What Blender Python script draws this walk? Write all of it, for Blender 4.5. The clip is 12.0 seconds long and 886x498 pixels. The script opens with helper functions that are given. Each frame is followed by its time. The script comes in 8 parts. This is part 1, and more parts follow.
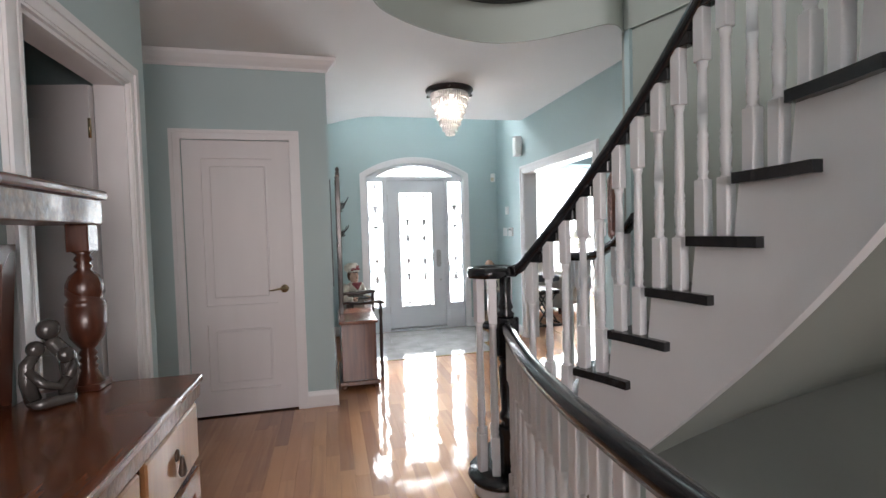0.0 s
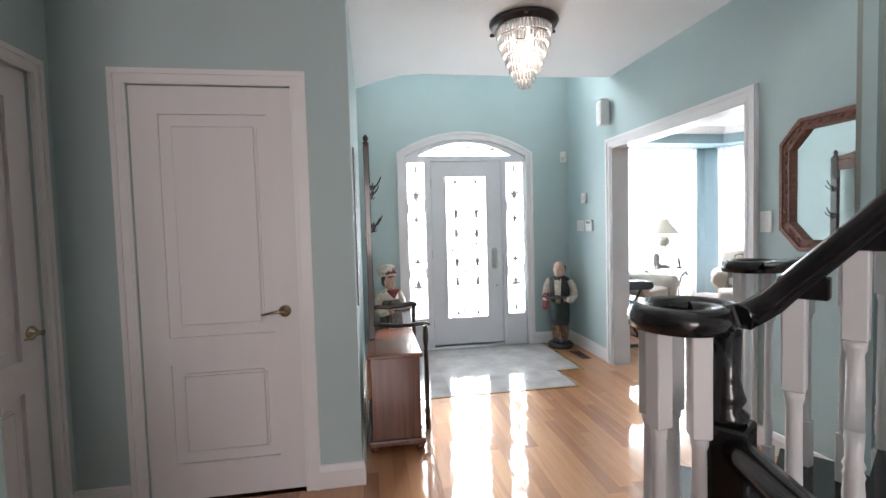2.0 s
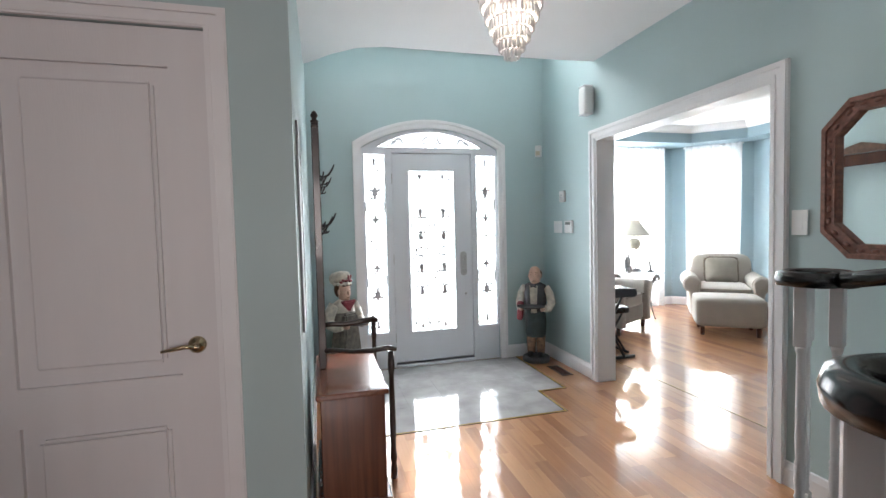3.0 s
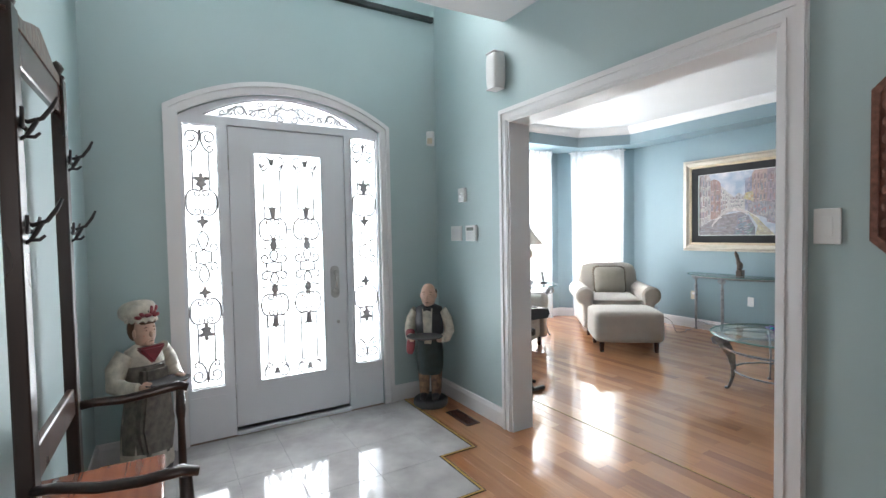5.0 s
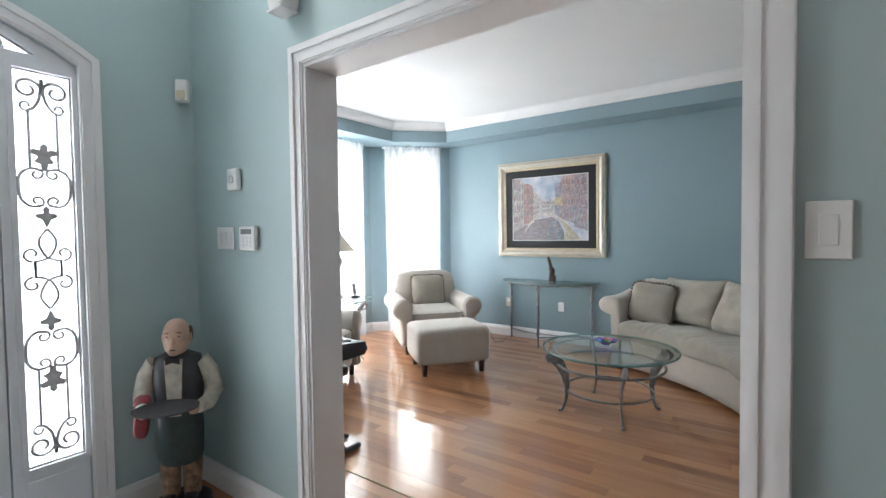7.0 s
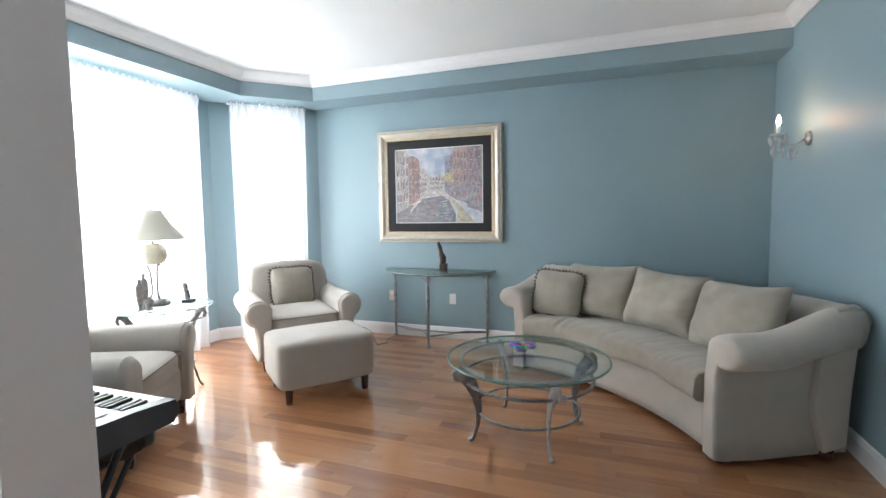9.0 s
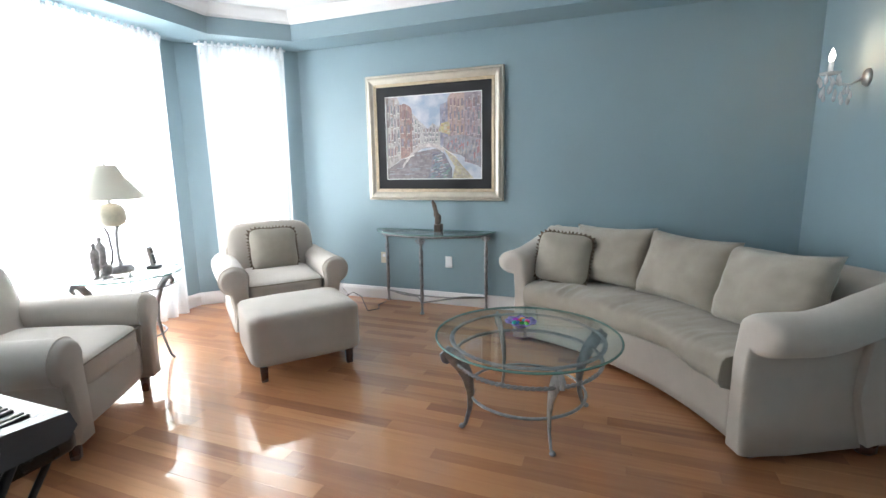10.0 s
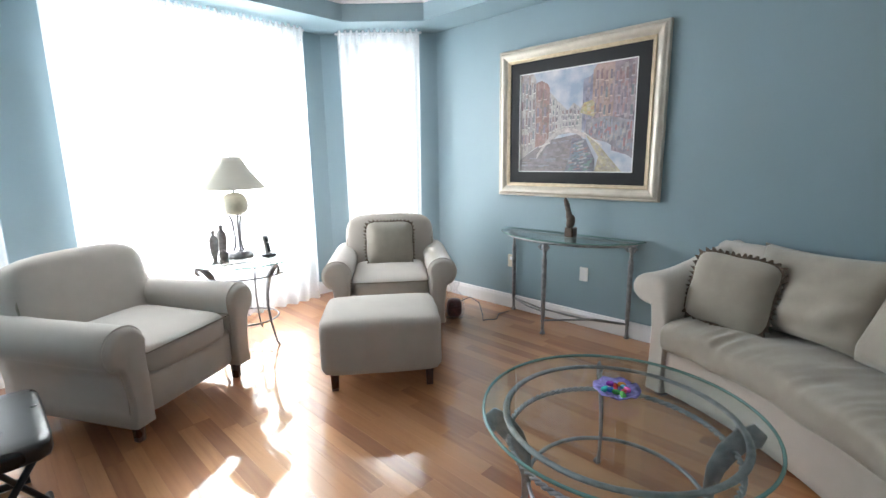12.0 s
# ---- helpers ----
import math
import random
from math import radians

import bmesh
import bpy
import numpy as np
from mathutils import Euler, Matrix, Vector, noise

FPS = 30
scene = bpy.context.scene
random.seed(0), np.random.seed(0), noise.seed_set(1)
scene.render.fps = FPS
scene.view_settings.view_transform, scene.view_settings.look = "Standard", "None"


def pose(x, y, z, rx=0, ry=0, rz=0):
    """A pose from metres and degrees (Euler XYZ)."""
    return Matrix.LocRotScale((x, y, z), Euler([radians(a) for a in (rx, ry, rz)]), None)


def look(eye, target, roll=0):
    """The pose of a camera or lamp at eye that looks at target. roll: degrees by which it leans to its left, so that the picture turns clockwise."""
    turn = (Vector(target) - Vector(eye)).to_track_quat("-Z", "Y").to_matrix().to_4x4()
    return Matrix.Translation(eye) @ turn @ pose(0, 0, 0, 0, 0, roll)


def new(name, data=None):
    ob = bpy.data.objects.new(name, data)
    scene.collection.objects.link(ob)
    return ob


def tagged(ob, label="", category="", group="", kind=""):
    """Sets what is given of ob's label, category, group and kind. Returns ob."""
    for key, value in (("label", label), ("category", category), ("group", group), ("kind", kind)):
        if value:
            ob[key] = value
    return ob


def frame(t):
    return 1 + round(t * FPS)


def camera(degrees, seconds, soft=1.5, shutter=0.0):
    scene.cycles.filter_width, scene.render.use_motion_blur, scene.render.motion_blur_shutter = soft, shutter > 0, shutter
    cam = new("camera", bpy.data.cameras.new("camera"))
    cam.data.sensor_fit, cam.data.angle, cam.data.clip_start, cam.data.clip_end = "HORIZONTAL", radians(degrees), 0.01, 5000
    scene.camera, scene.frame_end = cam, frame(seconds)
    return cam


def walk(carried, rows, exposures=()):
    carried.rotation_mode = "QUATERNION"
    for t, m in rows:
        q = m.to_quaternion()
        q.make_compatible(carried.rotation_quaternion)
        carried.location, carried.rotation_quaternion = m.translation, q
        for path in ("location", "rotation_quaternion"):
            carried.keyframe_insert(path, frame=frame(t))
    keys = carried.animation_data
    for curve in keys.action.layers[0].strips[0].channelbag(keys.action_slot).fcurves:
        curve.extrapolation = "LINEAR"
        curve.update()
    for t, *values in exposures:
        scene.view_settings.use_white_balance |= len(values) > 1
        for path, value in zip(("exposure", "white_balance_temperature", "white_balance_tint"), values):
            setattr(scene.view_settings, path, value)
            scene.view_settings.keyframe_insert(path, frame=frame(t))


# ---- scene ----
cam = camera(87.6, 12.0)
PATH = [
    (0, (0.085, -0.027, 1.379), (0.557, 1.915, 1.307), -1.6),
    (0.5, (0.106, 0.27, 1.382), (0.478, 2.233, 1.288), -1.5),
    (1, (0.13, 0.605, 1.384), (0.443, 2.578, 1.292), -1.5),
    (1.5, (0.147, 0.965, 1.388), (0.459, 2.938, 1.291), -1.5),
    (2, (0.165, 1.298, 1.389), (0.483, 3.271, 1.293), -1.6),
    (2.5, (0.175, 1.607, 1.387), (0.543, 3.571, 1.293), -1.6),
    (3, (0.177, 1.921, 1.387), (0.69, 3.852, 1.292), -1.4),
    (3.5, (0.197, 2.22, 1.387), (0.897, 4.091, 1.291), -1.3),
    (5.5, (0.679, 3.2, 1.366), (1.825, 4.838, 1.298), -1.0),
    (6, (0.858, 3.398, 1.367), (2.179, 4.898, 1.296), -0.9),
    (6.5, (1.028, 3.584, 1.368), (2.521, 4.912, 1.299), -0.8),
    (7, (1.199, 3.776, 1.37), (2.818, 4.948, 1.303), -0.8),
    (8.8, (1.886, 4.318, 1.366), (3.757, 5.015, 1.243), -0.8),
    (9, (1.978, 4.338, 1.362), (3.852, 5.02, 1.21), -0.8),
    (9.5, (2.19, 4.376, 1.36), (4.055, 5.05, 1.107), -0.8),
    (10, (2.392, 4.392, 1.363), (4.236, 5.086, 1.021), -0.9),
    (10.5, (2.588, 4.375, 1.375), (4.39, 5.152, 0.989), -0.9),
    (11, (2.805, 4.326, 1.386), (4.519, 5.278, 0.992), -1.0),
    (11.5, (3.032, 4.266, 1.391), (4.601, 5.442, 0.998), -1.0),
    (12, (3.245, 4.19, 1.388), (4.645, 5.565, 1.003), -0.9),
]
walk(cam, [(t, look(eye, target, roll)) for t, eye, target, roll in PATH], exposures=[(0, 0.54), (2.0, 0.6), (2.5, 0.56), (3.0, 0.42), (3.5, 0.35), (5.5, 0.16), (7, 0.14), (9, 0.23), (10.5, 0.26), (11.5, 0.18), (12, 0.06)])

# ---- world and lights ----
world = bpy.data.worlds.new("sky")
scene.world = world
world.use_nodes = True
wn = world.node_tree.nodes
sky = wn.new("ShaderNodeTexSky")
sky.sky_type = "NISHITA"
sky.sun_disc = False
sky.sun_elevation = radians(48)
sky.sun_rotation = radians(25)
world.node_tree.links.new(sky.outputs[0], wn["Background"].inputs[0])
wn["Background"].inputs[1].default_value = 0.15


def lamp_area(name, eye, target, w, h, power, colour=(1, 1, 1)):
    d = bpy.data.lights.new(name, "AREA")
    d.shape, d.size, d.size_y, d.energy, d.color = "RECTANGLE", w, h, power, colour
    ob = new(name, d)
    ob.matrix_world = look(eye, target)
    return ob


def lamp_point(name, at, power, radius, colour):
    d = bpy.data.lights.new(name, "POINT")
    d.energy, d.shadow_soft_size, d.color = power, radius, colour
    ob = new(name, d)
    ob.location = at
    return ob


sun_data = bpy.data.lights.new("sun", "SUN")
sun_data.energy, sun_data.angle, sun_data.color = 2.3, radians(0.6), (1.0, 0.95, 0.88)
sun = new("sun", sun_data)
sun.matrix_world = look((7.2, 14, 12), (5.0, 7.6, 0))
DAY = (0.95, 0.98, 1.0)
lamp_area("daylight_bay_front", (4.62, 8.64, 1.35), (4.62, 0, 1.35), 1.7, 2.2, 190, DAY)
lamp_area("daylight_bay_side", (6.45, 8.16, 1.35), (5.45, 7.16, 1.35), 0.6, 2.2, 32, DAY)
lamp_area("daylight_bay_other_side", (2.82, 8.21, 1.35), (3.82, 7.21, 1.35), 0.55, 2.2, 30, DAY)
lamp_area("daylight_front_door", (1.27, 6.68, 1.25), (1.27, 0, 1.25), 1.45, 2.3, 88, DAY)
lamp_area("daylight_upper_window", (1.27, 6.68, 3.85), (1.27, 0, 3.4), 1.1, 1.2, 105, DAY)
# Added fill lamp in an unseen back window; it brightens the hall.
lamp_area("fill_light_back", (0.55, -2.96, 1.6), (0.55, 3, 1.6), 1.9, 1.6, 74, (1.0, 0.87, 0.86))
# Lamp in an unseen landing window, added for light falling from upstairs.
lamp_area("fill_light_landing", (-1.40, 1.2, 4.3), (2.2, 1.2, 2.2), 1.7, 1.1, 48, (1.0, 0.95, 0.92))
lamp_point("chandelier_bulb", (1.265, 4.39, 2.57), 4, 0.06, (1.0, 0.84, 0.68))
lamp_point("sconce_bulb", (5.9, 3.24, 1.97), 3, 0.02, (1.0, 0.62, 0.36))

# ---- materials ----
def node_mat(name):
    m = bpy.data.materials.new(name)
    m.use_nodes = True
    nt = m.node_tree
    return m, nt, nt.nodes["Principled BSDF"]


def mat(name, colour, rough=0.5, metal=0.0, var=0.06, scale=6.0, bump=0.0, bump_scale=200.0, coat=0.0, sheen=0.0, stretch=(1, 1, 1)):
    """Paint, cloth, metal: a colour that varies at two scales, with fine relief."""
    m, nt, b = node_mat(name)
    b.inputs["Roughness"].default_value, b.inputs["Metallic"].default_value = rough, metal
    b.inputs["Coat Weight"].default_value, b.inputs["Sheen Weight"].default_value = coat, sheen
    co = nt.nodes.new("ShaderNodeTexCoord")
    mp = nt.nodes.new("ShaderNodeMapping")
    mp.inputs["Scale"].default_value = stretch
    nt.links.new(co.outputs["Object"], mp.inputs[0])
    big = nt.nodes.new("ShaderNodeTexNoise")
    big.inputs["Scale"].default_value, big.inputs["Detail"].default_value = scale, 6
    nt.links.new(mp.outputs[0], big.inputs["Vector"])
    ramp = nt.nodes.new("ShaderNodeValToRGB")
    lo, hi = [c * (1 - var) for c in colour], [min(1, c * (1 + var)) for c in colour]
    ramp.color_ramp.elements[0].position, ramp.color_ramp.elements[1].position = 0.3, 0.7
    ramp.color_ramp.elements[0].color, ramp.color_ramp.elements[1].color = (*lo, 1), (*hi, 1)
    nt.links.new(big.outputs["Fac"], ramp.inputs[0])
    nt.links.new(ramp.outputs[0], b.inputs["Base Color"])
    mr = nt.nodes.new("ShaderNodeMapRange")
    mr.inputs["To Min"].default_value, mr.inputs["To Max"].default_value = max(0.02, rough * 0.85), min(1, rough * 1.15)
    nt.links.new(big.outputs["Fac"], mr.inputs[0])
    nt.links.new(mr.outputs[0], b.inputs["Roughness"])
    if bump:
        fine = nt.nodes.new("ShaderNodeTexNoise")
        fine.inputs["Scale"].default_value, fine.inputs["Detail"].default_value = bump_scale, 3
        nt.links.new(mp.outputs[0], fine.inputs["Vector"])
        bp = nt.nodes.new("ShaderNodeBump")
        bp.inputs["Strength"].default_value, bp.inputs["Distance"].default_value = bump, 0.004
        nt.links.new(fine.outputs["Fac"], bp.inputs["Height"])
        nt.links.new(bp.outputs[0], b.inputs["Normal"])
    return m


def wood(name, tones, rough=0.25, along=1, coat=0.3, per_piece=None, grain=1.0):
    """Wood with grain along an axis; per_piece picks each plank's tone at random."""
    m, nt, b = node_mat(name)
    b.inputs["Coat Weight"].default_value, b.inputs["Coat Roughness"].default_value = coat, 0.06
    co = nt.nodes.new("ShaderNodeTexCoord")
    mp = nt.nodes.new("ShaderNodeMapping")
    sc = [22.0 * grain] * 3
    sc[along] = 1.3 * grain
    mp.inputs["Scale"].default_value = sc
    nt.links.new(co.outputs["Object"], mp.inputs[0])
    gr = nt.nodes.new("ShaderNodeTexNoise")
    gr.noise_dimensions = "4D"
    gr.inputs["Scale"].default_value, gr.inputs["Detail"].default_value, gr.inputs["Distortion"].default_value = 1.6, 8, 0.6
    nt.links.new(mp.outputs[0], gr.inputs["Vector"])
    ramp = nt.nodes.new("ShaderNodeValToRGB")
    ramp.color_ramp.elements[0].color, ramp.color_ramp.elements[1].color = (*tones[0], 1), (*tones[-1], 1)
    for k, c in enumerate(tones[1:-1]):
        ramp.color_ramp.elements.new((k + 1) / (len(tones) - 1)).color = (*c, 1)
    mixv = nt.nodes.new("ShaderNodeMath")
    mixv.operation = "MULTIPLY_ADD"
    if per_piece:
        if per_piece == "object":
            src = nt.nodes.new("ShaderNodeObjectInfo").outputs["Random"]
        else:
            src = nt.nodes.new("ShaderNodeNewGeometry").outputs["Random Per Island"]
        w = nt.nodes.new("ShaderNodeMath")
        w.operation = "MULTIPLY"
        w.inputs[1].default_value = 37.0
        nt.links.new(src, w.inputs[0])
        nt.links.new(w.outputs[0], gr.inputs["W"])
        half = nt.nodes.new("ShaderNodeMath")
        half.operation = "MULTIPLY_ADD"
        half.inputs[1].default_value, half.inputs[2].default_value = 0.85, -0.2
        nt.links.new(src, half.inputs[0])
        nt.links.new(gr.outputs["Fac"], mixv.inputs[0])
        mixv.inputs[1].default_value = 0.55
        nt.links.new(half.outputs[0], mixv.inputs[2])
    else:
        nt.links.new(gr.outputs["Fac"], mixv.inputs[0])
        mixv.inputs[1].default_value, mixv.inputs[2].default_value = 1.7, -0.35
    nt.links.new(mixv.outputs[0], ramp.inputs[0])
    nt.links.new(ramp.outputs[0], b.inputs["Base Color"])
    wear = nt.nodes.new("ShaderNodeTexNoise")
    wear.inputs["Scale"].default_value = 2.5
    nt.links.new(co.outputs["Object"], wear.inputs["Vector"])
    mr = nt.nodes.new("ShaderNodeMapRange")
    mr.inputs["To Min"].default_value, mr.inputs["To Max"].default_value = rough * 0.7, rough * 1.3
    nt.links.new(wear.outputs["Fac"], mr.inputs[0])
    nt.links.new(mr.outputs[0], b.inputs["Roughness"])
    bp = nt.nodes.new("ShaderNodeBump")
    bp.inputs["Strength"].default_value, bp.inputs["Distance"].default_value = 0.05, 0.002
    nt.links.new(gr.outputs["Fac"], bp.inputs["Height"])
    nt.links.new(bp.outputs[0], b.inputs["Normal"])
    return m


def glass(name, tint=(1, 1, 1), ior=1.5, rough=0.0):
    m = bpy.data.materials.new(name)
    m.use_nodes = True
    nt = m.node_tree
    nt.nodes.remove(nt.nodes["Principled BSDF"])
    out = nt.nodes["Material Output"]
    tr, gl, fr, mx = (nt.nodes.new("ShaderNodeBsdfTransparent"), nt.nodes.new("ShaderNodeBsdfGlossy"),
                      nt.nodes.new("ShaderNodeLayerWeight"), nt.nodes.new("ShaderNodeMixShader"))
    pw, ma_ = nt.nodes.new("ShaderNodeMath"), nt.nodes.new("ShaderNodeMath")
    pw.operation, ma_.operation = "POWER", "MULTIPLY_ADD"
    pw.inputs[1].default_value = 4.0
    ma_.inputs[1].default_value, ma_.inputs[2].default_value = 0.7, ((ior - 1) / (ior + 1)) ** 2
    tr.inputs[0].default_value = (*tint, 1)
    gl.inputs["Roughness"].default_value = rough
    nt.links.new(fr.outputs["Facing"], pw.inputs[0])
    nt.links.new(pw.outputs[0], ma_.inputs[0])
    nt.links.new(ma_.outputs[0], mx.inputs[0])
    nt.links.new(tr.outputs[0], mx.inputs[1])
    nt.links.new(gl.outputs[0], mx.inputs[2])
    nt.links.new(mx.outputs[0], out.inputs[0])
    return m


def sheer(name, colour, see, dense=0.4):
    m = bpy.data.materials.new(name)
    m.use_nodes = True
    nt = m.node_tree
    nt.nodes.remove(nt.nodes["Principled BSDF"])
    out = nt.nodes["Material Output"]
    tr, tl, df, m1, m2 = (nt.nodes.new("ShaderNodeBsdfTransparent"), nt.nodes.new("ShaderNodeBsdfTranslucent"),
                          nt.nodes.new("ShaderNodeBsdfDiffuse"), nt.nodes.new("ShaderNodeMixShader"), nt.nodes.new("ShaderNodeMixShader"))
    weave = nt.nodes.new("ShaderNodeTexNoise")
    weave.inputs["Scale"].default_value = 40
    co = nt.nodes.new("ShaderNodeTexCoord")
    nt.links.new(co.outputs["Object"], weave.inputs["Vector"])
    mr = nt.nodes.new("ShaderNodeMapRange")
    mr.inputs["To Min"].default_value, mr.inputs["To Max"].default_value = see * 0.8, see * 1.2
    nt.links.new(weave.outputs["Fac"], mr.inputs[0])
    tl.inputs[0].default_value = df.inputs[0].default_value = (*colour, 1)
    m1.inputs[0].default_value = dense
    nt.links.new(tl.outputs[0], m1.inputs[1])
    nt.links.new(df.outputs[0], m1.inputs[2])
    nt.links.new(mr.outputs[0], m2.inputs[0])
    nt.links.new(m1.outputs[0], m2.inputs[1])
    nt.links.new(tr.outputs[0], m2.inputs[2])
    nt.links.new(m2.outputs[0], out.inputs[0])
    return m


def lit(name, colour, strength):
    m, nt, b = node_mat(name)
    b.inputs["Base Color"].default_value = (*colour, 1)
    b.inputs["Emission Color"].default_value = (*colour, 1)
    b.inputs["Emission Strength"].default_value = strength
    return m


M_HALL = mat("hall_paint", (0.425, 0.535, 0.545), 0.55, var=0.03, scale=1.5, bump=0.06, bump_scale=350)
# Sage grey, greyer and darker than the hall to hold the stairwell's dim light.
M_SAGE_DIM = mat("sage_grey_dimmed", (0.35, 0.37, 0.335), 0.55, var=0.03, scale=1.5, bump=0.06, bump_scale=350)
M_LIVING = mat("living_room_paint", (0.24, 0.335, 0.38), 0.5, var=0.03, scale=1.5, bump=0.06, bump_scale=350)
M_CEIL = mat("ceiling_paint", (0.78, 0.78, 0.79), 0.8, var=0.02, scale=2, bump=0.08, bump_scale=250)
M_TRIM = mat("white_trim_paint", (0.78, 0.77, 0.78), 0.35, var=0.025, scale=4, bump=0.03, bump_scale=120)
M_DOORW = mat("white_door_paint", (0.72, 0.70, 0.71), 0.4, var=0.02, scale=3, bump=0.10, bump_scale=60, stretch=(4, 4, 0.4))
M_STEELDOOR = mat("front_door_paint", (0.74, 0.76, 0.80), 0.4, var=0.02, scale=3, bump=0.02)
M_BLACK = mat("black_lacquer", (0.012, 0.012, 0.014), 0.22, var=0.3, scale=9, bump=0.04, bump_scale=60, coat=0.3)
FLOOR_TONES = [(0.255, 0.087, 0.036), (0.365, 0.142, 0.056), (0.455, 0.198, 0.081), (0.52, 0.243, 0.103), (0.315, 0.114, 0.047)]


def varnished(m):
    """A thick amber floor varnish: a golden sheen off the fibres under a clear, slightly wavy coat."""
    nt = m.node_tree
    b = nt.nodes["Principled BSDF"]
    b.inputs["Coat Roughness"].default_value, b.inputs["Coat IOR"].default_value = 0.045, 1.7
    b.inputs["Specular IOR Level"].default_value, b.inputs["Specular Tint"].default_value = 0.9, (1.0, 0.82, 0.6, 1)
    b.inputs["Metallic"].default_value = 0.2
    co = nt.nodes.new("ShaderNodeNewGeometry")
    mp = nt.nodes.new("ShaderNodeMapping")
    mp.inputs["Scale"].default_value = (9.0, 3.0, 1.0)
    nt.links.new(co.outputs["Position"], mp.inputs[0])
    nz = nt.nodes.new("ShaderNodeTexNoise")
    nz.inputs["Scale"].default_value, nz.inputs["Detail"].default_value = 1.4, 2
    nt.links.new(mp.outputs[0], nz.inputs["Vector"])
    bp = nt.nodes.new("ShaderNodeBump")
    bp.inputs["Strength"].default_value, bp.inputs["Distance"].default_value = 0.35, 0.004
    nt.links.new(nz.outputs["Fac"], bp.inputs["Height"])
    nt.links.new(bp.outputs[0], b.inputs["Coat Normal"])
    return m


M_PLANK = varnished(wood("floor_plank", FLOOR_TONES, 0.42, 1, 1.0, "object"))
M_PLANK_FAR = varnished(wood("floor_plank_far", FLOOR_TONES, 0.42, 1, 1.0, "island"))
M_TILE = mat("grey_marble_tile", (0.45, 0.432, 0.43), 0.1, var=0.18, scale=5, bump=0.02, bump_scale=20, coat=0.3)
M_GROUT = mat("grout", (0.34, 0.335, 0.34), 0.8)
M_INLAY_D = mat("dark_inlay", (0.03, 0.02, 0.015), 0.2, coat=0.4)
M_INLAY_L = mat("yellow_inlay", (0.55, 0.36, 0.12), 0.2, coat=0.4)
M_DARKWOOD = wood("dark_walnut", [(0.028, 0.010, 0.006), (0.07, 0.022, 0.012), (0.11, 0.036, 0.018)], 0.28, 2)
M_EBONY = wood("ebonised_wood", [(0.012, 0.007, 0.006), (0.022, 0.011, 0.008), (0.035, 0.016, 0.011)], 0.3, 2)
M_CHERRY = wood("cherry_wood", [(0.06, 0.016, 0.009), (0.11, 0.031, 0.015), (0.15, 0.048, 0.022)], 0.25, 2)
M_BUFFET = wood("buffet_wood", [(0.06, 0.02, 0.01), (0.13, 0.042, 0.018), (0.2, 0.07, 0.03)], 0.25, 1)
M_CARVED = mat("carved_wood", (0.12, 0.06, 0.035), 0.35, var=0.5, scale=40, bump=0.9, bump_scale=38, coat=0.3)
M_LIGHTWOOD = wood("golden_oak", [(0.22, 0.10, 0.045), (0.32, 0.16, 0.07), (0.4, 0.22, 0.1)], 0.3, 2)
M_FABRIC = mat("beige_upholstery", (0.45, 0.405, 0.362), 0.9, var=0.045, scale=9, bump=0.35, bump_scale=420, sheen=0.3)
M_FABRIC_P = mat("beige_cushion_cloth", (0.325, 0.29, 0.245), 0.9, var=0.07, scale=12, bump=0.4, bump_scale=300, sheen=0.3)
M_PIPING = mat("beige_piping", (0.27, 0.24, 0.205), 0.9, var=0.08, scale=40)
M_FRINGE = mat("brown_fringe", (0.13, 0.095, 0.07), 0.95, var=0.3, scale=60, bump=0.6, bump_scale=300)
M_PEWTER = mat("pewter_iron", (0.28, 0.28, 0.29), 0.42, 0.7, var=0.25, scale=30, bump=0.15, bump_scale=150)
M_IRON = mat("wrought_iron", (0.46, 0.46, 0.47), 0.6, 0.2, var=0.2, scale=30)
M_GLASS = glass("clear_glass", (0.97, 0.99, 0.98))
M_TABLEGLASS = glass("green_tinted_glass", (0.94, 0.98, 0.97))
M_GLASSEDGE = mat("glass_edge", (0.13, 0.25, 0.23), 0.08, var=0.1, coat=0.5)
M_FROST = glass("textured_door_glass", (0.98, 0.99, 1.0), 1.45, 0.1)
M_MIRROR = mat("mirror_silver", (0.92, 0.94, 0.93), 0.01, 1.0, var=0.005)
M_SHEER = sheer("sheer_curtain", (0.93, 0.93, 0.95), 0.3)
M_GOLD = mat("champagne_gold_frame", (0.55, 0.50, 0.43), 0.36, 0.45, var=0.08, scale=12, bump=0.03, bump_scale=90)
M_MATBOARD = mat("black_mat_board", (0.02, 0.02, 0.023), 0.8)
M_BRASS = mat("aged_brass", (0.46, 0.38, 0.25), 0.26, 1.0, var=0.05)
M_NICKEL = mat("satin_nickel", (0.5, 0.5, 0.5), 0.3, 1.0, var=0.05)
M_PLASTIC = mat("white_plastic", (0.8, 0.8, 0.79), 0.35, var=0.01)
M_CREAM = mat("cream_plastic", (0.62, 0.55, 0.43), 0.4, var=0.02)
M_BLACKPL = mat("black_plastic", (0.015, 0.015, 0.017), 0.35, var=0.1)
M_GREYPL = mat("dark_grey_plastic", (0.05, 0.055, 0.065), 0.4, var=0.1, bump=0.05, bump_scale=300)
M_CRYSTAL = mat("cut_crystal", (0.92, 0.91, 0.92), 0.12, var=0.06, scale=80)
M_CRYSTAL.node_tree.nodes["Principled BSDF"].inputs["Transmission Weight"].default_value = 0.45
M_GLOW = lit("warm_bulb", (1.0, 0.9, 0.78), 8)
M_SHADE = sheer("lamp_shade_linen", (0.70, 0.66, 0.58), 0.01, 0.8)
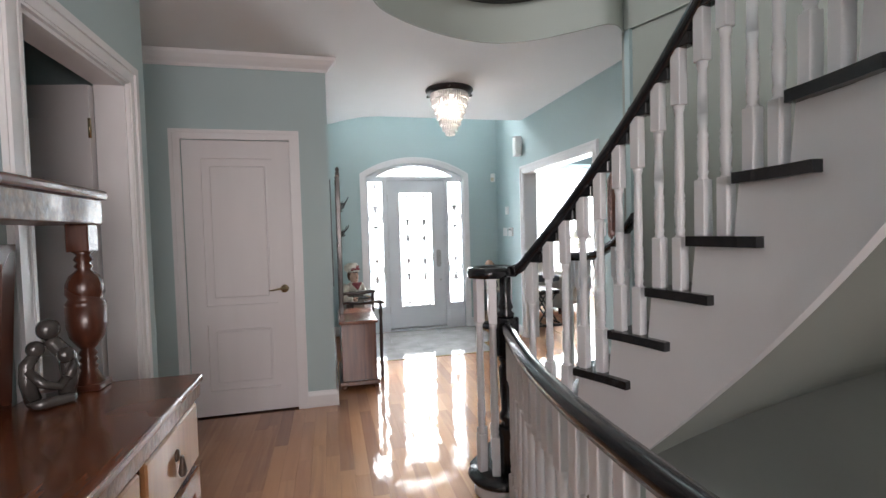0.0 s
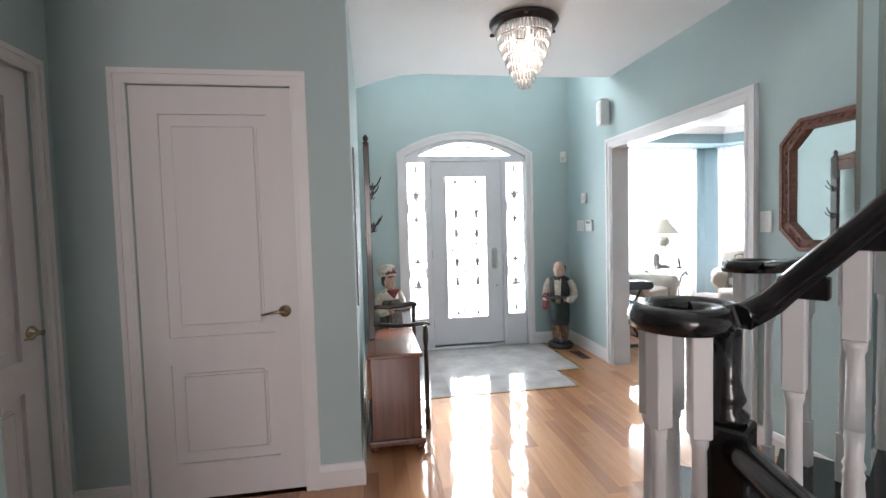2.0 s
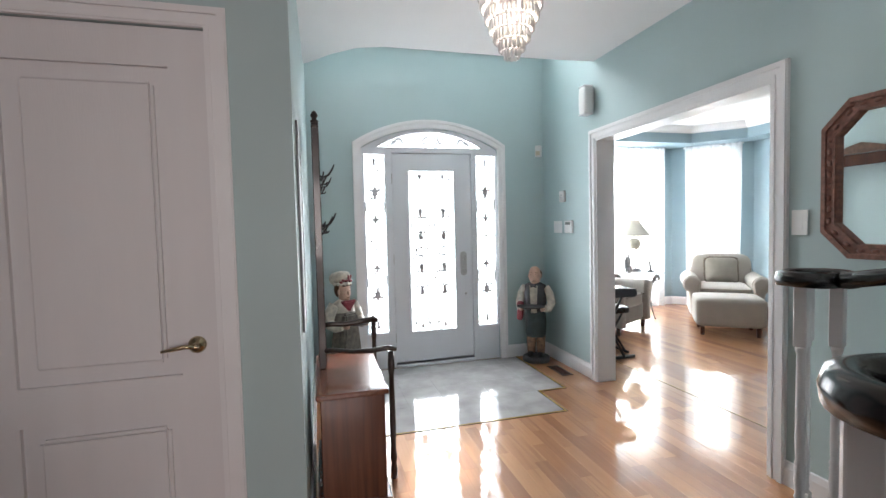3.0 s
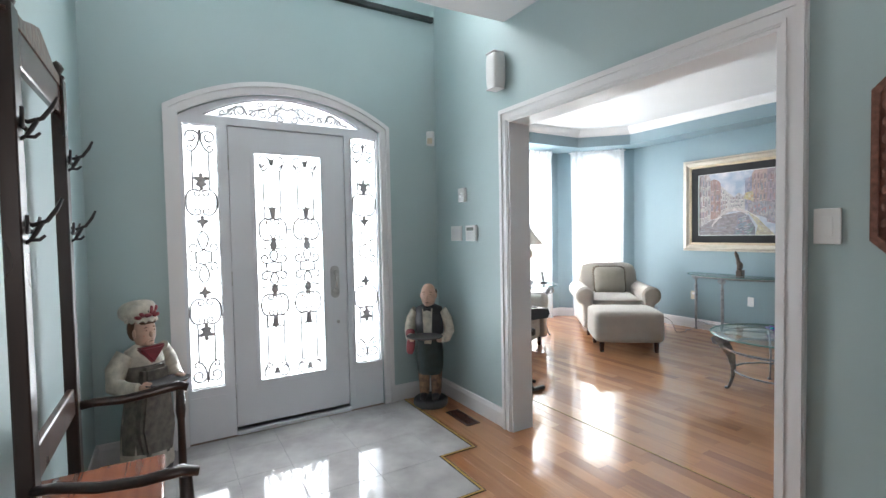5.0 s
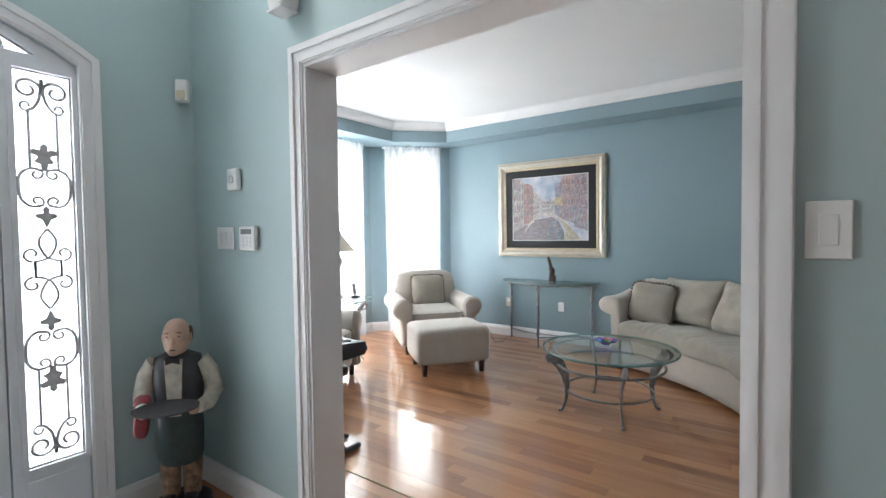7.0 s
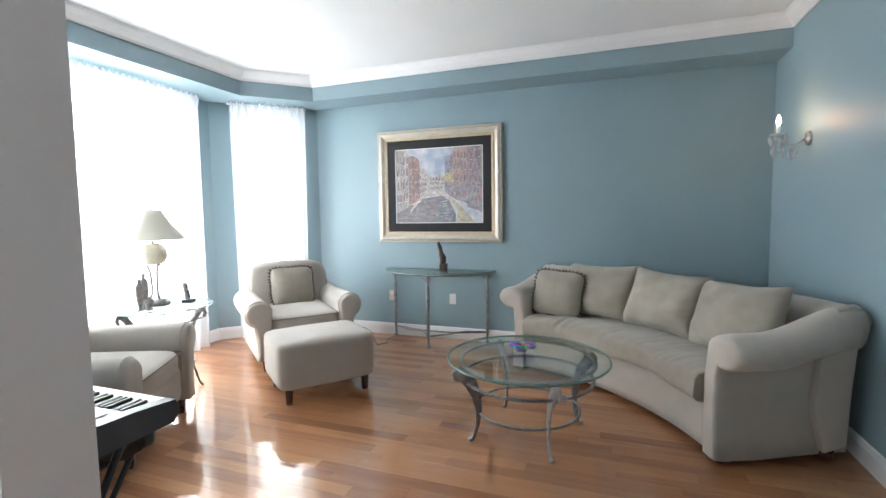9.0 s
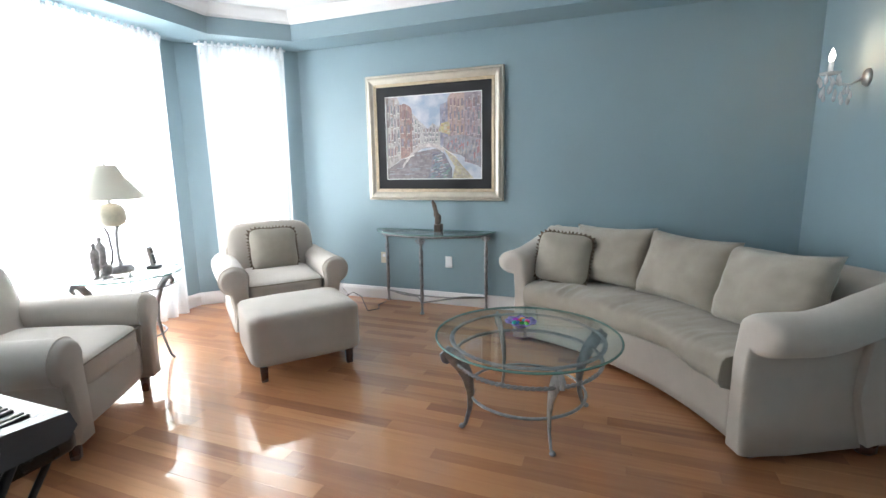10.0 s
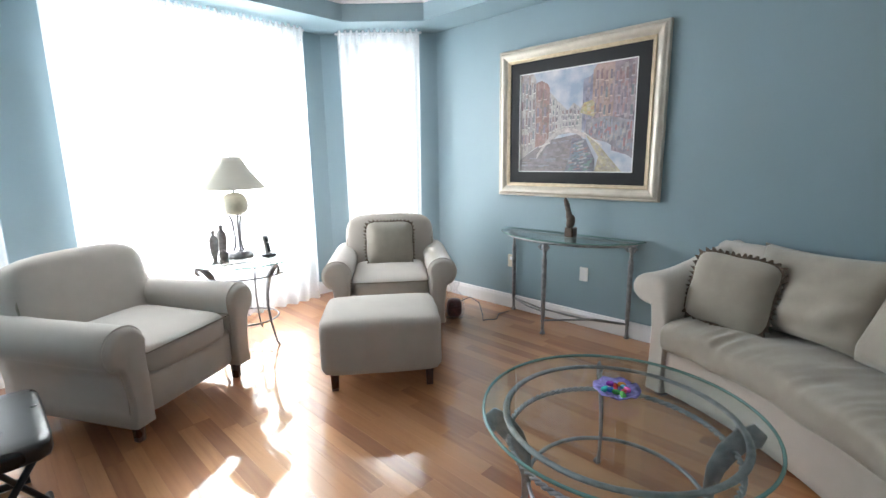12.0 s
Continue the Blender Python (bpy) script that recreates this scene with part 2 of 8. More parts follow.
M_CERAMIC = mat("cream_ceramic", (0.58, 0.55, 0.46), 0.3, var=0.12, scale=20, coat=0.3)
M_STONE = mat("polished_dark_soapstone", (0.05, 0.045, 0.042), 0.22, var=0.4, scale=14, coat=0.3)
M_BRONZE = mat("dark_bronze", (0.10, 0.075, 0.06), 0.35, 0.5, var=0.3, scale=30)


# ---- shape helpers ----
def box(bm, x0, x1, y0, y1, z0, z1, bev=0.0, seg=1, m=None):
    r = bmesh.ops.create_cube(bm, size=1)
    vs = r["verts"]
    for v in vs:
        v.co = Vector((x0 + (v.co.x + 0.5) * (x1 - x0), y0 + (v.co.y + 0.5) * (y1 - y0), z0 + (v.co.z + 0.5) * (z1 - z0)))
    if m is not None:
        bmesh.ops.transform(bm, matrix=m, verts=vs)
    if bev:
        es = list({e for v in vs for e in v.link_edges})
        bmesh.ops.bevel(bm, geom=es, offset=bev, segments=seg, profile=0.5, affect="EDGES")
    return vs


def plate(bm, outer, holes, d0, d1, m=None):
    """A flat plate in local x and z with holes, from local y d0 to d1."""
    edges = []
    for loop in [outer, *holes]:
        vs = [bm.verts.new((u, d0, v)) for u, v in loop]
        edges += [bm.edges.new((vs[i], vs[(i + 1) % len(vs)])) for i in range(len(vs))]
    faces = [f for f in bmesh.ops.triangle_fill(bm, use_beauty=True, use_dissolve=True, edges=edges)["geom"] if isinstance(f, bmesh.types.BMFace)]
    ext = bmesh.ops.extrude_face_region(bm, geom=faces)["geom"]
    nv = [g for g in ext if isinstance(g, bmesh.types.BMVert)]
    bmesh.ops.translate(bm, vec=(0, d1 - d0, 0), verts=nv)
    allv = list({v for f in faces if f.is_valid for v in f.verts} | set(nv))
    if m is not None:
        bmesh.ops.transform(bm, matrix=m, verts=allv)
    return allv


def rect(u0, u1, v0, v1):
    return [(u0, v0), (u1, v0), (u1, v1), (u0, v1)]


def lathe(bm, profile, seg=20, at=(0, 0, 0), m=None):
    rings, vs = [], []
    for r, z in profile:
        if r < 1e-5:
            ring = [bm.verts.new((at[0], at[1], at[2] + z))]
        else:
            ring = [bm.verts.new((at[0] + r * math.cos(2 * math.pi * k / seg), at[1] + r * math.sin(2 * math.pi * k / seg), at[2] + z)) for k in range(seg)]
        rings.append(ring)
        vs += ring
    for a, b in zip(rings, rings[1:]):
        for k in range(seg):
            j = (k + 1) % seg
            q = [a[k % len(a)], a[j % len(a)], b[j % len(b)], b[k % len(b)]]
            q = list(dict.fromkeys(q))
            if len(q) > 2:
                f = bm.faces.new(q)
                f.smooth = True
    for ring in (rings[0], rings[-1]):
        if len(ring) > 2:
            bm.faces.new(ring)
    if m is not None:
        bmesh.ops.transform(bm, matrix=m, verts=vs)
    return vs


def tube(bm, pts, r, seg=8, closed=False, m=None, flat=1.0):
    pts = [Vector(p) for p in pts]
    n = len(pts)
    rs = r if isinstance(r, (list, tuple)) else [r] * n
    rings, up, flatn = [], None, None
    for k in range(3):
        if max(p[k] for p in pts) - min(p[k] for p in pts) < 1e-6:
            flatn = Vector([1.0 if j == k else 0.0 for j in range(3)])
    for i, p in enumerate(pts):
        a = pts[(i - 1) % n] if closed or i else p
        b = pts[(i + 1) % n] if closed or i < n - 1 else p
        t = (b - a).normalized()
        if up is None:
            up = Vector((0, 0, 1)) if abs(t.z) < 0.9 else Vector((1, 0, 0))
        if flatn is not None:
            up = flatn
        side = t.cross(up)
        side = side.normalized() if side.length > 1e-4 else t.orthogonal().normalized()
        up = side.cross(t).normalized()
        rings.append([bm.verts.new(p + (side * math.cos(2 * math.pi * k / seg) + up * math.sin(2 * math.pi * k / seg) * flat) * rs[i]) for k in range(seg)])
    pairs = list(zip(rings, rings[1:])) + ([(rings[-1], rings[0])] if closed else [])
    for a, b in pairs:
        for k in range(seg):
            f = bm.faces.new((a[k], a[(k + 1) % seg], b[(k + 1) % seg], b[k]))
            f.smooth = True
    if not closed:
        bm.faces.new(rings[0])
        bm.faces.new(rings[-1][::-1])
    vs = [v for ring in rings for v in ring]
    if m is not None:
        bmesh.ops.transform(bm, matrix=m, verts=vs)
    return vs


def sweep(bm, path, profile, closed=False):
    """A moulding: profile of (out, z) carried along a level path with mitred corners; out is to the path's left."""
    n = len(path)
    P = [Vector((p[0], p[1])) for p in path]
    zs = [p[2] if len(p) > 2 else 0.0 for p in path]
    rings = []
    for i in range(n):
        d0 = (P[i] - P[i - 1]).normalized() if closed or i else None
        d1 = (P[(i + 1) % n] - P[i]).normalized() if closed or i < n - 1 else None
        d0, d1 = d0 or d1, d1 or d0
        n0, n1 = Vector((-d0.y, d0.x)), Vector((-d1.y, d1.x))
        mit = n0 + n1
        mit = mit / max(0.3, mit.dot(n0)) if mit.length > 1e-6 else n0
        rings.append([bm.verts.new((P[i].x + mit.x * o, P[i].y + mit.y * o, zs[i] + z)) for o, z in profile])
    k = len(profile)
    for a, b in list(zip(rings, rings[1:])) + ([(rings[-1], rings[0])] if closed else []):
        for j in range(k):
            bm.faces.new((a[j], a[(j + 1) % k], b[(j + 1) % k], b[j]))
    if not closed:
        bm.faces.new(rings[0])
        bm.faces.new(rings[-1][::-1])


def soft(bm, sx, sy, sz, p=4.0, n=8, m=None, crown=0.0, wob=0.0):
    """A stuffed block: a cube rounded by a power norm, with a crowned top and an uneven skin."""
    tmp = bmesh.new()
    r = bmesh.ops.create_cube(tmp, size=2)
    bmesh.ops.subdivide_edges(tmp, edges=tmp.edges[:], cuts=n, use_grid_fill=True)
    for v in tmp.verts:
        c = v.co.copy()
        q = (abs(c.x) ** p + abs(c.y) ** p + abs(c.z) ** p) ** (1 / p)
        c /= q
        if crown:
            c.z += crown * (1 - c.x * c.x) * (1 - c.y * c.y) * (1 if c.z > 0 else -0.3)
        if wob:
            c += Vector((1, 1, 1)) * wob * noise.noise(c * 2.3 + Vector((sx * 7, sy * 5, 1)))
        v.co = Vector((c.x * sx / 2, c.y * sy / 2, c.z * sz / 2))
    for f in tmp.faces:
        f.smooth = True
    if m is not None:
        bmesh.ops.transform(tmp, matrix=m, verts=tmp.verts[:])
    me = bpy.data.meshes.new("stuffing")
    tmp.to_mesh(me)
    tmp.free()
    bm.from_mesh(me)
    bpy.data.meshes.remove(me)


def part(name, bm, material, parent=None, label="", m=None):
    """Links a bmesh as one mesh object under a thing or under a part."""
    bmesh.ops.recalc_face_normals(bm, faces=bm.faces[:])
    me = bpy.data.meshes.new(name)
    bm.to_mesh(me)
    bm.free()
    me.materials.append(material)
    ob = new(name, me)
    if parent is not None:
        ob.parent = parent
    if m is not None:
        ob.matrix_basis = m
    return tagged(ob, label)


def thing(name, label, category, m=None, group=""):
    ob = new(name)
    ob.empty_display_size = 0.1
    if m is not None:
        ob.matrix_basis = m
    return tagged(ob, label, category, group)


def structure(name, bm, material, label, category):
    return tagged(part(name, bm, material), label, category, "", "structure")


def B():
    return bmesh.new()


def wall_m(p0, p1):
    """Local x runs from p0 to p1 along the wall, local y is to the left of it, z up."""
    d = Vector((p1[0] - p0[0], p1[1] - p0[1], 0)).normalized()
    return Matrix(((d.x, -d.y, 0, p0[0]), (d.y, d.x, 0, p0[1]), (0, 0, 1, 0), (0, 0, 0, 1)))


def wall(name, p0, p1, thick, z0, z1, holes, material, label):
    """A wall whose visible face runs from p0 to p1; its thickness goes to the left of that way."""
    L = math.hypot(p1[0] - p0[0], p1[1] - p0[1])
    bm = B()
    plate(bm, rect(0, L, z0, z1), holes, 0, thick, wall_m(p0, p1))
    return structure(name, bm, material, label, "wall")


def casing(bm, m, u0, u1, top, w=0.08, d=0.018, foot=0.0, y=-0.0):
    """Door trim with a stepped profile round three sides of an opening, standing proud of local y=0 towards -y."""
    for a, b, dd in ((0.0, w, d), (w * 0.62, w * 0.94, d + 0.010), (w * 0.1, w * 0.25, d + 0.005)):
        outer = [(u0 - b, foot), (u0 - a, foot), (u0 - a, top + a), (u1 + a, top + a), (u1 + a, foot), (u1 + b, foot), (u1 + b, top + b), (u0 - b, top + b)]
        plate(bm, outer, [], y - dd, y - 0.001 if dd == d else y - d + 0.001, m)


def arc(cx, cy, r, a0, a1, n):
    return [(cx + r * math.cos(radians(a0 + (a1 - a0) * k / n)), cy + r * math.sin(radians(a0 + (a1 - a0) * k / n))) for k in range(n + 1)]


def smooth_path(pts):
    """A curve through the points."""
    P, out = [pts[0]] + list(pts) + [pts[-1]], []
    for i in range(1, len(P) - 2):
        for k in range(5):
            f = k / 5
            out.append(tuple(0.5 * (2 * P[i][c] + (P[i + 1][c] - P[i - 1][c]) * f + (2 * P[i - 1][c] - 5 * P[i][c] + 4 * P[i + 1][c] - P[i + 2][c]) * f * f + (3 * P[i][c] - P[i - 1][c] - 3 * P[i + 1][c] + P[i + 2][c]) * f ** 3) for c in range(len(P[0]))))
    return out + [pts[-1]]


# ---- large structure ----
FLAT = Matrix(((1, 0, 0, 0), (0, 0, 1, 0), (0, 1, 0, 0), (0, 0, 0, 1)))  # local x, z to world x, y
SCX, SCY, WELL = -0.27, 1.2, 2.75  # the stair turns about this point, inside a wall of this radius
H = 2.77
TOP = 5.5


def well(deg):
    """Radius of the stairwell wall, which opens out towards the foot of the stair."""
    return WELL + 0.225 * max(0.0, min(1.0, (deg + 8) / 43.3)) ** 2


def on_arc(r, deg, z):
    return (SCX + r * math.cos(radians(deg)), SCY + r * math.sin(radians(deg)), z)


# entrance wall with the arched door opening and the window above it
DX0, DX1, SPRING, ARCH = 0.585, 1.965, 2.165, 2.36
CX = (DX0 + DX1) / 2
hw, rise = (DX1 - DX0) / 2, ARCH - SPRING
AR = (hw * hw + rise * rise) / (2 * rise)


def arch_pts(grow=0.0, n=20, half=None):
    half = half or hw
    a = math.degrees(math.asin(min(0.999, (half + grow) / (AR + grow))))
    return [(x, z) for x, z in arc(CX, ARCH - AR, AR + grow, 90 - a, 90 + a, n)]


u = 0.06
opening = [(DX0 + u, 0.0), (DX1 + u, 0.0)] + [(x + u, z) for x, z in arch_pts()]
front_outline = [(0, 0), (DX0 + u, 0)] + [(x + u, z) for x, z in arch_pts()[::-1]] + [(DX1 + u, 0), (2.55, 0), (2.55, TOP), (0, TOP)]
bm = B()
plate(bm, front_outline, [rect(0.75 + u, 1.8 + u, 3.2, 4.5)], 0, 0.22, wall_m((-0.06, 6.41), (2.49, 6.41)))
structure("wall_front", bm, M_HALL, "pale mint-green painted entrance wall round an arched door", "wall")

OY0, OY1, OTOP = 3.83, 5.43, 2.105
opening_u = [(7.75 - OY1, 0), (7.75 - OY1, OTOP), (7.75 - OY0, OTOP), (7.75 - OY0, 0)]
for nm, x0, th, ma, lb in (("wall_hall_side", 2.49, 0.075, M_HALL, "pale mint-green hall wall with a wide cased opening"),
                           ("wall_living_side", 2.566, 0.074, M_LIVING, "blue-grey painted room wall with a wide cased opening")):
    bm = B()
    z1 = TOP if nm == "wall_hall_side" else 2.84
    plate(bm, [(0, 0)] + opening_u + [(5.18, 0), (5.18, z1), (0, z1)], [], 0, th, wall_m((x0, 7.75), (x0, 2.57)))
    structure(nm, bm, ma, lb, "wall")

bm = B()
plate(bm, [(0, 0), (0.33, 0), (0.33, 2.13), (1.105, 2.13), (1.105, 0), (1.4, 0), (1.4, H), (0, H)], [], 0, 0.12, wall_m((-1.31, 3.805), (0.09, 3.805)))
structure("wall_closet", bm, M_HALL, "pale mint-green painted closet wall", "wall")
wall("wall_hall_left", (0.09, 3.925), (0.09, 6.41), 0.12, 0, TOP, [], M_HALL, "pale mint-green painted hall wall")
bm = B()
plate(bm, [(-0.05, 0), (0.23, 0), (0.23, 2.13), (0.91, 2.13), (0.91, 0), (1.175, 0), (1.175, H), (-0.05, H)], [], 0, 0.12, wall_m((-1.31, 2.75), (-1.31, 3.925)))
structure("wall_alcove", bm, M_HALL, "pale mint-green painted alcove wall with a door", "wall")
bm = B()
plate(bm, [(0, 0), (4.68, 0), (4.68, 2.12), (5.46, 2.12), (5.46, 0), (5.70, 0), (5.70, H), (0, H)], [], 0, 0.12, wall_m((-0.83, -3), (-0.83, 2.70)))
structure("wall_passage", bm, M_HALL, "pale mint-green painted wall with an open doorway", "wall")
wall("wall_alcove_return", (-0.95, 2.70), (-1.43, 2.70), 0.12, 0, H, [], M_HALL, "pale mint-green painted return wall")
# Unseen back wall; its window opening is added for the fill lamp.
wall("wall_back", (2.6, -3), (-0.95, -3), 0.12, 0, TOP, [rect(1.1, 3.0, 0.8, 2.4)], M_HALL, "unseen plain wall with a window added for fill light")
wall("wall_back_side", (1.12, -1.24), (2.6, -1.24), 0.12, 0, TOP, [], M_HALL, "plain painted wall")
wall("wall_back_end", (2.6, -1.12), (2.6, -3.12), 0.1, 0, TOP, [], M_HALL, "plain painted wall")
wall("wall_side_room", (-3.0, 0.5), (-3.0, 4.2), 0.1, 0, H, [], M_HALL, "plain painted wall of a dark side room")
wall("wall_side_room_end", (-3.0, 4.1), (-1.43, 4.1), 0.1, 0, H, [], M_HALL, "plain painted wall of a dark side room")
# Unseen walls added so no daylight leaks under the closet door.
wall("closet_light_block_back", (-1.43, 4.75), (-0.03, 4.75), 0.1, 0, H, [], M_HALL, "unseen wall added behind the closet door to block daylight")
wall("closet_light_block_side", (-1.43, 3.925), (-1.43, 4.85), 0.1, 0, H, [], M_HALL, "unseen wall added behind the closet door to block daylight")
wall("wall_side_room_near", (-0.95, 0.5), (-3.0, 0.5), 0.1, 0, H, [], M_HALL, "plain painted wall of a dark side room")
# The opening in this upper wall is added for the landing lamp.
wall("wall_upper_left", (-1.43, -3), (-1.43, 6.6), 0.1, 3.05, TOP, [rect(3.3, 5.1, 3.7, 4.9)], M_HALL, "plain upper wall with an opening added for fill light")
wall("wall_stair_return", (2.488, 2.925), (2.165, 2.925), 0.08, 0, TOP, [], M_HALL, "pale mint-green painted wall end by the stairs")

bm = B()
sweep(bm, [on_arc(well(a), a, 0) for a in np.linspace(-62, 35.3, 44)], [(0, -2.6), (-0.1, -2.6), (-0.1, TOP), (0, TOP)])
ob = structure("wall_stairwell", bm, M_SAGE_DIM, "curved stairwell wall in sage grey darkened for dim light", "wall")
for f in ob.data.polygons:
    f.use_smooth = True
ob.data.set_sharp_from_angle(angle=radians(40))

# living room
S0, S1, S2, S3 = (6.67, 7.6), (5.88, 8.42), (3.37, 8.42), (2.64, 7.7)
wall("wall_south", (6.67, 3.05), (2.64, 3.05), 0.15, 0, 2.84, [], M_LIVING, "blue-grey painted living room wall")
wall("wall_picture", (6.67, 7.6), (6.67, 2.9), 0.15, 0, 2.84, [], M_LIVING, "blue-grey painted living room wall behind a picture")
wall("wall_bay_right", S1, S0, 0.18, 0, 2.84, [rect(0.29, 0.89, 0.3, 2.43)], M_LIVING, "blue-grey painted angled bay wall")
wall("wall_bay_front", S2, S1, 0.18, 0, 2.84, [rect(0.41, 2.15, 0.3, 2.43)], M_LIVING, "blue-grey painted bay wall with a wide window")
wall("wall_bay_left", S3, S2, 0.18, 0, 2.84, [rect(0.2, 0.78, 0.3, 2.43)], M_LIVING, "blue-grey painted angled bay wall")

bm = B()
plate(bm, [(2.6, 2.9), (6.85, 2.9), (6.85, 7.7), (5.95, 8.65), (3.3, 8.65), (2.6, 7.9)], [], 2.84, 3.0, FLAT)
structure("ceiling_living_room", bm, M_CEIL, "smooth white painted ceiling", "ceiling")
SOF = [(6.3, 3.05), (6.3, 7.385), (5.79, 7.9), (3.46, 7.9), (2.64, 7.08)]
bm = B()
plate(bm, [(6.66, 3.052), (6.66, 7.59), (5.87, 8.41), (3.38, 8.41), (2.642, 7.68)] + SOF[::-1], [], 2.59, 2.838, FLAT)
structure("soffit", bm, M_LIVING, "blue-grey painted dropped soffit round the bay", "soffit")
CROWN = [(0, 0), (0.012, 0), (0.02, 0.02), (0.05, 0.045), (0.075, 0.075), (0.085, 0.10), (0, 0.10)]
bm = B()
sweep(bm, [(2.642, 3.052, 2.737), (6.298, 3.052, 2.737)] + [(x - 0.002, y - 0.002, 2.737) for x, y in SOF[1:4]] + [(2.642, 7.08, 2.737)], CROWN, True)
structure("crown_moulding", bm, M_TRIM, "white crown moulding", "moulding")

# hall ceiling with the stair void and the open foyer end
VOID = [(0.30, -0.6), (0.30, 2.3)] + smooth_path([(0.30, 2.5), (0.40, 2.82), (0.58, 3.0), (0.80, 3.13), (1.0, 3.21), (1.25, 3.255), (1.45, 3.22), (1.62, 3.13), (1.82, 2.96), (1.95, 2.83), (2.02, 2.815), (2.08, 2.84), (2.148, 2.90)])
VOID += [on_arc(well(a) - 0.004, a, 0)[:2] for a in (33, 28, 23, 16, 8, 0, -8, -16, -24, -32, -40)]
bm = B()
plate(bm, [(-1.43, -3.1), (2.68, -3.1), (2.68, 2.56), (2.49, 2.56), (2.49, 5.47), (2.0, 5.5), (0.7, 5.5), (0.5, 5.56), (0.3, 5.74), (0.15, 5.93), (0.09, 5.99), (0.09, 3.93), (-1.43, 3.93)], [VOID], H, 3.05, FLAT)
structure("ceiling_hall", bm, M_CEIL, "smooth white hall ceiling with a curved stair opening", "ceiling")
bm = B()
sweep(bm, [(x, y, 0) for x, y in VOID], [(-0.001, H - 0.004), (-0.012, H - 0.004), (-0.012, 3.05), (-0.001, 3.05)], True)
ob = structure("stair_void_fascia", bm, M_SAGE_DIM, "curved fascia round the stair opening in sage grey darkened for dim light", "fascia")
for f in ob.data.polygons:
    f.use_smooth = True
ob.data.set_sharp_from_angle(angle=radians(40))
bm = B()
sweep(bm, [(x, y, 0) for x, y in VOID], [(-0.06, 3.052), (0.03, 3.052), (0.035, 3.065), (0.03, 3.085), (-0.06, 3.085)], True)
structure("upper_floor_nosing", bm, M_BLACK, "black lacquered nosing of the upper floor edge", "nosing")
bm = B()
plate(bm, rect(-1.5, 2.75, -3.15, 6.65), [], TOP, TOP + 0.1, FLAT)
structure("ceiling_upper", bm, M_CEIL, "plain white upper ceiling", "ceiling")
# Also covers the unseen closet, to keep daylight out.
bm = B()
plate(bm, [(-3.1, 0.4), (-1.432, 0.4), (-1.432, 3.932), (-0.03, 3.932), (-0.03, 4.86), (-1.53, 4.86), (-1.53, 4.2), (-3.1, 4.2)], [], H, H + 0.1, FLAT)
structure("ceiling_side_room", bm, M_CEIL, "plain ceiling of a side room", "ceiling")
bm = B()
sweep(bm, [(-1.309, 2.702, H - 0.101), (-1.309, 3.803, H - 0.101), (0.092, 3.803, H - 0.101), (0.092, 3.825, H - 0.101)][::-1], CROWN)
structure("crown_moulding_hall", bm, M_TRIM, "white crown moulding", "moulding")
bm = B()
box(bm, 0.68, 2.47, 6.37, 6.45, 3.12, 3.16, 0.004)
structure("upper_window_sill", bm, M_BLACK, "dark wooden sill of the upper window", "window sill")

# floors: sub-floor slab with the basement stair opening
GUARD = [(0.70, -0.75), (0.70, -0.2), (0.70, 0.4), (0.70, 0.8), (0.72, 1.16), (0.77, 1.5), (0.86, 1.85), (0.945, 2.07)]
hole = GUARD + [on_arc(well(a) + 0.03, a, 0)[:2] for a in np.linspace(34, -52, 21)]
bm = B()
plate(bm, [(-3.1, -3.1), (6.9, -3.1), (6.9, 7.7), (6.0, 8.6), (3.3, 8.6), (2.6, 7.85), (2.6, 6.62), (-3.1, 6.62)], [hole], -0.3, -0.016, FLAT)
structure("floor", bm, mat("subfloor", (0.12, 0.06, 0.03), 0.6), "dark sub-floor under the boards", "floor")
bm = B()
plate(bm, rect(-2, 3, -2, 4), [], -2.7, -2.6, FLAT)
structure("basement_floor", bm, M_CEIL, "plain basement floor", "floor")
bm = B()
sweep(bm, [(*p, 0) for p in GUARD], [(-0.001, -2.6), (-0.012, -2.6), (-0.012, -0.02), (-0.001, -0.02)])
structure("stairwell_lining", bm, M_TRIM, "white lining of the stair opening", "wall")
bm = B()
sweep(bm, [(*p, 0) for p in GUARD], [(0.07, 0.002), (-0.03, 0.002), (-0.035, 0.01), (-0.03, 0.02), (0.07, 0.02)])
structure("stairwell_nosing", bm, M_BLACK, "black lacquered edge of the stair opening", "nosing")

# baseboards
BASE = [(0, 0.001), (0.016, 0.001), (0.016, 0.095), (0.012, 0.11), (0.008, 0.125), (0, 0.13)]


def baseboard(name, path):
    bm = B()
    sweep(bm, path, BASE)
    structure(name, bm, M_TRIM, "white painted baseboard", "baseboard")


baseboard("baseboard", [(2.488, 5.52), (2.488, 6.408), (2.05, 6.408)])
baseboard("baseboard.001", [(0.50, 6.408), (0.092, 6.408), (0.092, 3.803), (-0.13, 3.803)])
baseboard("baseboard.002", [(-1.06, 3.803), (-1.308, 3.803), (-1.308, 3.74)])
baseboard("baseboard.003", [(2.488, 2.93), (2.488, 3.75)])
baseboard("baseboard.004", [(2.642, 5.52), (2.642, 7.695), (3.375, 8.418), (5.875, 8.418), (6.668, 7.598), (6.668, 3.052), (2.642, 3.052), (2.642, 3.75)][::-1])
baseboard("baseboard.005", [(-0.828, 2.57), (-0.828, 2.698)][::-1])

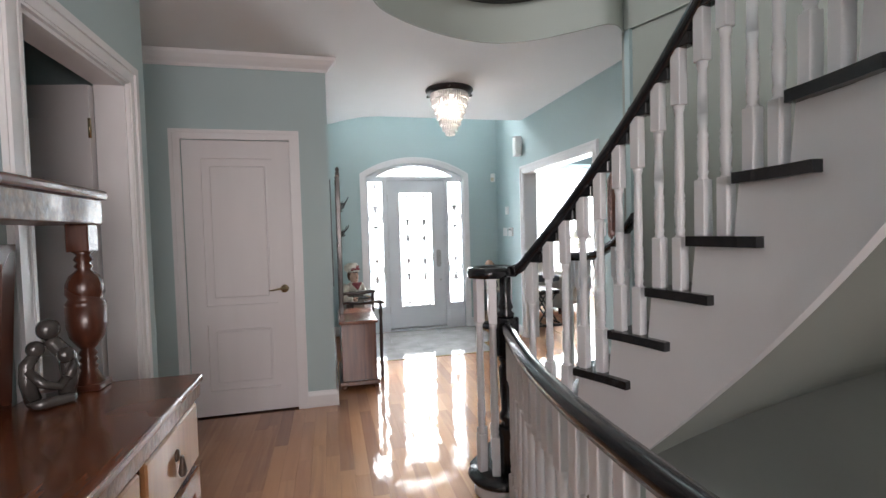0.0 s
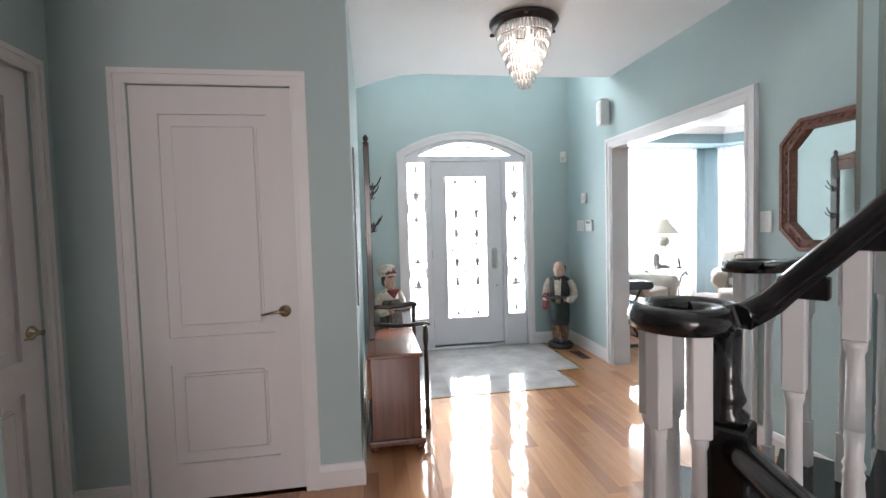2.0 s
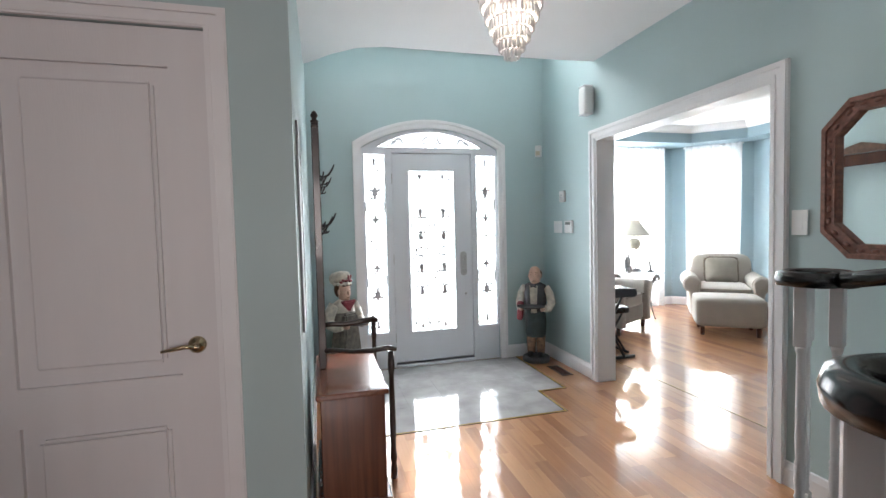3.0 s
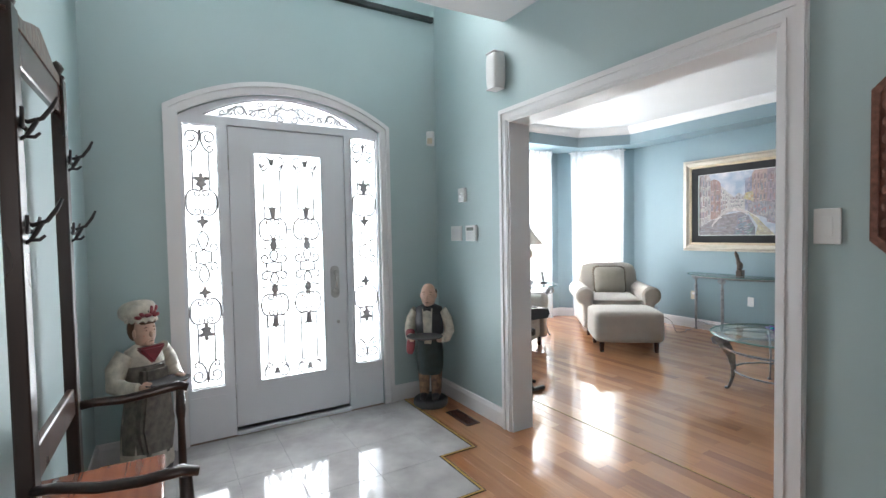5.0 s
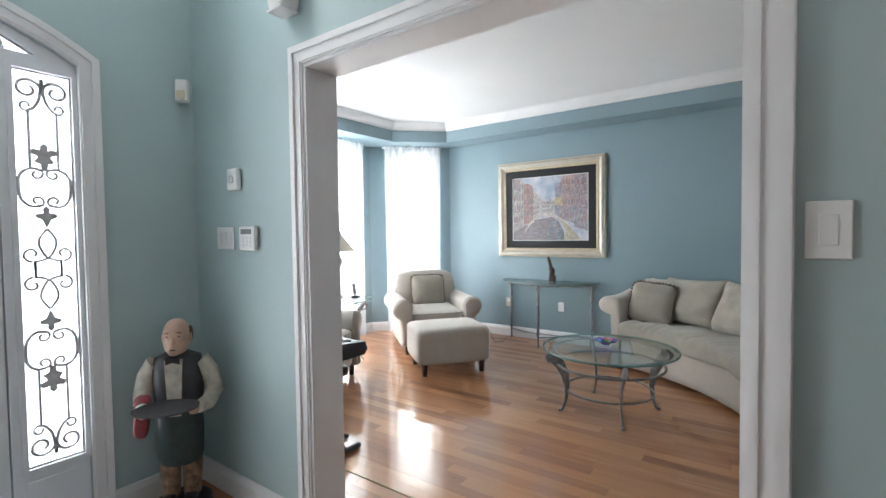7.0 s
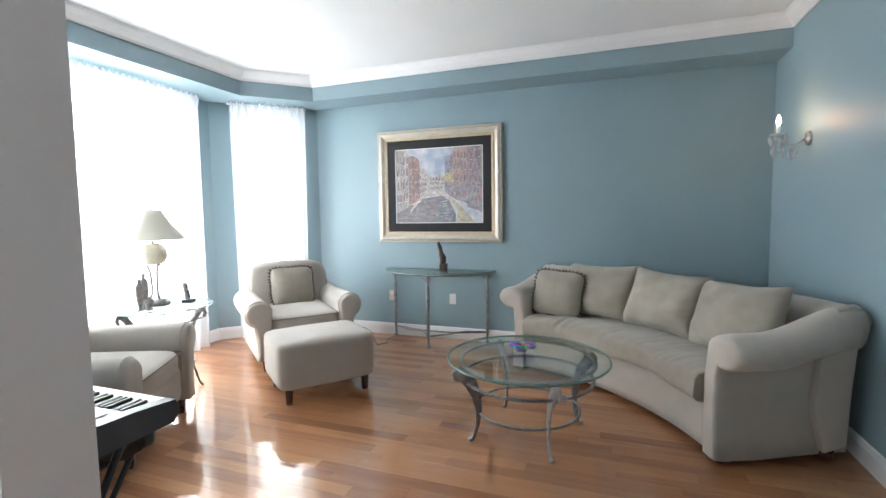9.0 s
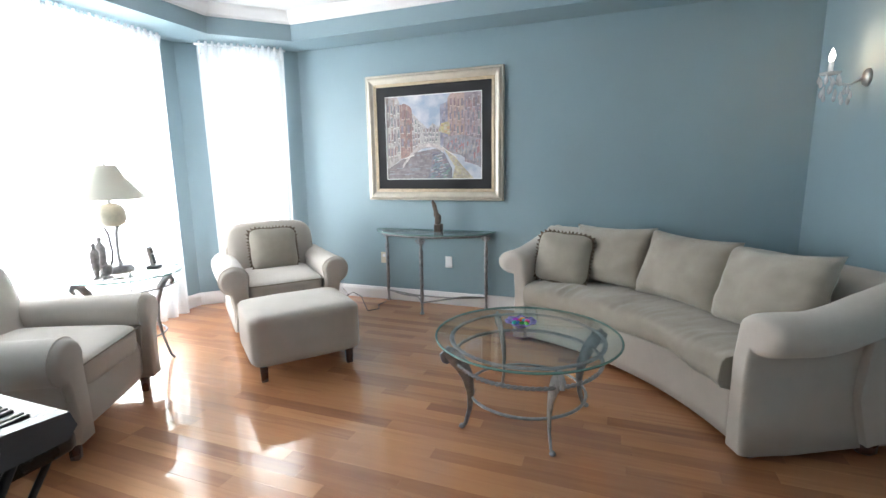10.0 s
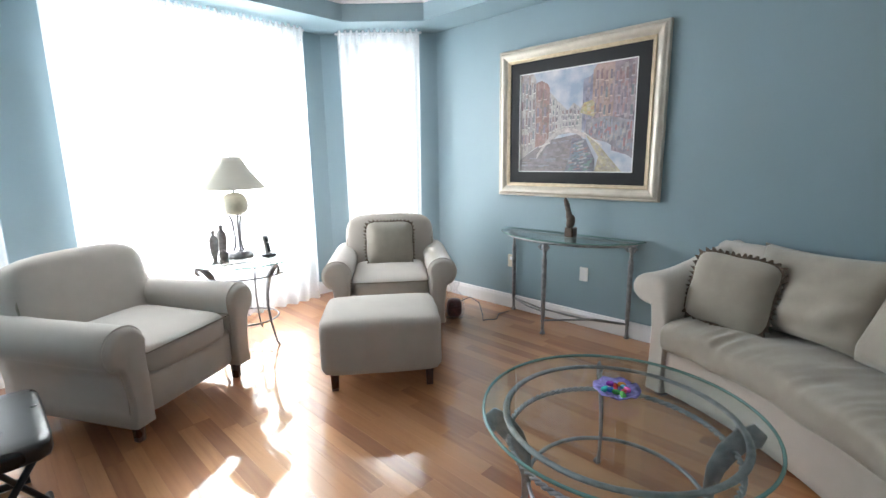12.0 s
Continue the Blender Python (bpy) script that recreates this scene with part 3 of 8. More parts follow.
# trim of the wide opening, with a jamb lining
WALLR = wall_m((2.49, 7.75), (2.49, 2.57))
bm = B()
casing(bm, WALLR, 7.75 - OY1, 7.75 - OY0, OTOP, 0.085, 0.02, 0.001)
structure("trim_opening_hall", bm, M_TRIM, "white stepped casing of a wide opening", "door casing")
bm = B()
casing(bm, wall_m((2.64, 2.57), (2.64, 7.75)), OY0 - 2.57, OY1 - 2.57, OTOP, 0.085, 0.02, 0.001)
structure("trim_opening_living", bm, M_TRIM, "white stepped casing of a wide opening", "door casing")
bm = B()
plate(bm, [(OY0 - 0.002, 0.001), (OY0 + 0.014, 0.001), (OY0 + 0.014, OTOP - 0.014), (OY1 - 0.014, OTOP - 0.014), (OY1 - 0.014, 0.001), (OY1 + 0.002, 0.001), (OY1 + 0.002, OTOP + 0.002), (OY0 - 0.002, OTOP + 0.002)], [], -2.652, -2.478, Matrix.Rotation(radians(90), 4, "Z"))
structure("opening_lining", bm, M_TRIM, "white lining of a wide opening", "door lining")


# windows: frames and panes in the bay and elsewhere
def window(name, p0, p1, u0, u1, z0, z1, bars):
    m = wall_m(p0, p1)
    w = thing(name, "white framed window with clear panes", "window")
    tagged(w, kind="structure")
    fr = B()
    plate(fr, rect(u0, u1, z0, z1), [rect(u0 + 0.06, u1 - 0.06, z0 + 0.06, z1 - 0.06)], 0.06, 0.14, m)
    for k in range(bars):
        a = u0 + (u1 - u0) * (k + 1) / (bars + 1)
        plate(fr, rect(a - 0.03, a + 0.03, z0 + 0.06, z1 - 0.06), [], 0.065, 0.135, m)
    part("window_frame", fr, M_TRIM, w)
    pn = B()
    plate(pn, rect(u0 + 0.06, u1 - 0.06, z0 + 0.06, z1 - 0.06), [], 0.098, 0.102, m)
    part("pane", pn, M_GLASS, w).visible_shadow = False
    return w


window("window_1", S2, S1, 0.41, 2.15, 0.3, 2.43, 2)
window("window_2", S1, S0, 0.29, 0.89, 0.3, 2.43, 0)
window("window_3", S3, S2, 0.2, 0.78, 0.3, 2.43, 0)
window("window_4", (-0.06, 6.41), (2.49, 6.41), 0.81, 1.86, 3.2, 4.5, 1)
# Unseen window, added round the back fill lamp.
window("window_back_added", (2.6, -3), (-0.95, -3), 1.1, 3.0, 0.8, 2.4, 1)


# ---- doors ----
def panel_door(name, m, u0, u1, top, label, handle_u, lever):
    """A moulded two-panel door in its frame; local y=0 is the wall's face."""
    d = thing(name, label, "door")
    tagged(d, kind="structure")
    bm = B()
    c = (u0 + u1) / 2
    a, b = u0 + 0.13, u1 - 0.13
    lower, upper = rect(a, b, 0.2, 0.72), rect(a, b, 0.86, top - 0.14)
    plate(bm, rect(u0 + 0.003, u1 - 0.003, 0.012, top - 0.003), [lower, upper], 0.012, 0.05, m)
    part("door_leaf", bm, M_DOORW, d)
    for hole_ in (lower, upper):
        cu, cv = sum(p[0] for p in hole_) / len(hole_), sum(p[1] for p in hole_) / len(hole_)
        bm = B()
        plate(bm, [(x, z) for x, z in hole_], [], 0.030, 0.045, m)
        inner = [(cu + (x - cu) * (1 - 0.05 / abs(x - cu)) if abs(x - cu) > 0.1 else x, cv + (z - cv) * (1 - 0.05 / abs(z - cv))) for x, z in hole_]
        v = plate(bm, inner, [], 0.013, 0.032, m)
        es = list({e for w_ in v if w_.is_valid for e in w_.link_edges})
        bmesh.ops.bevel(bm, geom=es, offset=0.016, segments=3, affect="EDGES")
        part("door_panel", bm, M_DOORW, d)
    bm = B()
    casing(bm, m, u0, u1, top, 0.075, 0.016, 0.001)
    part("casing", bm, M_TRIM, d)
    bm = B()
    t = m @ Matrix.Translation((handle_u, 0.012, 0.97))
    lathe(bm, [(0.0, 0), (0.032, 0), (0.032, 0.006), (0.024, 0.012), (0.012, 0.016), (0.010, 0.04), (0.013, 0.05), (0.0, 0.052)], 18, m=t @ Matrix.Rotation(radians(90), 4, "X"))
    tube(bm, [(0, -0.045, 0), (lever * 0.03, -0.05, 0.004), (lever * 0.07, -0.052, -0.002), (lever * 0.11, -0.048, -0.008)], [0.009, 0.008, 0.007, 0.005], 8, m=t)
    part("door_handle", bm, M_BRASS, d, "polished brass lever handle")
    return d


panel_door("door_1", wall_m((-1.31, 3.805), (0.09, 3.805)), 0.33, 1.105, 2.13, "closed white moulded two-panel closet door", 1.03, -1)
panel_door("door_2", wall_m((-1.31, 2.75), (-1.31, 3.925)), 0.23, 0.91, 2.13, "closed white moulded two-panel door", 0.84, -1)
PASS = wall_m((-0.83, -3), (-0.83, 2.70))
bm = B()
casing(bm, PASS, 4.68, 5.46, 2.12, 0.1, 0.018, 0.001)
box(bm, -0.952, -0.828, 2.445, 2.462, 0.001, 2.12)
box(bm, -0.952, -0.828, 1.678, 1.695, 0.001, 2.12)
box(bm, -0.952, -0.828, 1.678, 2.462, 2.105, 2.122)
structure("trim_passage_door", bm, M_TRIM, "white casing and lining of an open doorway", "door casing")
od = thing("door_3", "white moulded door standing open into a dark side room", "door", pose(-0.965, 2.43, 0, 0, 0, 170))
tagged(od, kind="structure")
bm = B()
plate(bm, rect(0.003, 0.74, 0.012, 2.1), [rect(0.13, 0.61, 0.2, 0.72), rect(0.13, 0.61, 0.86, 1.95)], -0.035, 0.0)
part("door_leaf", bm, M_DOORW, od)
bm = B()
plate(bm, rect(0.13, 0.61, 0.2, 0.72), [], -0.028, -0.008)
part("door_panel", bm, M_DOORW, od)
bm = B()
plate(bm, rect(0.13, 0.61, 0.86, 1.95), [], -0.028, -0.008)
part("door_panel", bm, M_DOORW, od)
for hz in (0.25, 1.1, 1.9):
    bm = B()
    lathe(bm, [(0.007, -0.045), (0.007, 0.045)], 8, (0.0, 0.006, hz))
    part("hinge", bm, M_BRASS, od, "brass hinge")


# ---- entrance door ----
def spiral(cx, cz, r0, r1, a0, turn, n=14):
    return [(cx + (r0 + (r1 - r0) * k / n) * math.cos(radians(a0 + turn * k / n)), 0, cz + (r0 + (r1 - r0) * k / n) * math.sin(radians(a0 + turn * k / n))) for k in range(n + 1)]


class Grille:
    """Wrought work drawn as one quarter and mirrored about its upright and its middle."""

    def __init__(self, bm, cx, zm, m, r):
        self.bm, self.cx, self.zm, self.m, self.r = bm, cx, zm, m, r

    def bar(self, pts, thick=1.0):
        for s in (1, -1):
            for g in (1, -1):
                tube(self.bm, [(self.cx + s * x, 0, self.zm + g * z) for x, z in pts], self.r * thick, 6, m=self.m)

    def bow(self, pts, thick=1.0):
        self.bar(smooth_path(pts), thick)

    def curl(self, x, z, r0, r1, a0, turn, thick=1.0):
        self.bar([(p[0], p[2]) for p in spiral(x, z, r0, r1, a0, turn, 16)], thick)

    def blade(self, pts):
        for g in (1, -1):
            plate(self.bm, [(self.cx + x, self.zm + g * z) for x, z in pts], [], -0.004, 0.004, self.m)


def door_column(bm, cx, m):
    g = Grille(bm, cx, 1.144, m, 0.0064)
    g.blade(rect(-0.014, 0.014, 0.722, 0.768))
    g.curl(0.053, 0.752, 0.041, 0.030, 195, -270)
    g.curl(0.060, 0.728, 0.024, 0.008, 0, -200)
    g.curl(0.052, 0.706, 0.022, 0.016, 150, 210)
    g.bar([(0.057, 0.346), (0.057, 0.688)])
    g.bar([(0.0, 0.346), (0.057, 0.346)])
    g.blade([(-0.015, 0.35), (0.015, 0.35), (0.019, 0.39), (0.028, 0.432), (0.010, 0.425), (0.0, 0.456), (-0.010, 0.425), (-0.028, 0.432), (-0.019, 0.39)])
    g.bow([(0.024, 0.42), (0.04, 0.428), (0.055, 0.418)], 0.8)
    g.bow([(0.012, 0.338), (0.05, 0.345), (0.083, 0.32), (0.093, 0.269), (0.083, 0.218), (0.05, 0.193), (0.012, 0.20)], 1.15)
    g.curl(0.032, 0.324, 0.024, 0.008, 145, 290)
    g.curl(0.032, 0.214, 0.024, 0.008, 215, -290)
    g.blade([(0.0, 0.212), (0.018, 0.196), (0.014, 0.182), (0.027, 0.166), (0.022, 0.142), (0.0, 0.116), (-0.022, 0.142), (-0.027, 0.166), (-0.014, 0.182), (-0.018, 0.196)])
    g.bow([(0.0, 0.136), (0.04, 0.130), (0.07, 0.141), (0.094, 0.131)])
    g.bow([(0.004, 0.122), (0.026, 0.098), (0.020, 0.062), (-0.006, 0.036), (-0.055, 0.030)], 1.15)
    g.curl(0.058, 0.064, 0.034, 0.010, -90, 330, 1.15)
    g.bar([(0.050, 0.030), (0.050, -0.030)])


def sidelight_column(bm, cx, m):
    g = Grille(bm, cx, 1.235, m, 0.0060)
    g.bow([(0.0, 0.845), (0.004, 0.80), (0.012, 0.75), (0.034, 0.712), (0.058, 0.700)], 1.15)
    g.curl(0.050, 0.795, 0.048, 0.016, 175, -420, 1.15)
    g.curl(0.056, 0.722, 0.023, 0.010, -90, 300)
    g.bar([(0.050, 0.445), (0.050, 0.70)])
    leaf_ = [(0.0, 0.565), (0.016, 0.548), (0.012, 0.532), (0.040, 0.538), (0.048, 0.515), (0.022, 0.502), (0.038, 0.478), (0.014, 0.468), (0.010, 0.440)]
    g.blade(leaf_ + [(-x, z) for x, z in leaf_[::-1] if x])
    g.bow([(0.008, 0.440), (0.05, 0.448), (0.085, 0.418), (0.091, 0.363), (0.083, 0.31), (0.05, 0.280), (0.008, 0.288)], 1.15)
    g.curl(0.030, 0.424, 0.025, 0.008, 140, 300)
    g.curl(0.030, 0.304, 0.025, 0.008, 220, -300)
    bud = [(0.0, 0.285), (0.014, 0.268), (0.010, 0.252), (0.036, 0.248), (0.040, 0.232), (0.016, 0.222), (0.010, 0.205), (0.0, 0.182)]
    g.blade(bud + [(-x, z) for x, z in bud[-2:0:-1]])
    g.bow([(0.0, 0.180), (0.026, 0.142), (0.030, 0.108), (0.014, 0.066), (0.0, 0.050)])
    g.bow([(0.0, 0.050), (0.020, 0.040), (0.052, 0.034)])
    g.curl(0.056, 0.068, 0.034, 0.010, -90, 330)
    g.bar([(0.046, 0.034), (0.046, -0.034)])


FD = thing("door_4", "white front door with scrolled ironwork glass, sidelights and an arched transom", "door")
tagged(FD, kind="structure")
ident = Matrix.Identity(4)
inner_arch = [(x, z) for x, z in arc(CX, 1.297, 1.04, 90 - 31.6, 90 + 31.6, 20)]
tz = 2.176
bm = B()
frame_outline = [(DX0 + 0.002, 0.001), (DX1 - 0.002, 0.001)] + [(min(max(x, DX0 + 0.002), DX1 - 0.002), z - 0.002) for x, z in arch_pts()]
SL = [rect(0.602, 0.812, 0.355, 2.112), rect(1.738, 1.948, 0.355, 2.112)]
plate(bm, frame_outline, [rect(0.872, 1.688, 0.03, 2.122), *SL, [(inner_arch[-1][0], tz), (inner_arch[0][0], tz)] + inner_arch], 6.425, 6.53, ident)
part("door_frame", bm, M_STEELDOOR, FD)
bm = B()
for a, b, dd in ((0.0, 0.085, 0.02), (0.05, 0.08, 0.032), (0.008, 0.022, 0.026)):
    o, i = arch_pts(b), arch_pts(a)
    out = [(CX + hw + b, 0.001)] + o + [(CX - hw - b, 0.001), (CX - hw - a, 0.001)] + i[::-1] + [(CX + hw + a, 0.001)]
    plate(bm, out, [], 6.41 - dd, 6.409 if dd == 0.02 else 6.392, ident)
part("casing", bm, M_TRIM, FD)
leaf_ob = None
bm = B()
plate(bm, rect(0.877, 1.683, 0.05, 2.117), [rect(1.035, 1.505, 0.345, 1.95)], 6.437, 6.48, ident)
leaf_ob = part("door_leaf", bm, M_STEELDOOR, FD)
bm = B()
plate(bm, rect(1.013, 1.527, 0.323, 1.972), [rect(1.04, 1.50, 0.35, 1.945)], 6.428, 6.438, ident)
part("glazing_bead", bm, M_STEELDOOR, leaf_ob)
bm = B()
plate(bm, rect(1.035, 1.505, 0.345, 1.95), [], 6.455, 6.459, ident)
part("pane", bm, M_FROST, leaf_ob).visible_shadow = False
bm = B()
gm = Matrix.Translation((0, 6.446, 0))
door_column(bm, 1.153, gm)
door_column(bm, 1.389, gm)
for zc in (1.413, 0.875):
    for a, b in ((1.037, 1.060), (1.246, 1.296), (1.482, 1.503)):
        tube(bm, [(a, 0, zc), (b, 0, zc)], 0.006, 6, m=gm)
part("ironwork", bm, M_IRON, leaf_ob, "grey wrought iron scrollwork")
bm = B()
plate(bm, [(1.59 + x, 1.01 + z) for x, z in arc(0, 0.09, 0.033, 0, 180, 8) + arc(0, -0.09, 0.033, 180, 360, 8)], [], 6.428, 6.437, ident)
lathe(bm, [(0.0, 0), (0.024, 0), (0.024, 0.014), (0.018, 0.02), (0.0, 0.022)], 14, m=Matrix.Translation((1.595, 6.43, 0.935)) @ Matrix.Rotation(radians(90), 4, "X"))
lathe(bm, [(0.0, 0), (0.018, 0), (0.018, 0.01), (0.0, 0.012)], 14, m=Matrix.Translation((1.595, 6.43, 1.08)) @ Matrix.Rotation(radians(90), 4, "X"))
tube(bm, [(1.592, 6.43, 1.06), (1.592, 6.40, 1.04), (1.592, 6.395, 1.0), (1.592, 6.41, 0.96), (1.592, 6.43, 0.955)], 0.009, 8)
part("door_handle", bm, M_NICKEL, leaf_ob, "satin nickel handle set")
bm = B()
lathe(bm, [(0.0, 0), (0.013, 0), (0.012, 0.005), (0.0, 0.006)], 12, m=Matrix.Translation((1.61, 6.437, 0.70)) @ Matrix.Rotation(radians(90), 4, "X"))
part("knob", bm, M_NICKEL, leaf_ob, "small round nickel button")
bm = B()
box(bm, 0.872, 1.688, 6.40, 6.52, 0.002, 0.03, 0.004)
part("threshold", bm, M_STEELDOOR, FD, "pale metal door sill")
bm = B()
plate(bm, rect(0.8725, 1.6875, 0.031, 2.1215), [rect(0.895, 1.665, 0.06, 2.10)], 6.4815, 6.529, ident)
part("door_stop", bm, M_STEELDOOR, FD)
for hz in (0.3, 1.08, 1.87):
    bm = B()
    lathe(bm, [(0.006, -0.05), (0.006, 0.05)], 8, (0.872, 6.43, hz))
    part("hinge", bm, M_NICKEL, FD, "nickel hinge")
for (x0, z0), (x1, _), (_, z1), _ in SL:
    bm = B()
    plate(bm, rect(x0, x1, z0, z1), [], 6.458, 6.462, ident)
    pane = part("sidelight_pane", bm, M_FROST, FD)
    pane.visible_shadow = False
    bm = B()
    plate(bm, rect(x0 + 0.001, x1 - 0.001, z0 + 0.001, z1 - 0.001), [rect(x0 + 0.008, x1 - 0.008, z0 + 0.008, z1 - 0.008)], 6.44, 6.448, ident)
    sidelight_column(bm, (x0 + x1) / 2, gm)
    part("ironwork", bm, M_IRON, pane, "grey wrought iron scrollwork")
    bm = B()
    plate(bm, rect(x0 - 0.018, x1 + 0.018, z0 - 0.018, z1 + 0.018), [rect(x0 + 0.002, x1 - 0.002, z0 + 0.002, z1 - 0.002)], 6.417, 6.4255, ident)
    plate(bm, rect(x0 - 0.005, x1 + 0.005, 0.08, 0.30), [], 6.42, 6.4255, ident)
    part("sidelight_bead", bm, M_STEELDOOR, FD)
bm = B()
plate(bm, [(inner_arch[-1][0], tz), (inner_arch[0][0], tz)] + inner_arch, [], 6.458, 6.462, ident)
pane = part("transom_pane", bm, M_FROST, FD)
pane.visible_shadow = False
bm = B()
for s in (1, -1):
    for x, z, r0, r1, a0, turn in ((0.052, 2.292, 0.028, 0.010, 180, -400), (0.095, 2.262, 0.046, 0.012, 200, 420), (0.052, 2.206, 0.028, 0.010, 180, 400), (0.165, 2.222, 0.036, 0.010, 100, -430),
                                   (0.185, 2.284, 0.022, 0.008, 200, -380), (0.235, 2.218, 0.026, 0.008, 20, 400), (0.315, 2.226, 0.040, 0.012, 300, 430), (0.375, 2.214, 0.026, 0.008, 160, -380), (0.43, 2.204, 0.018, 0.006, 180, -360)):
        tube(bm, [(CX + s * (p[0] - CX), p[1], p[2]) for p in spiral(CX + x, z, r0, r1, a0, turn)], 0.0058, 6, m=gm)
    for pts in (((0.0, 2.262), (0.024, 2.276), (0.06, 2.264), (0.10, 2.22), (0.135, 2.196)), ((0.14, 2.262), (0.18, 2.255), (0.22, 2.24), (0.26, 2.205)), ((0.27, 2.20), (0.30, 2.262), (0.345, 2.256), (0.40, 2.20), (0.45, 2.188))):
        tube(bm, [(CX + s * x, 0, z) for x, z in smooth_path(list(pts))], 0.0058, 6, m=gm)
tube(bm, [(x, 0, z - 0.004) for x, _, z in [(p[0], 0, p[1]) for p in inner_arch]], 0.0056, 6, m=gm)
part("ironwork", bm, M_IRON, pane, "grey wrought iron scrollwork")

# ---- outside ----
bm = B()
plate(bm, rect(0.1, 2.45, 6.66, 8.4), [], 2.56, 2.7, FLAT)
structure("porch_ceiling", bm, M_TRIM, "white porch ceiling outside the front door", "porch ceiling")
bm = B()
plate(bm, [(-60, -60), (60, -60), (60, 60), (-60, 60)], [rect(-3.0, 6.8, -3.0, 6.5)], -1.36, -1.3, FLAT)
structure("ground", bm, mat("pale_paving", (0.45, 0.45, 0.44), 0.9, var=0.1, scale=2), "pale paving outside the house", "ground")
# Glowing sheet in place of the bright outdoors; it also lights the rooms.
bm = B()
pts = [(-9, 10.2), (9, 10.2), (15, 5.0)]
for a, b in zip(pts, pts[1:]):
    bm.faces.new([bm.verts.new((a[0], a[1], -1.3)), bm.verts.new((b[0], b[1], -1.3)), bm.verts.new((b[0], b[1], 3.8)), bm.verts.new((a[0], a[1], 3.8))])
structure("backdrop", bm, lit("daylight_glow", (1, 1, 1), 3.0), "glowing white sheet standing in for daylight outside the windows", "backdrop")


# ---- staircase ----
def rep(ob, m):
    c = ob.copy()
    scene.collection.objects.link(c)
    c.matrix_basis = m
    return c


STEP, RISE, A0, Z0 = 6.65, 0.205, 46.8, 0.11
stairs = thing("staircase", "curved staircase with black lacquered treads and white risers", "staircase")


def sector(bm, r0, r1, a0, a1, z0, z1, n=4):
    lo = [(on_arc(r0, a0 + (a1 - a0) * k / n, 0), on_arc(r1, a0 + (a1 - a0) * k / n, 0)) for k in range(n + 1)]
    ring = [p[0] for p in lo] + [p[1] for p in lo[::-1]]
    a = [bm.verts.new((x, y, z0)) for x, y, _ in ring]
    b = [bm.verts.new((x, y, z1)) for x, y, _ in ring]
    bm.faces.new(a)
    bm.faces.new(b[::-1])
    for i in range(len(a)):
        j = (i + 1) % len(a)
        bm.faces.new((a[i], a[j], b[j], b[i]))


for k in range(15):
    th, z = A0 - STEP * k - (1.3 if k else 0), Z0 + RISE * k
    r1 = 3.0 if k < 2 else well(th - STEP) - 0.005
    r0 = 1.48 if k == 0 else (1.56 if k == 1 else 1.615)
    bm = B()
    if k == 0:
        sector(bm, r0 + 0.1, r1, th - STEP - 1.5, th + 1.2, z - 0.036, z, 6)
        c = on_arc(r0 + 0.12, 41.5, 0)
        lathe(bm, [(0.0, z - 0.0362), (0.17, z - 0.0362), (0.18, z - 0.018), (0.17, z - 0.0002), (0, z - 0.0002)], 28, (c[0], c[1], 0))
    else:
        sector(bm, r0, r1, th - STEP - (2.0 if k < 14 else 0.6), th + 1.2, z - 0.036, z, 4)
    es = [e for e in bm.edges if len(e.link_faces) == 2 and e.calc_face_angle(0) > 1.0]
    bmesh.ops.bevel(bm, geom=es, offset=0.008, segments=2, affect="EDGES")
    part("tread", bm, M_BLACK, stairs)
    bm = B()
    if k == 0:
        sector(bm, r0 + 0.14, r1 - 0.02, th - 1, th, 0.001, z - 0.036, 2)
        lathe(bm, [(0.145, 0.001), (0.145, z - 0.036)], 24, (c[0], c[1], 0))
    else:
        sector(bm, r0 + 0.03, r1 - 0.005, th - 0.8, th, z - RISE + 0.001, z - 0.036, 2)
    part("riser", bm, M_TRIM, stairs)


def tread_z(a):
    return Z0 + RISE * (A0 - a) / STEP


bm = B()
prev = None
N = 120
for k in range(N + 1):
    a = 40.0 - (40.0 + 52) * k / N
    step = int((A0 - a) / STEP + 1e-6)
    zt = Z0 + RISE * step - 0.037
    zb = max(0.001, tread_z(a) - 0.66) if a > 26 else tread_z(a) - 0.66
    zb = min(zb, zt - 0.02)
    cur = [bm.verts.new(on_arc(r, a, z)) for r, z in ((1.645, zb), (1.645, zt), (1.675, zt), (1.675, zb))]
    if prev:
        for i in range(4):
            bm.faces.new((prev[i], prev[(i + 1) % 4], cur[(i + 1) % 4], cur[i]))
    else:
        bm.faces.new(cur)
    prev = cur
bm.faces.new(prev[::-1])
part("stringer", bm, M_TRIM, stairs)
bm = B()
prev = None
for k in range(41):
    a = 26.0 - 78.0 * k / 40
    zb = tread_z(a) - 0.655
    cur = [bm.verts.new(on_arc(r, a, z)) for r, z in ((1.675, zb), (well(a) - 0.005, zb), (well(a) - 0.005, zb + 0.04), (1.675, zb + 0.04))]
    if prev:
        for i in range(4):
            bm.faces.new((prev[i], prev[(i + 1) % 4], cur[(i + 1) % 4], cur[i])).smooth = True
    prev = cur
part("soffit", bm, M_SAGE_DIM, stairs, "underside in sage grey darkened for shade")
bm = B()
prev = None
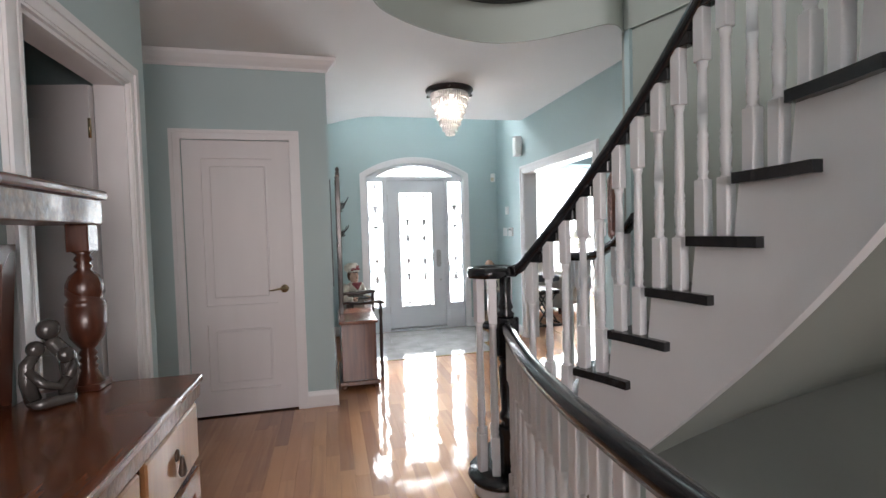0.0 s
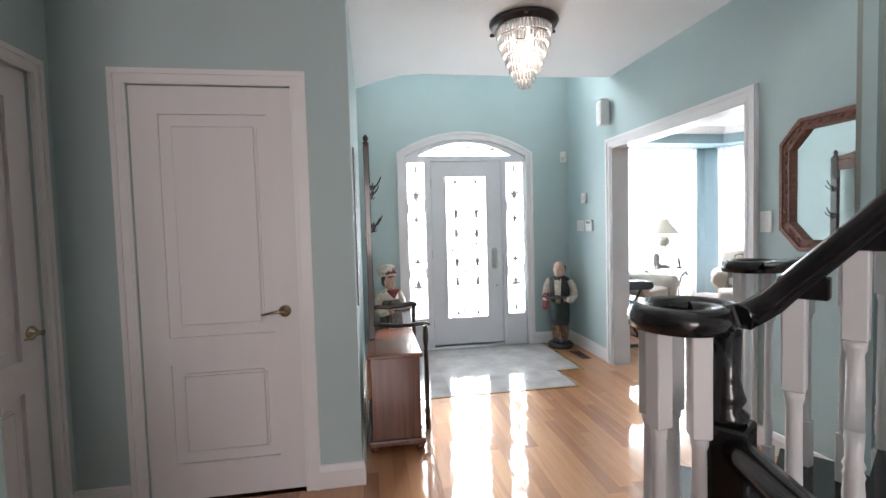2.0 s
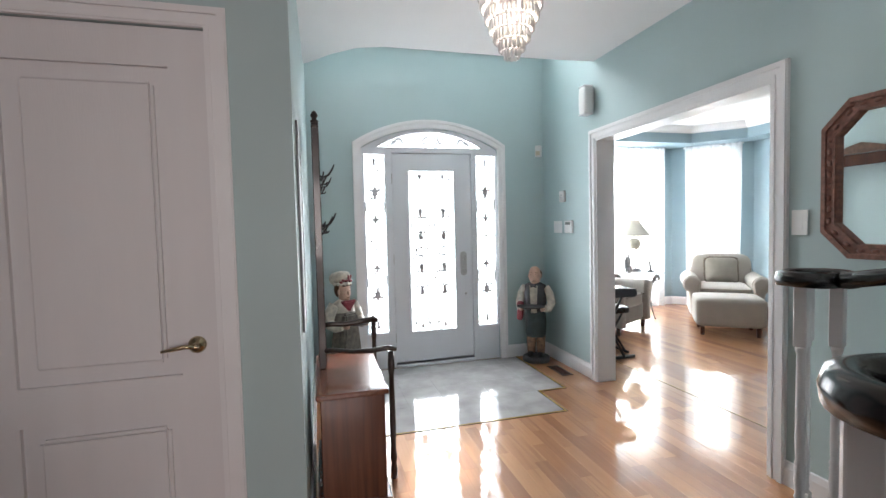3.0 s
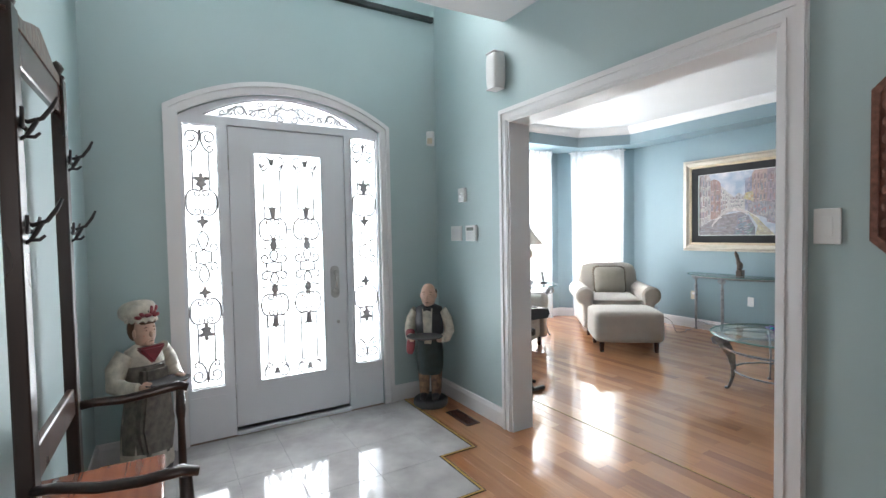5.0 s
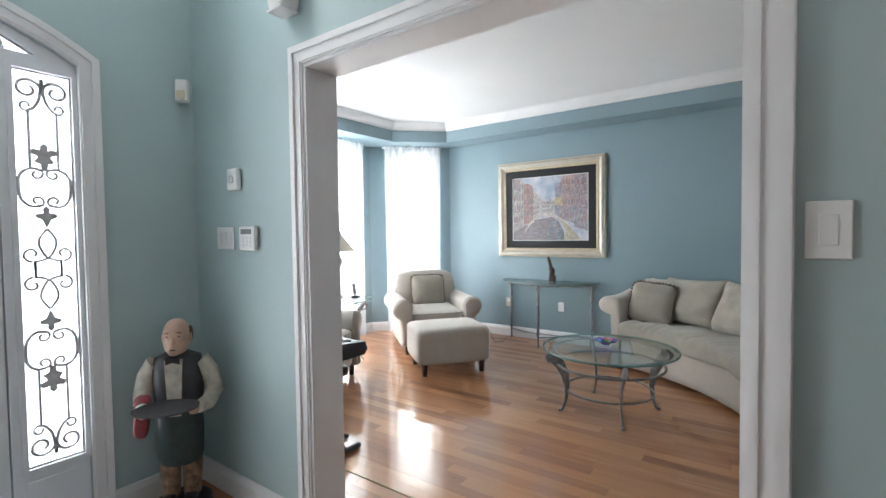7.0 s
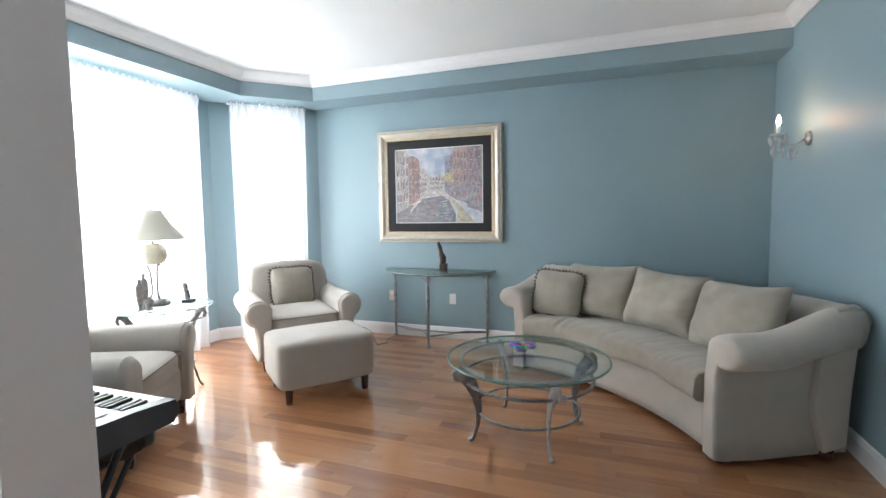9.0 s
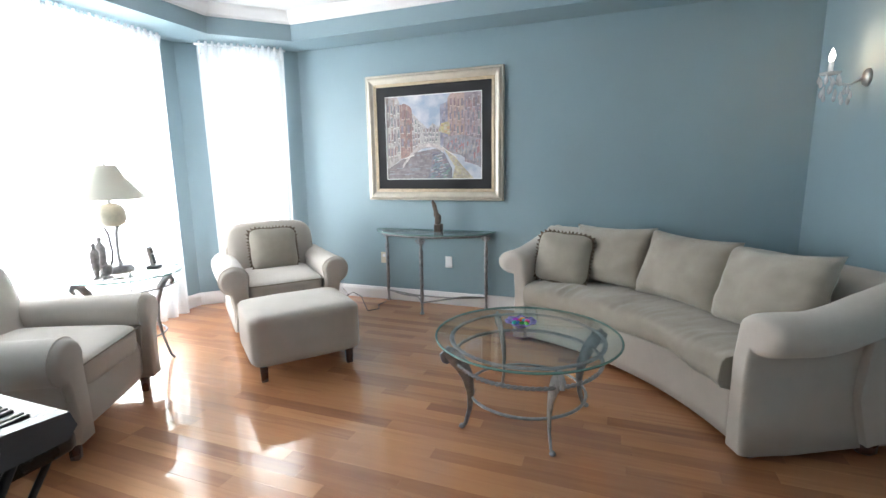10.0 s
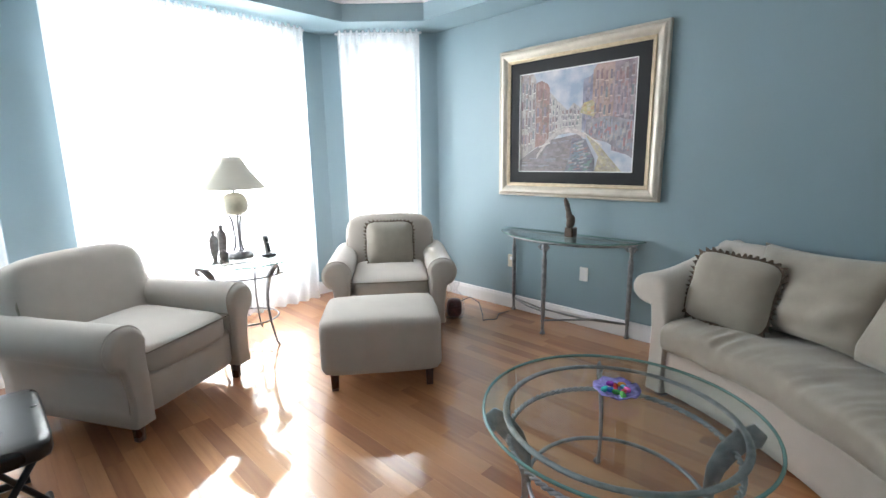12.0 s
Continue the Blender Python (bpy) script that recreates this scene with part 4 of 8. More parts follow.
for k in range(61):
    a = 33.4 - 83.0 * k / 60
    zl = tread_z(a)
    cur = [bm.verts.new(on_arc(r, a, z)) for r, z in ((well(a) - 0.022, zl - 0.22), (well(a) - 0.022, zl + 0.045), (well(a) - 0.016, zl + 0.06), (well(a) - 0.003, zl + 0.065), (well(a) - 0.003, zl - 0.22))]
    if prev:
        for i in range(5):
            bm.faces.new((prev[i], prev[(i + 1) % 5], cur[(i + 1) % 5], cur[i]))
    else:
        bm.faces.new(cur)
    prev = cur
bm.faces.new(prev[::-1])
part("wall_skirting", bm, M_TRIM, stairs, "white skirting board rising along the wall")


# ---- balustrade ----
def baluster_mesh(height, sq=0.043):
    """A turned white baluster with square ends."""
    bm = B()
    h = sq / 2
    low, up = 0.20, height * 0.77
    box(bm, -h, h, -h, h, 0, low, 0.003)
    box(bm, -h, h, -h, h, up, height, 0.003)
    r = h * 0.92
    prof = [(h * 0.92, low), (r * 0.72, low + 0.012), (r * 0.96, low + 0.026), (r * 0.74, low + 0.040), (r * 0.84, low + 0.05), (r, low + 0.09), (r * 0.88, low + 0.125), (r, low + 0.135), (r * 0.8, low + 0.145),
            (r, low + 0.155), (r * 0.76, low + 0.17), (r * 0.9, low + 0.23), (r * 0.86, low + 0.55 * (up - low)), (r * 0.78, up - 0.05), (r * 0.74, up - 0.03), (r * 0.94, up - 0.018), (h * 0.92, up)]
    lathe(bm, prof, 12)
    bmesh.ops.recalc_face_normals(bm, faces=bm.faces[:])
    me = bpy.data.meshes.new("baluster")
    bm.to_mesh(me)
    bm.free()
    me.materials.append(M_TRIM)
    return me


RAILW = [(-0.026, -0.027), (0.026, -0.027), (0.030, 0.0), (0.023, 0.021), (0.0, 0.029), (-0.023, 0.021), (-0.030, 0.0)]


def rail(bm, pts):
    """A handrail of moulded section along a rising path."""
    pts = [Vector(p) for p in pts]
    rings = []
    for i, p in enumerate(pts):
        t = (pts[min(i + 1, len(pts) - 1)] - pts[max(i - 1, 0)]).normalized()
        side = t.cross(Vector((0, 0, 1))).normalized()
        up = side.cross(t)
        rings.append([bm.verts.new(p + side * x + up * z) for x, z in RAILW])
    k = len(RAILW)
    for a, b in zip(rings, rings[1:]):
        for j in range(k):
            f = bm.faces.new((a[j], a[(j + 1) % k], b[(j + 1) % k], b[j]))
            f.smooth = True
    bm.faces.new(rings[0])
    bm.faces.new(rings[-1][::-1])


def volute(bm, cx, cy, z, start, turn, r0=0.104, r1=0.034):
    """The rail's end wound into an open spiral."""
    n = 34
    pts = []
    for k in range(n + 1):
        f = k / n
        r = r0 + (r1 - r0) * max(0.0, (f - 0.62) / 0.38) ** 0.9
        a = radians(start + turn * f)
        pts.append((cx + r * math.cos(a), cy + r * math.sin(a), z - 0.004 * f))
    rail(bm, pts)


RAIL_Z = 0.73
VX, VY, VZ = 0.912, 2.29, 1.165
bal = thing("stair_railing", "black lacquered stair handrail on white turned balusters", "railing")
bm = B()
volute(bm, VX, VY, VZ, -40, 440)
p0 = Vector((VX + 0.104 * math.cos(radians(-40)), VY + 0.104 * math.sin(radians(-40)), VZ))
path = [p0, p0 + Vector((0.02, 0.006, 0.004)), Vector(on_arc(1.645, 38.2, 1.176))] + [Vector(on_arc(1.66, a, tread_z(a) + RAIL_Z + 0.06)) for a in np.linspace(37.0, -50, 64)]
rail(bm, path)
part("handrail", bm, M_BLACK, bal, "black lacquered handrail with a volute")
bm = B()
box(bm, -0.05, 0.05, -0.05, 0.05, 0.11, 0.36, 0.006)
lathe(bm, [(0.045, 0.36), (0.03, 0.38), (0.046, 0.40), (0.046, 0.42), (0.034, 0.44), (0.043, 0.62), (0.045, 0.66), (0.032, 0.69), (0.044, 0.71), (0.04, 0.73)], 16)
box(bm, -0.05, 0.05, -0.05, 0.05, 0.73, 0.93, 0.006)
lathe(bm, [(0.04, 0.93), (0.046, 0.95), (0.03, 0.965), (0.04, 0.985), (0.034, 1.0), (0.028, 1.03), (0.03, 1.14)], 16)
part("newel_post", bm, M_BLACK, bal, "black lacquered turned newel post", pose(0.955, 2.215, 0, 0, 0, 35))
heights = {}
for k in range(1, 14):
    for j, off in enumerate((1.4, 4.6)):
        a = A0 - STEP * k - off
        hgt = round(tread_z(a) + RAIL_Z + 0.03 - (Z0 + RISE * k), 2)
        if hgt not in heights:
            heights[hgt] = baluster_mesh(hgt)
        if k == 1 and j == 0:
            continue
        ob = new("baluster", heights[hgt])
        ob.parent = bal
        ob.matrix_basis = pose(*on_arc(1.66, a, Z0 + RISE * k), 0, 0, a)
        wm = B()
        box(wm, -0.022, 0.022, -0.06, 0.03, hgt - 0.002, hgt + 0.045, 0.003)
        part("rail_wedge", wm, M_BLACK, bal, "", pose(*on_arc(1.66, a, Z0 + RISE * k), 0, 0, a))
vol_bal = baluster_mesh(1.03)
for a in (75, 130, 190, 250, 310):
    ob = new("baluster", vol_bal)
    ob.parent = bal
    ob.matrix_basis = pose(VX + 0.085 * math.cos(radians(a)), VY + 0.085 * math.sin(radians(a)), Z0, 0, 0, a)

# the second railing on the open outer side of the first steps
NX, NY = 1.96, 3.22
bal2 = thing("outer_stair_railing", "short black stair handrail on white turned balusters by the wall", "railing")
bm = B()
volute(bm, NX, NY, 1.165, -100, 400, 0.1, 0.045)
q0 = Vector((NX + 0.1 * math.cos(radians(-100)), NY + 0.1 * math.sin(radians(-100)), 1.165))
rail(bm, [q0, (2.0, 3.0, 1.19), (2.03, 2.86, 1.27), (2.02, 2.7, 1.37), (2.0, 2.58, 1.45)])
part("handrail", bm, M_BLACK, bal2, "black lacquered handrail with a volute")
b2 = baluster_mesh(1.04)
for x, y in ((NX - 0.07, NY), (NX + 0.03, NY + 0.06), (NX + 0.05, NY - 0.04)):
    ob = new("baluster", b2)
    ob.parent = bal2
    ob.matrix_basis = pose(x, y, Z0, 0, 0, 20)
for x, y, z in ((2.0, 2.98, 0.315), (2.025, 2.84, 0.315), (2.02, 2.7, 0.315)):
    hgt = 0.86 if y > 2.9 else (0.93 if y > 2.8 else 1.02)
    ob = new("baluster", baluster_mesh(hgt))
    ob.parent = bal2
    ob.matrix_basis = pose(x, y, z, 0, 0, 20)

# level guard rail round the basement stair opening
guard = thing("guard_railing", "curved black guard rail on white turned balusters", "railing")
GP = [(0.70, -0.75), (0.70, 0.0), (0.70, 0.5), (0.705, 0.85), (0.725, 1.16), (0.775, 1.5), (0.85, 1.83), (0.91, 2.05), (0.95, 2.2)]


def along(pts, step):
    out, left = [], 0.0
    for a, b in zip(pts, pts[1:]):
        a, b = Vector(a), Vector(b)
        L = (b - a).length
        d = left
        while d < L:
            out.append(a + (b - a) * d / L)
            d += step
        left = d - L
    return out


bm = B()
smooth = along(GP, 0.05)
for _ in range(4):
    smooth = [smooth[0]] + [(smooth[i - 1] + 2 * smooth[i] + smooth[i + 1]) / 4 for i in range(1, len(smooth) - 1)] + [smooth[-1]]
rail(bm, [(p.x, p.y, 0.885) for p in smooth])
part("handrail", bm, M_BLACK, guard, "glossy black lacquered handrail")
gb = baluster_mesh(0.84)
for p in along(GP, 0.115)[:-1]:
    ob = new("baluster", gb)
    ob.parent = guard
    ob.matrix_basis = pose(p.x, p.y, 0.02)


# ---- living room: curtains ----
def curtain(name, p0, p1, u0, u1, z0, z1, waves, pull, label, seed):
    """A gathered sheer panel between u0 and u1 along a wall, hanging a little inside it; pull draws its lower edge in at each side."""
    m = wall_m(p0, p1)
    c = thing(name, label, "curtain", group="sheer curtains in the bay")
    rr = random.Random(seed)
    n, rows = waves * 6, 14
    bm = B()
    grid = []
    for j in range(rows + 1):
        v = j / rows
        row = []
        for i in range(n + 1):
            f = i / n
            shrink = 1 - pull * (v ** 0.8)
            uu = (u0 + u1) / 2 + (f - 0.5) * (u1 - u0) * shrink
            amp = 0.012 + 0.022 * v
            d = amp * math.sin(f * waves * 2 * math.pi + 0.8 * math.sin(f * 9 + seed)) + 0.008 * math.sin(f * 31 + 3 * v)
            row.append(bm.verts.new((uu, -0.16 + d, z1 - (z1 - z0) * v)))
        grid.append(row)
    for a, b in zip(grid, grid[1:]):
        for i in range(n):
            bm.faces.new((a[i], a[i + 1], b[i + 1], b[i])).smooth = True
    bmesh.ops.transform(bm, matrix=m, verts=bm.verts[:])
    part("cloth", bm, M_SHEER, c)
    bm = B()
    tube(bm, [(u0 - 0.02, -0.16, z1 + 0.012), (u1 + 0.02, -0.16, z1 + 0.012)], 0.011, 8, m=m)
    part("rod", bm, M_TRIM, c, "white curtain rod")
    k = int((u1 - u0) / 0.055)
    bm = B()
    tube(bm, [(0, -0.185, 0.035), (0.004, -0.19, -0.02), (0, -0.183, -0.09)], [0.012, 0.017, 0.006], 6)
    first = part("pleat", bm, M_SHEER, c, "", m @ Matrix.Translation((u0 + (u1 - u0) * 0.5 / k, 0, z1)))
    for i in range(1, k):
        rep(first, m @ Matrix.Translation((u0 + (u1 - u0) * (i + 0.5) / k, 0, z1 + rr.uniform(-0.004, 0.004))))
    return c


curtain("curtain", S2, S1, 0.36, 2.22, 0.02, 2.545, 16, 0.0, "wide white sheer curtain hanging over the bay window", 1)
curtain("curtain", S1, S0, 0.20, 0.98, 0.02, 2.545, 9, 0.06, "narrow white sheer curtain over the angled bay window", 2)
curtain("curtain", S3, S2, 0.10, 0.86, 0.02, 2.545, 9, 0.06, "narrow white sheer curtain over the other angled bay window", 3)


# ---- living room: seating ----
def foot(bm, x, y, h, r=0.024):
    lathe(bm, [(r * 0.75, 0.0), (r * 0.8, 0.004), (r, h), (0, h)], 4, m=Matrix.Translation((x, y, 0)) @ Matrix.Rotation(radians(45), 4, "Z"))


def domed_arm(bm, s, y0, y1):
    """A scrolled arm with a padded, domed front that narrows to its foot."""
    cx, cz, r = 0.405, 0.515, 0.112
    prof = [(0.31, 0.11), (0.31, 0.30), (0.308, 0.44)] + [(cx + r * math.cos(radians(a)), cz + r * math.sin(radians(a))) for a in np.linspace(166, -72, 18)] + [(0.432, 0.36), (0.418, 0.26), (0.42, 0.18), (0.43, 0.11)]
    secs = [(0.0, 0.30), (0.003, 0.21), (0.010, 0.12), (0.022, 0.055), (0.036, 0.02), (0.040, 0.0), (0.044, 0.0)] + [(y, 0.0) for y in np.linspace(0.1, y1 - y0, 10)]
    rings = []
    for y, k in secs:
        ring = []
        for x, z in prof:
            if z > 0.42:
                x_, z_ = cx + (x - cx) * (1 - k), cz + (z - cz) * (1 - k)
            else:
                f = (z - 0.11) / 0.31
                x_, z_ = 0.365 + 0.02 * f + (x - 0.365 - 0.02 * f) * (1 - k * 0.7), z
            b_ = 0.003 * noise.noise((x * 9, y * 6, z * 7))
            ring.append(bm.verts.new((s * x_ + b_, y0 + y, z_ + b_)))
        rings.append(ring)
    for a, b in zip(rings, rings[1:]):
        for i in range(len(prof)):
            j = (i + 1) % len(prof)
            bm.faces.new((a[i], a[j], b[j], b[i])).smooth = True
    bm.faces.new(rings[0][::-1]).smooth = True
    bm.faces.new(rings[-1])
    bmesh.ops.recalc_face_normals(bm, faces=bm.faces[:])
    return [v.co.copy() for v in rings[5][1:-1]]


def armchair(label, m):
    c = thing("armchair", label, "armchair", m, "matching armchairs")
    bm = B()
    soft(bm, 0.66, 0.80, 0.24, 14, 6, Matrix.Translation((0, -0.02, 0.235)))
    part("base", bm, M_FABRIC, c)
    bm = B()
    soft(bm, 0.61, 0.70, 0.17, 7, 9, Matrix.Translation((0, -0.08, 0.40)) @ Matrix.Rotation(radians(2), 4, "X"), 0.18, 0.01)
    seat = part("seat_cushion", bm, M_FABRIC, c)
    bm = B()
    ring = [(x, y, 0.395) for x, y in ((-0.30, 0.2), (-0.305, -0.40), (-0.29, -0.428), (0.29, -0.428), (0.305, -0.40), (0.30, 0.2))]
    tube(bm, [(x, y, 0.452) for x, y, _ in ring], 0.005, 5)
    part("piping", bm, M_PIPING, seat)
    bm = B()
    soft(bm, 0.80, 0.24, 0.60, 5, 9, Matrix.Translation((0, 0.34, 0.585)) @ Matrix.Rotation(radians(-11), 4, "X"), 0.06, 0.01)
    back = part("backrest", bm, M_FABRIC, c)
    bm = B()
    tube(bm, [(-0.37, 0.245, 0.47), (-0.385, 0.27, 0.66), (-0.35, 0.30, 0.80), (-0.26, 0.31, 0.835), (0, 0.315, 0.845), (0.26, 0.31, 0.835), (0.35, 0.30, 0.80), (0.385, 0.27, 0.66), (0.37, 0.245, 0.47)], 0.006, 5)
    part("piping", bm, M_PIPING, back)
    for s in (1, -1):
        bm = B()
        seam = domed_arm(bm, s, -0.455, 0.42)
        arm = part("arm", bm, M_FABRIC, c)
        bm = B()
        tube(bm, seam, 0.006, 5)
        part("piping", bm, M_FABRIC, arm)
    for x in (-0.36, 0.36):
        for y in (-0.38, 0.36):
            bm = B()
            foot(bm, x, y, 0.13, 0.032)
            part("foot", bm, M_DARKWOOD, c, "tapered dark wooden foot")
    return c


def heading(dx, dy):
    """The turn about z that makes local -y face (dx, dy)."""
    return math.degrees(math.atan2(dx, -dy))


armchair("beige upholstered armchair with rolled arms beside the window", pose(5.70, 7.24, 0, 0, 0, heading(-0.64, -0.77)))
armchair("beige upholstered armchair with rolled arms near the keyboard", pose(3.80, 7.30, 0, 0, 0, heading(0.49, -0.87)))


def throw_pillow(label, m, size, fringe):
    p = thing("throw_pillow", label, "pillow", m)
    bm = B()
    soft(bm, size * 0.96, 0.16, size * 0.9, 5.5, 10, None, 0, 0.03)
    for v in bm.verts:
        k = 1 - 0.75 * max(abs(v.co.x) / (size / 2), abs(v.co.z) / (size * 0.46)) ** 3
        v.co.y *= max(0.12, k)
        e = 1 + 0.05 * (abs(v.co.x) / (size / 2) * abs(v.co.z) / (size * 0.46))
        v.co.x *= e
        v.co.z *= e
    part("cover", bm, M_FABRIC_P, p)
    if fringe:
        bm = B()
        h = size * 0.49
        rf = random.Random(3)
        ring_in, ring_out = [], []
        for i in range(150):
            a = 2 * math.pi * i / 150
            q = (abs(math.cos(a)) ** 7 + abs(math.sin(a)) ** 7) ** (-1 / 7)
            k = (1.02 if i % 3 else 1.11) + rf.uniform(-0.02, 0.03)
            ring_out.append((h * q * math.cos(a) * k, h * 0.93 * q * math.sin(a) * k))
            ring_in.append((h * 0.9 * q * math.cos(a), h * 0.84 * q * math.sin(a)))
        plate(bm, ring_out, [ring_in], -0.014, 0.014)
        for v in bm.verts:
            v.co.y += rf.uniform(-0.006, 0.006)
        part("fringe", bm, M_FRINGE, p, "brown brushed fringe")
    return p


AM = pose(5.70, 7.24, 0, 0, 0, heading(-0.64, -0.77))
throw_pillow("square beige throw pillow with brown fringe on an armchair", AM @ pose(0.0, 0.13, 0.66, -14, 0, 0), 0.415, True)

ott = thing("ottoman", "beige upholstered ottoman on dark wooden feet", "ottoman", pose(5.01, 6.50, 0, 0, 0, heading(-0.62, -0.78)))
bm = B()
soft(bm, 0.74, 0.59, 0.345, 11, 11, Matrix.Translation((0, 0, 0.283)), 0.09, 0.012)
part("upholstery", bm, M_FABRIC, ott)
for x in (-0.29, 0.29):
    for y in (-0.22, 0.22):
        bm = B()
        foot(bm, x, y, 0.125, 0.034)
        part("foot", bm, M_DARKWOOD, ott, "tapered dark wooden foot")

# ---- living room: curved sofa ----
QX, QY = 4.05, 5.61


def ring_sweep(bm, profile, a0, a1, n, wob=0.0):
    prev, first = None, None
    for k in range(n + 1):
        a = radians(a0 + (a1 - a0) * k / n)
        cur = []
        for r, z in profile:
            w_ = wob * noise.noise((a * 9, r * 6, z * 6)) if wob else 0
            cur.append(bm.verts.new((QX + (r + w_) * math.cos(a), QY + (r + w_) * math.sin(a), z + w_)))
        if prev:
            for i in range(len(profile)):
                j = (i + 1) % len(profile)
                bm.faces.new((prev[i], prev[j], cur[j], cur[i])).smooth = True
        else:
            first = cur
        prev = cur
    bm.faces.new(first)
    bm.faces.new(prev[::-1])


def round_profile(r0, r1, z0, z1, p=5, n=24):
    c, d = (r0 + r1) / 2, (z0 + z1) / 2
    out = []
    for k in range(n):
        a = 2 * math.pi * k / n
        q = (abs(math.cos(a)) ** p + abs(math.sin(a)) ** p) ** (-1 / p)
        out.append((c + (r1 - r0) / 2 * q * math.cos(a), d + (z1 - z0) / 2 * q * math.sin(a)))
    return out


sofa = thing("sofa", "curved beige upholstered sofa with rolled arms and loose cushions", "sofa")
SA0, SA1 = -67.3, -18.0
bm = B()
ring_sweep(bm, round_profile(1.925, 2.62, 0.03, 0.33, 14), SA0, SA1, 40)
part("base", bm, M_FABRIC, sofa)
bm = B()
ring_sweep(bm, round_profile(1.86, 2.46, 0.30, 0.48, 4.5, 28), SA0 + 0.2, SA1 - 0.2, 170, 0.02)
for v in bm.verts:
    if v.co.z > 0.40:
        a_, r_ = math.atan2(v.co.y - QY, v.co.x - QX), math.hypot(v.co.x - QX, v.co.y - QY)
        fold = 1 - abs(noise.noise((a_ * 26 + 0.6 * r_, r_ * 1.6, 3.0))) * 2.2
        v.co.z += 0.012 * fold * max(0.0, noise.noise((a_ * 3.0, 0.4, 7.0)) + 0.45) + 0.006 * noise.noise((a_ * 40, r_ * 5, 1.0))
part("seat_cushion", bm, M_FABRIC_P, sofa)
bm = B()
backp = [(2.44, 0.30), (2.46, 0.55), (2.48, 0.70), (2.50, 0.78), (2.55, 0.835), (2.62, 0.85), (2.69, 0.825), (2.72, 0.76), (2.70, 0.69), (2.65, 0.62), (2.63, 0.40), (2.62, 0.10), (2.50, 0.06)]
ring_sweep(bm, backp, SA0 - 3.0, SA1 + 3.0, 44, 0.006)
part("backrest", bm, M_FABRIC, sofa)


def sofa_m(a, r, z):
    """Local -y looks at the middle of the curve."""
    a_ = radians(a)
    return pose(QX + r * math.cos(a_), QY + r * math.sin(a_), z, 0, 0, a - 90)


def sofa_arm(bm, s, m):
    """A broad arm that flares into a flat roll and climbs to meet the back."""
    cx, cz, rx, rz = 0.135, 0.625, 0.135, 0.092
    prof = [(-0.005, 0.035), (-0.005, 0.25), (-0.008, 0.46), (-0.004, 0.58)]
    prof += [(cx + rx * math.cos(radians(a)), cz + rz * math.sin(radians(a))) for a in np.linspace(160, -100, 18)]
    prof += [(0.115, 0.50), (0.105, 0.40), (0.11, 0.20), (0.125, 0.035)]
    secs = [(0.0, 0.075), (0.002, 0.055), (0.009, 0.034), (0.022, 0.017), (0.042, 0.006), (0.065, 0.0012), (0.085, 0.0)] + [(y, 0.0) for y in np.linspace(0.12, 0.84, 13)]
    rings = []
    for y, inset in secs:
        f = max(0.0, (y - 0.22) / 0.62)
        f = f * f * (3 - 2 * f)
        ring = []
        for x, z in prof:
            if z > 0.53:
                k_ = 1 - inset * 6.5
                x_, z_ = 0.10 + (x - 0.10) * k_, 0.60 + (z - 0.60) * k_
            else:
                x_, z_ = x + (0.055 - x) * inset * 5.0, z
            z_ += 0.135 * f * max(0.0, (z_ - 0.3) / 0.42)
            if x_ > 0:
                x_ *= 1 - 0.35 * f
            bulge = 0.004 * noise.noise((x * 8, y * 7, z * 6))
            ring.append(bm.verts.new(m @ Vector((s * x_ + bulge, -0.345 + y * 0.91, z_ + bulge))))
        rings.append(ring)
    for a, b in zip(rings, rings[1:]):
        for i in range(len(prof)):
            j = (i + 1) % len(prof)
            bm.faces.new((a[i], a[j], b[j], b[i])).smooth = True
    bm.faces.new(rings[0][::-1])
    bm.faces.new(rings[-1])
    bmesh.ops.recalc_face_normals(bm, faces=bm.faces[:])


for a, s in ((SA0, -1), (SA1, 1)):
    bm = B()
    mm = sofa_m(a, 2.25, 0) @ Matrix.Diagonal((-1, 1, 1, 1))
    sofa_arm(bm, s, mm)
    arm = part("arm", bm, M_FABRIC, sofa)


def cushion(bm, w, h, d, m, seed):
    """A loose feather cushion: knife edges, pulled corners and a creased face."""
    n = 22
    for side in (-1, 1):
        grid = []
        for j in range(n + 1):
            row = []
            for i in range(n + 1):
                p, q = 2 * i / n - 1, 2 * j / n - 1
                fat = max(0.0, (1 - abs(p) ** 3.2) * (1 - abs(q) ** 3.2)) ** 0.62
                x = p * w / 2 * (1 - 0.08 * (1 - q * q) * abs(p))
                z = q * h / 2 * (1 - 0.10 * (1 - p * p) * abs(q)) - 0.012 * (1 - q) * fat
                crease = 0.022 * noise.noise((p * 2.3 + seed, q * 2.7, side)) + 0.009 * noise.noise((p * 7 + seed, q * 3.5, side + 3))
                y = side * (d / 2 * (1.0 if side < 0 else 0.7) * fat * (1 - 0.18 * q) + crease * min(1.0, 2.5 * fat))
                row.append(bm.verts.new(m @ Vector((x, y, z))))
            grid.append(row)
        for a, b in zip(grid, grid[1:]):
            for i in range(n):
                bm.faces.new((a[i], a[i + 1], b[i + 1], b[i])).smooth = True
    bmesh.ops.remove_doubles(bm, verts=bm.verts[:], dist=0.0008)


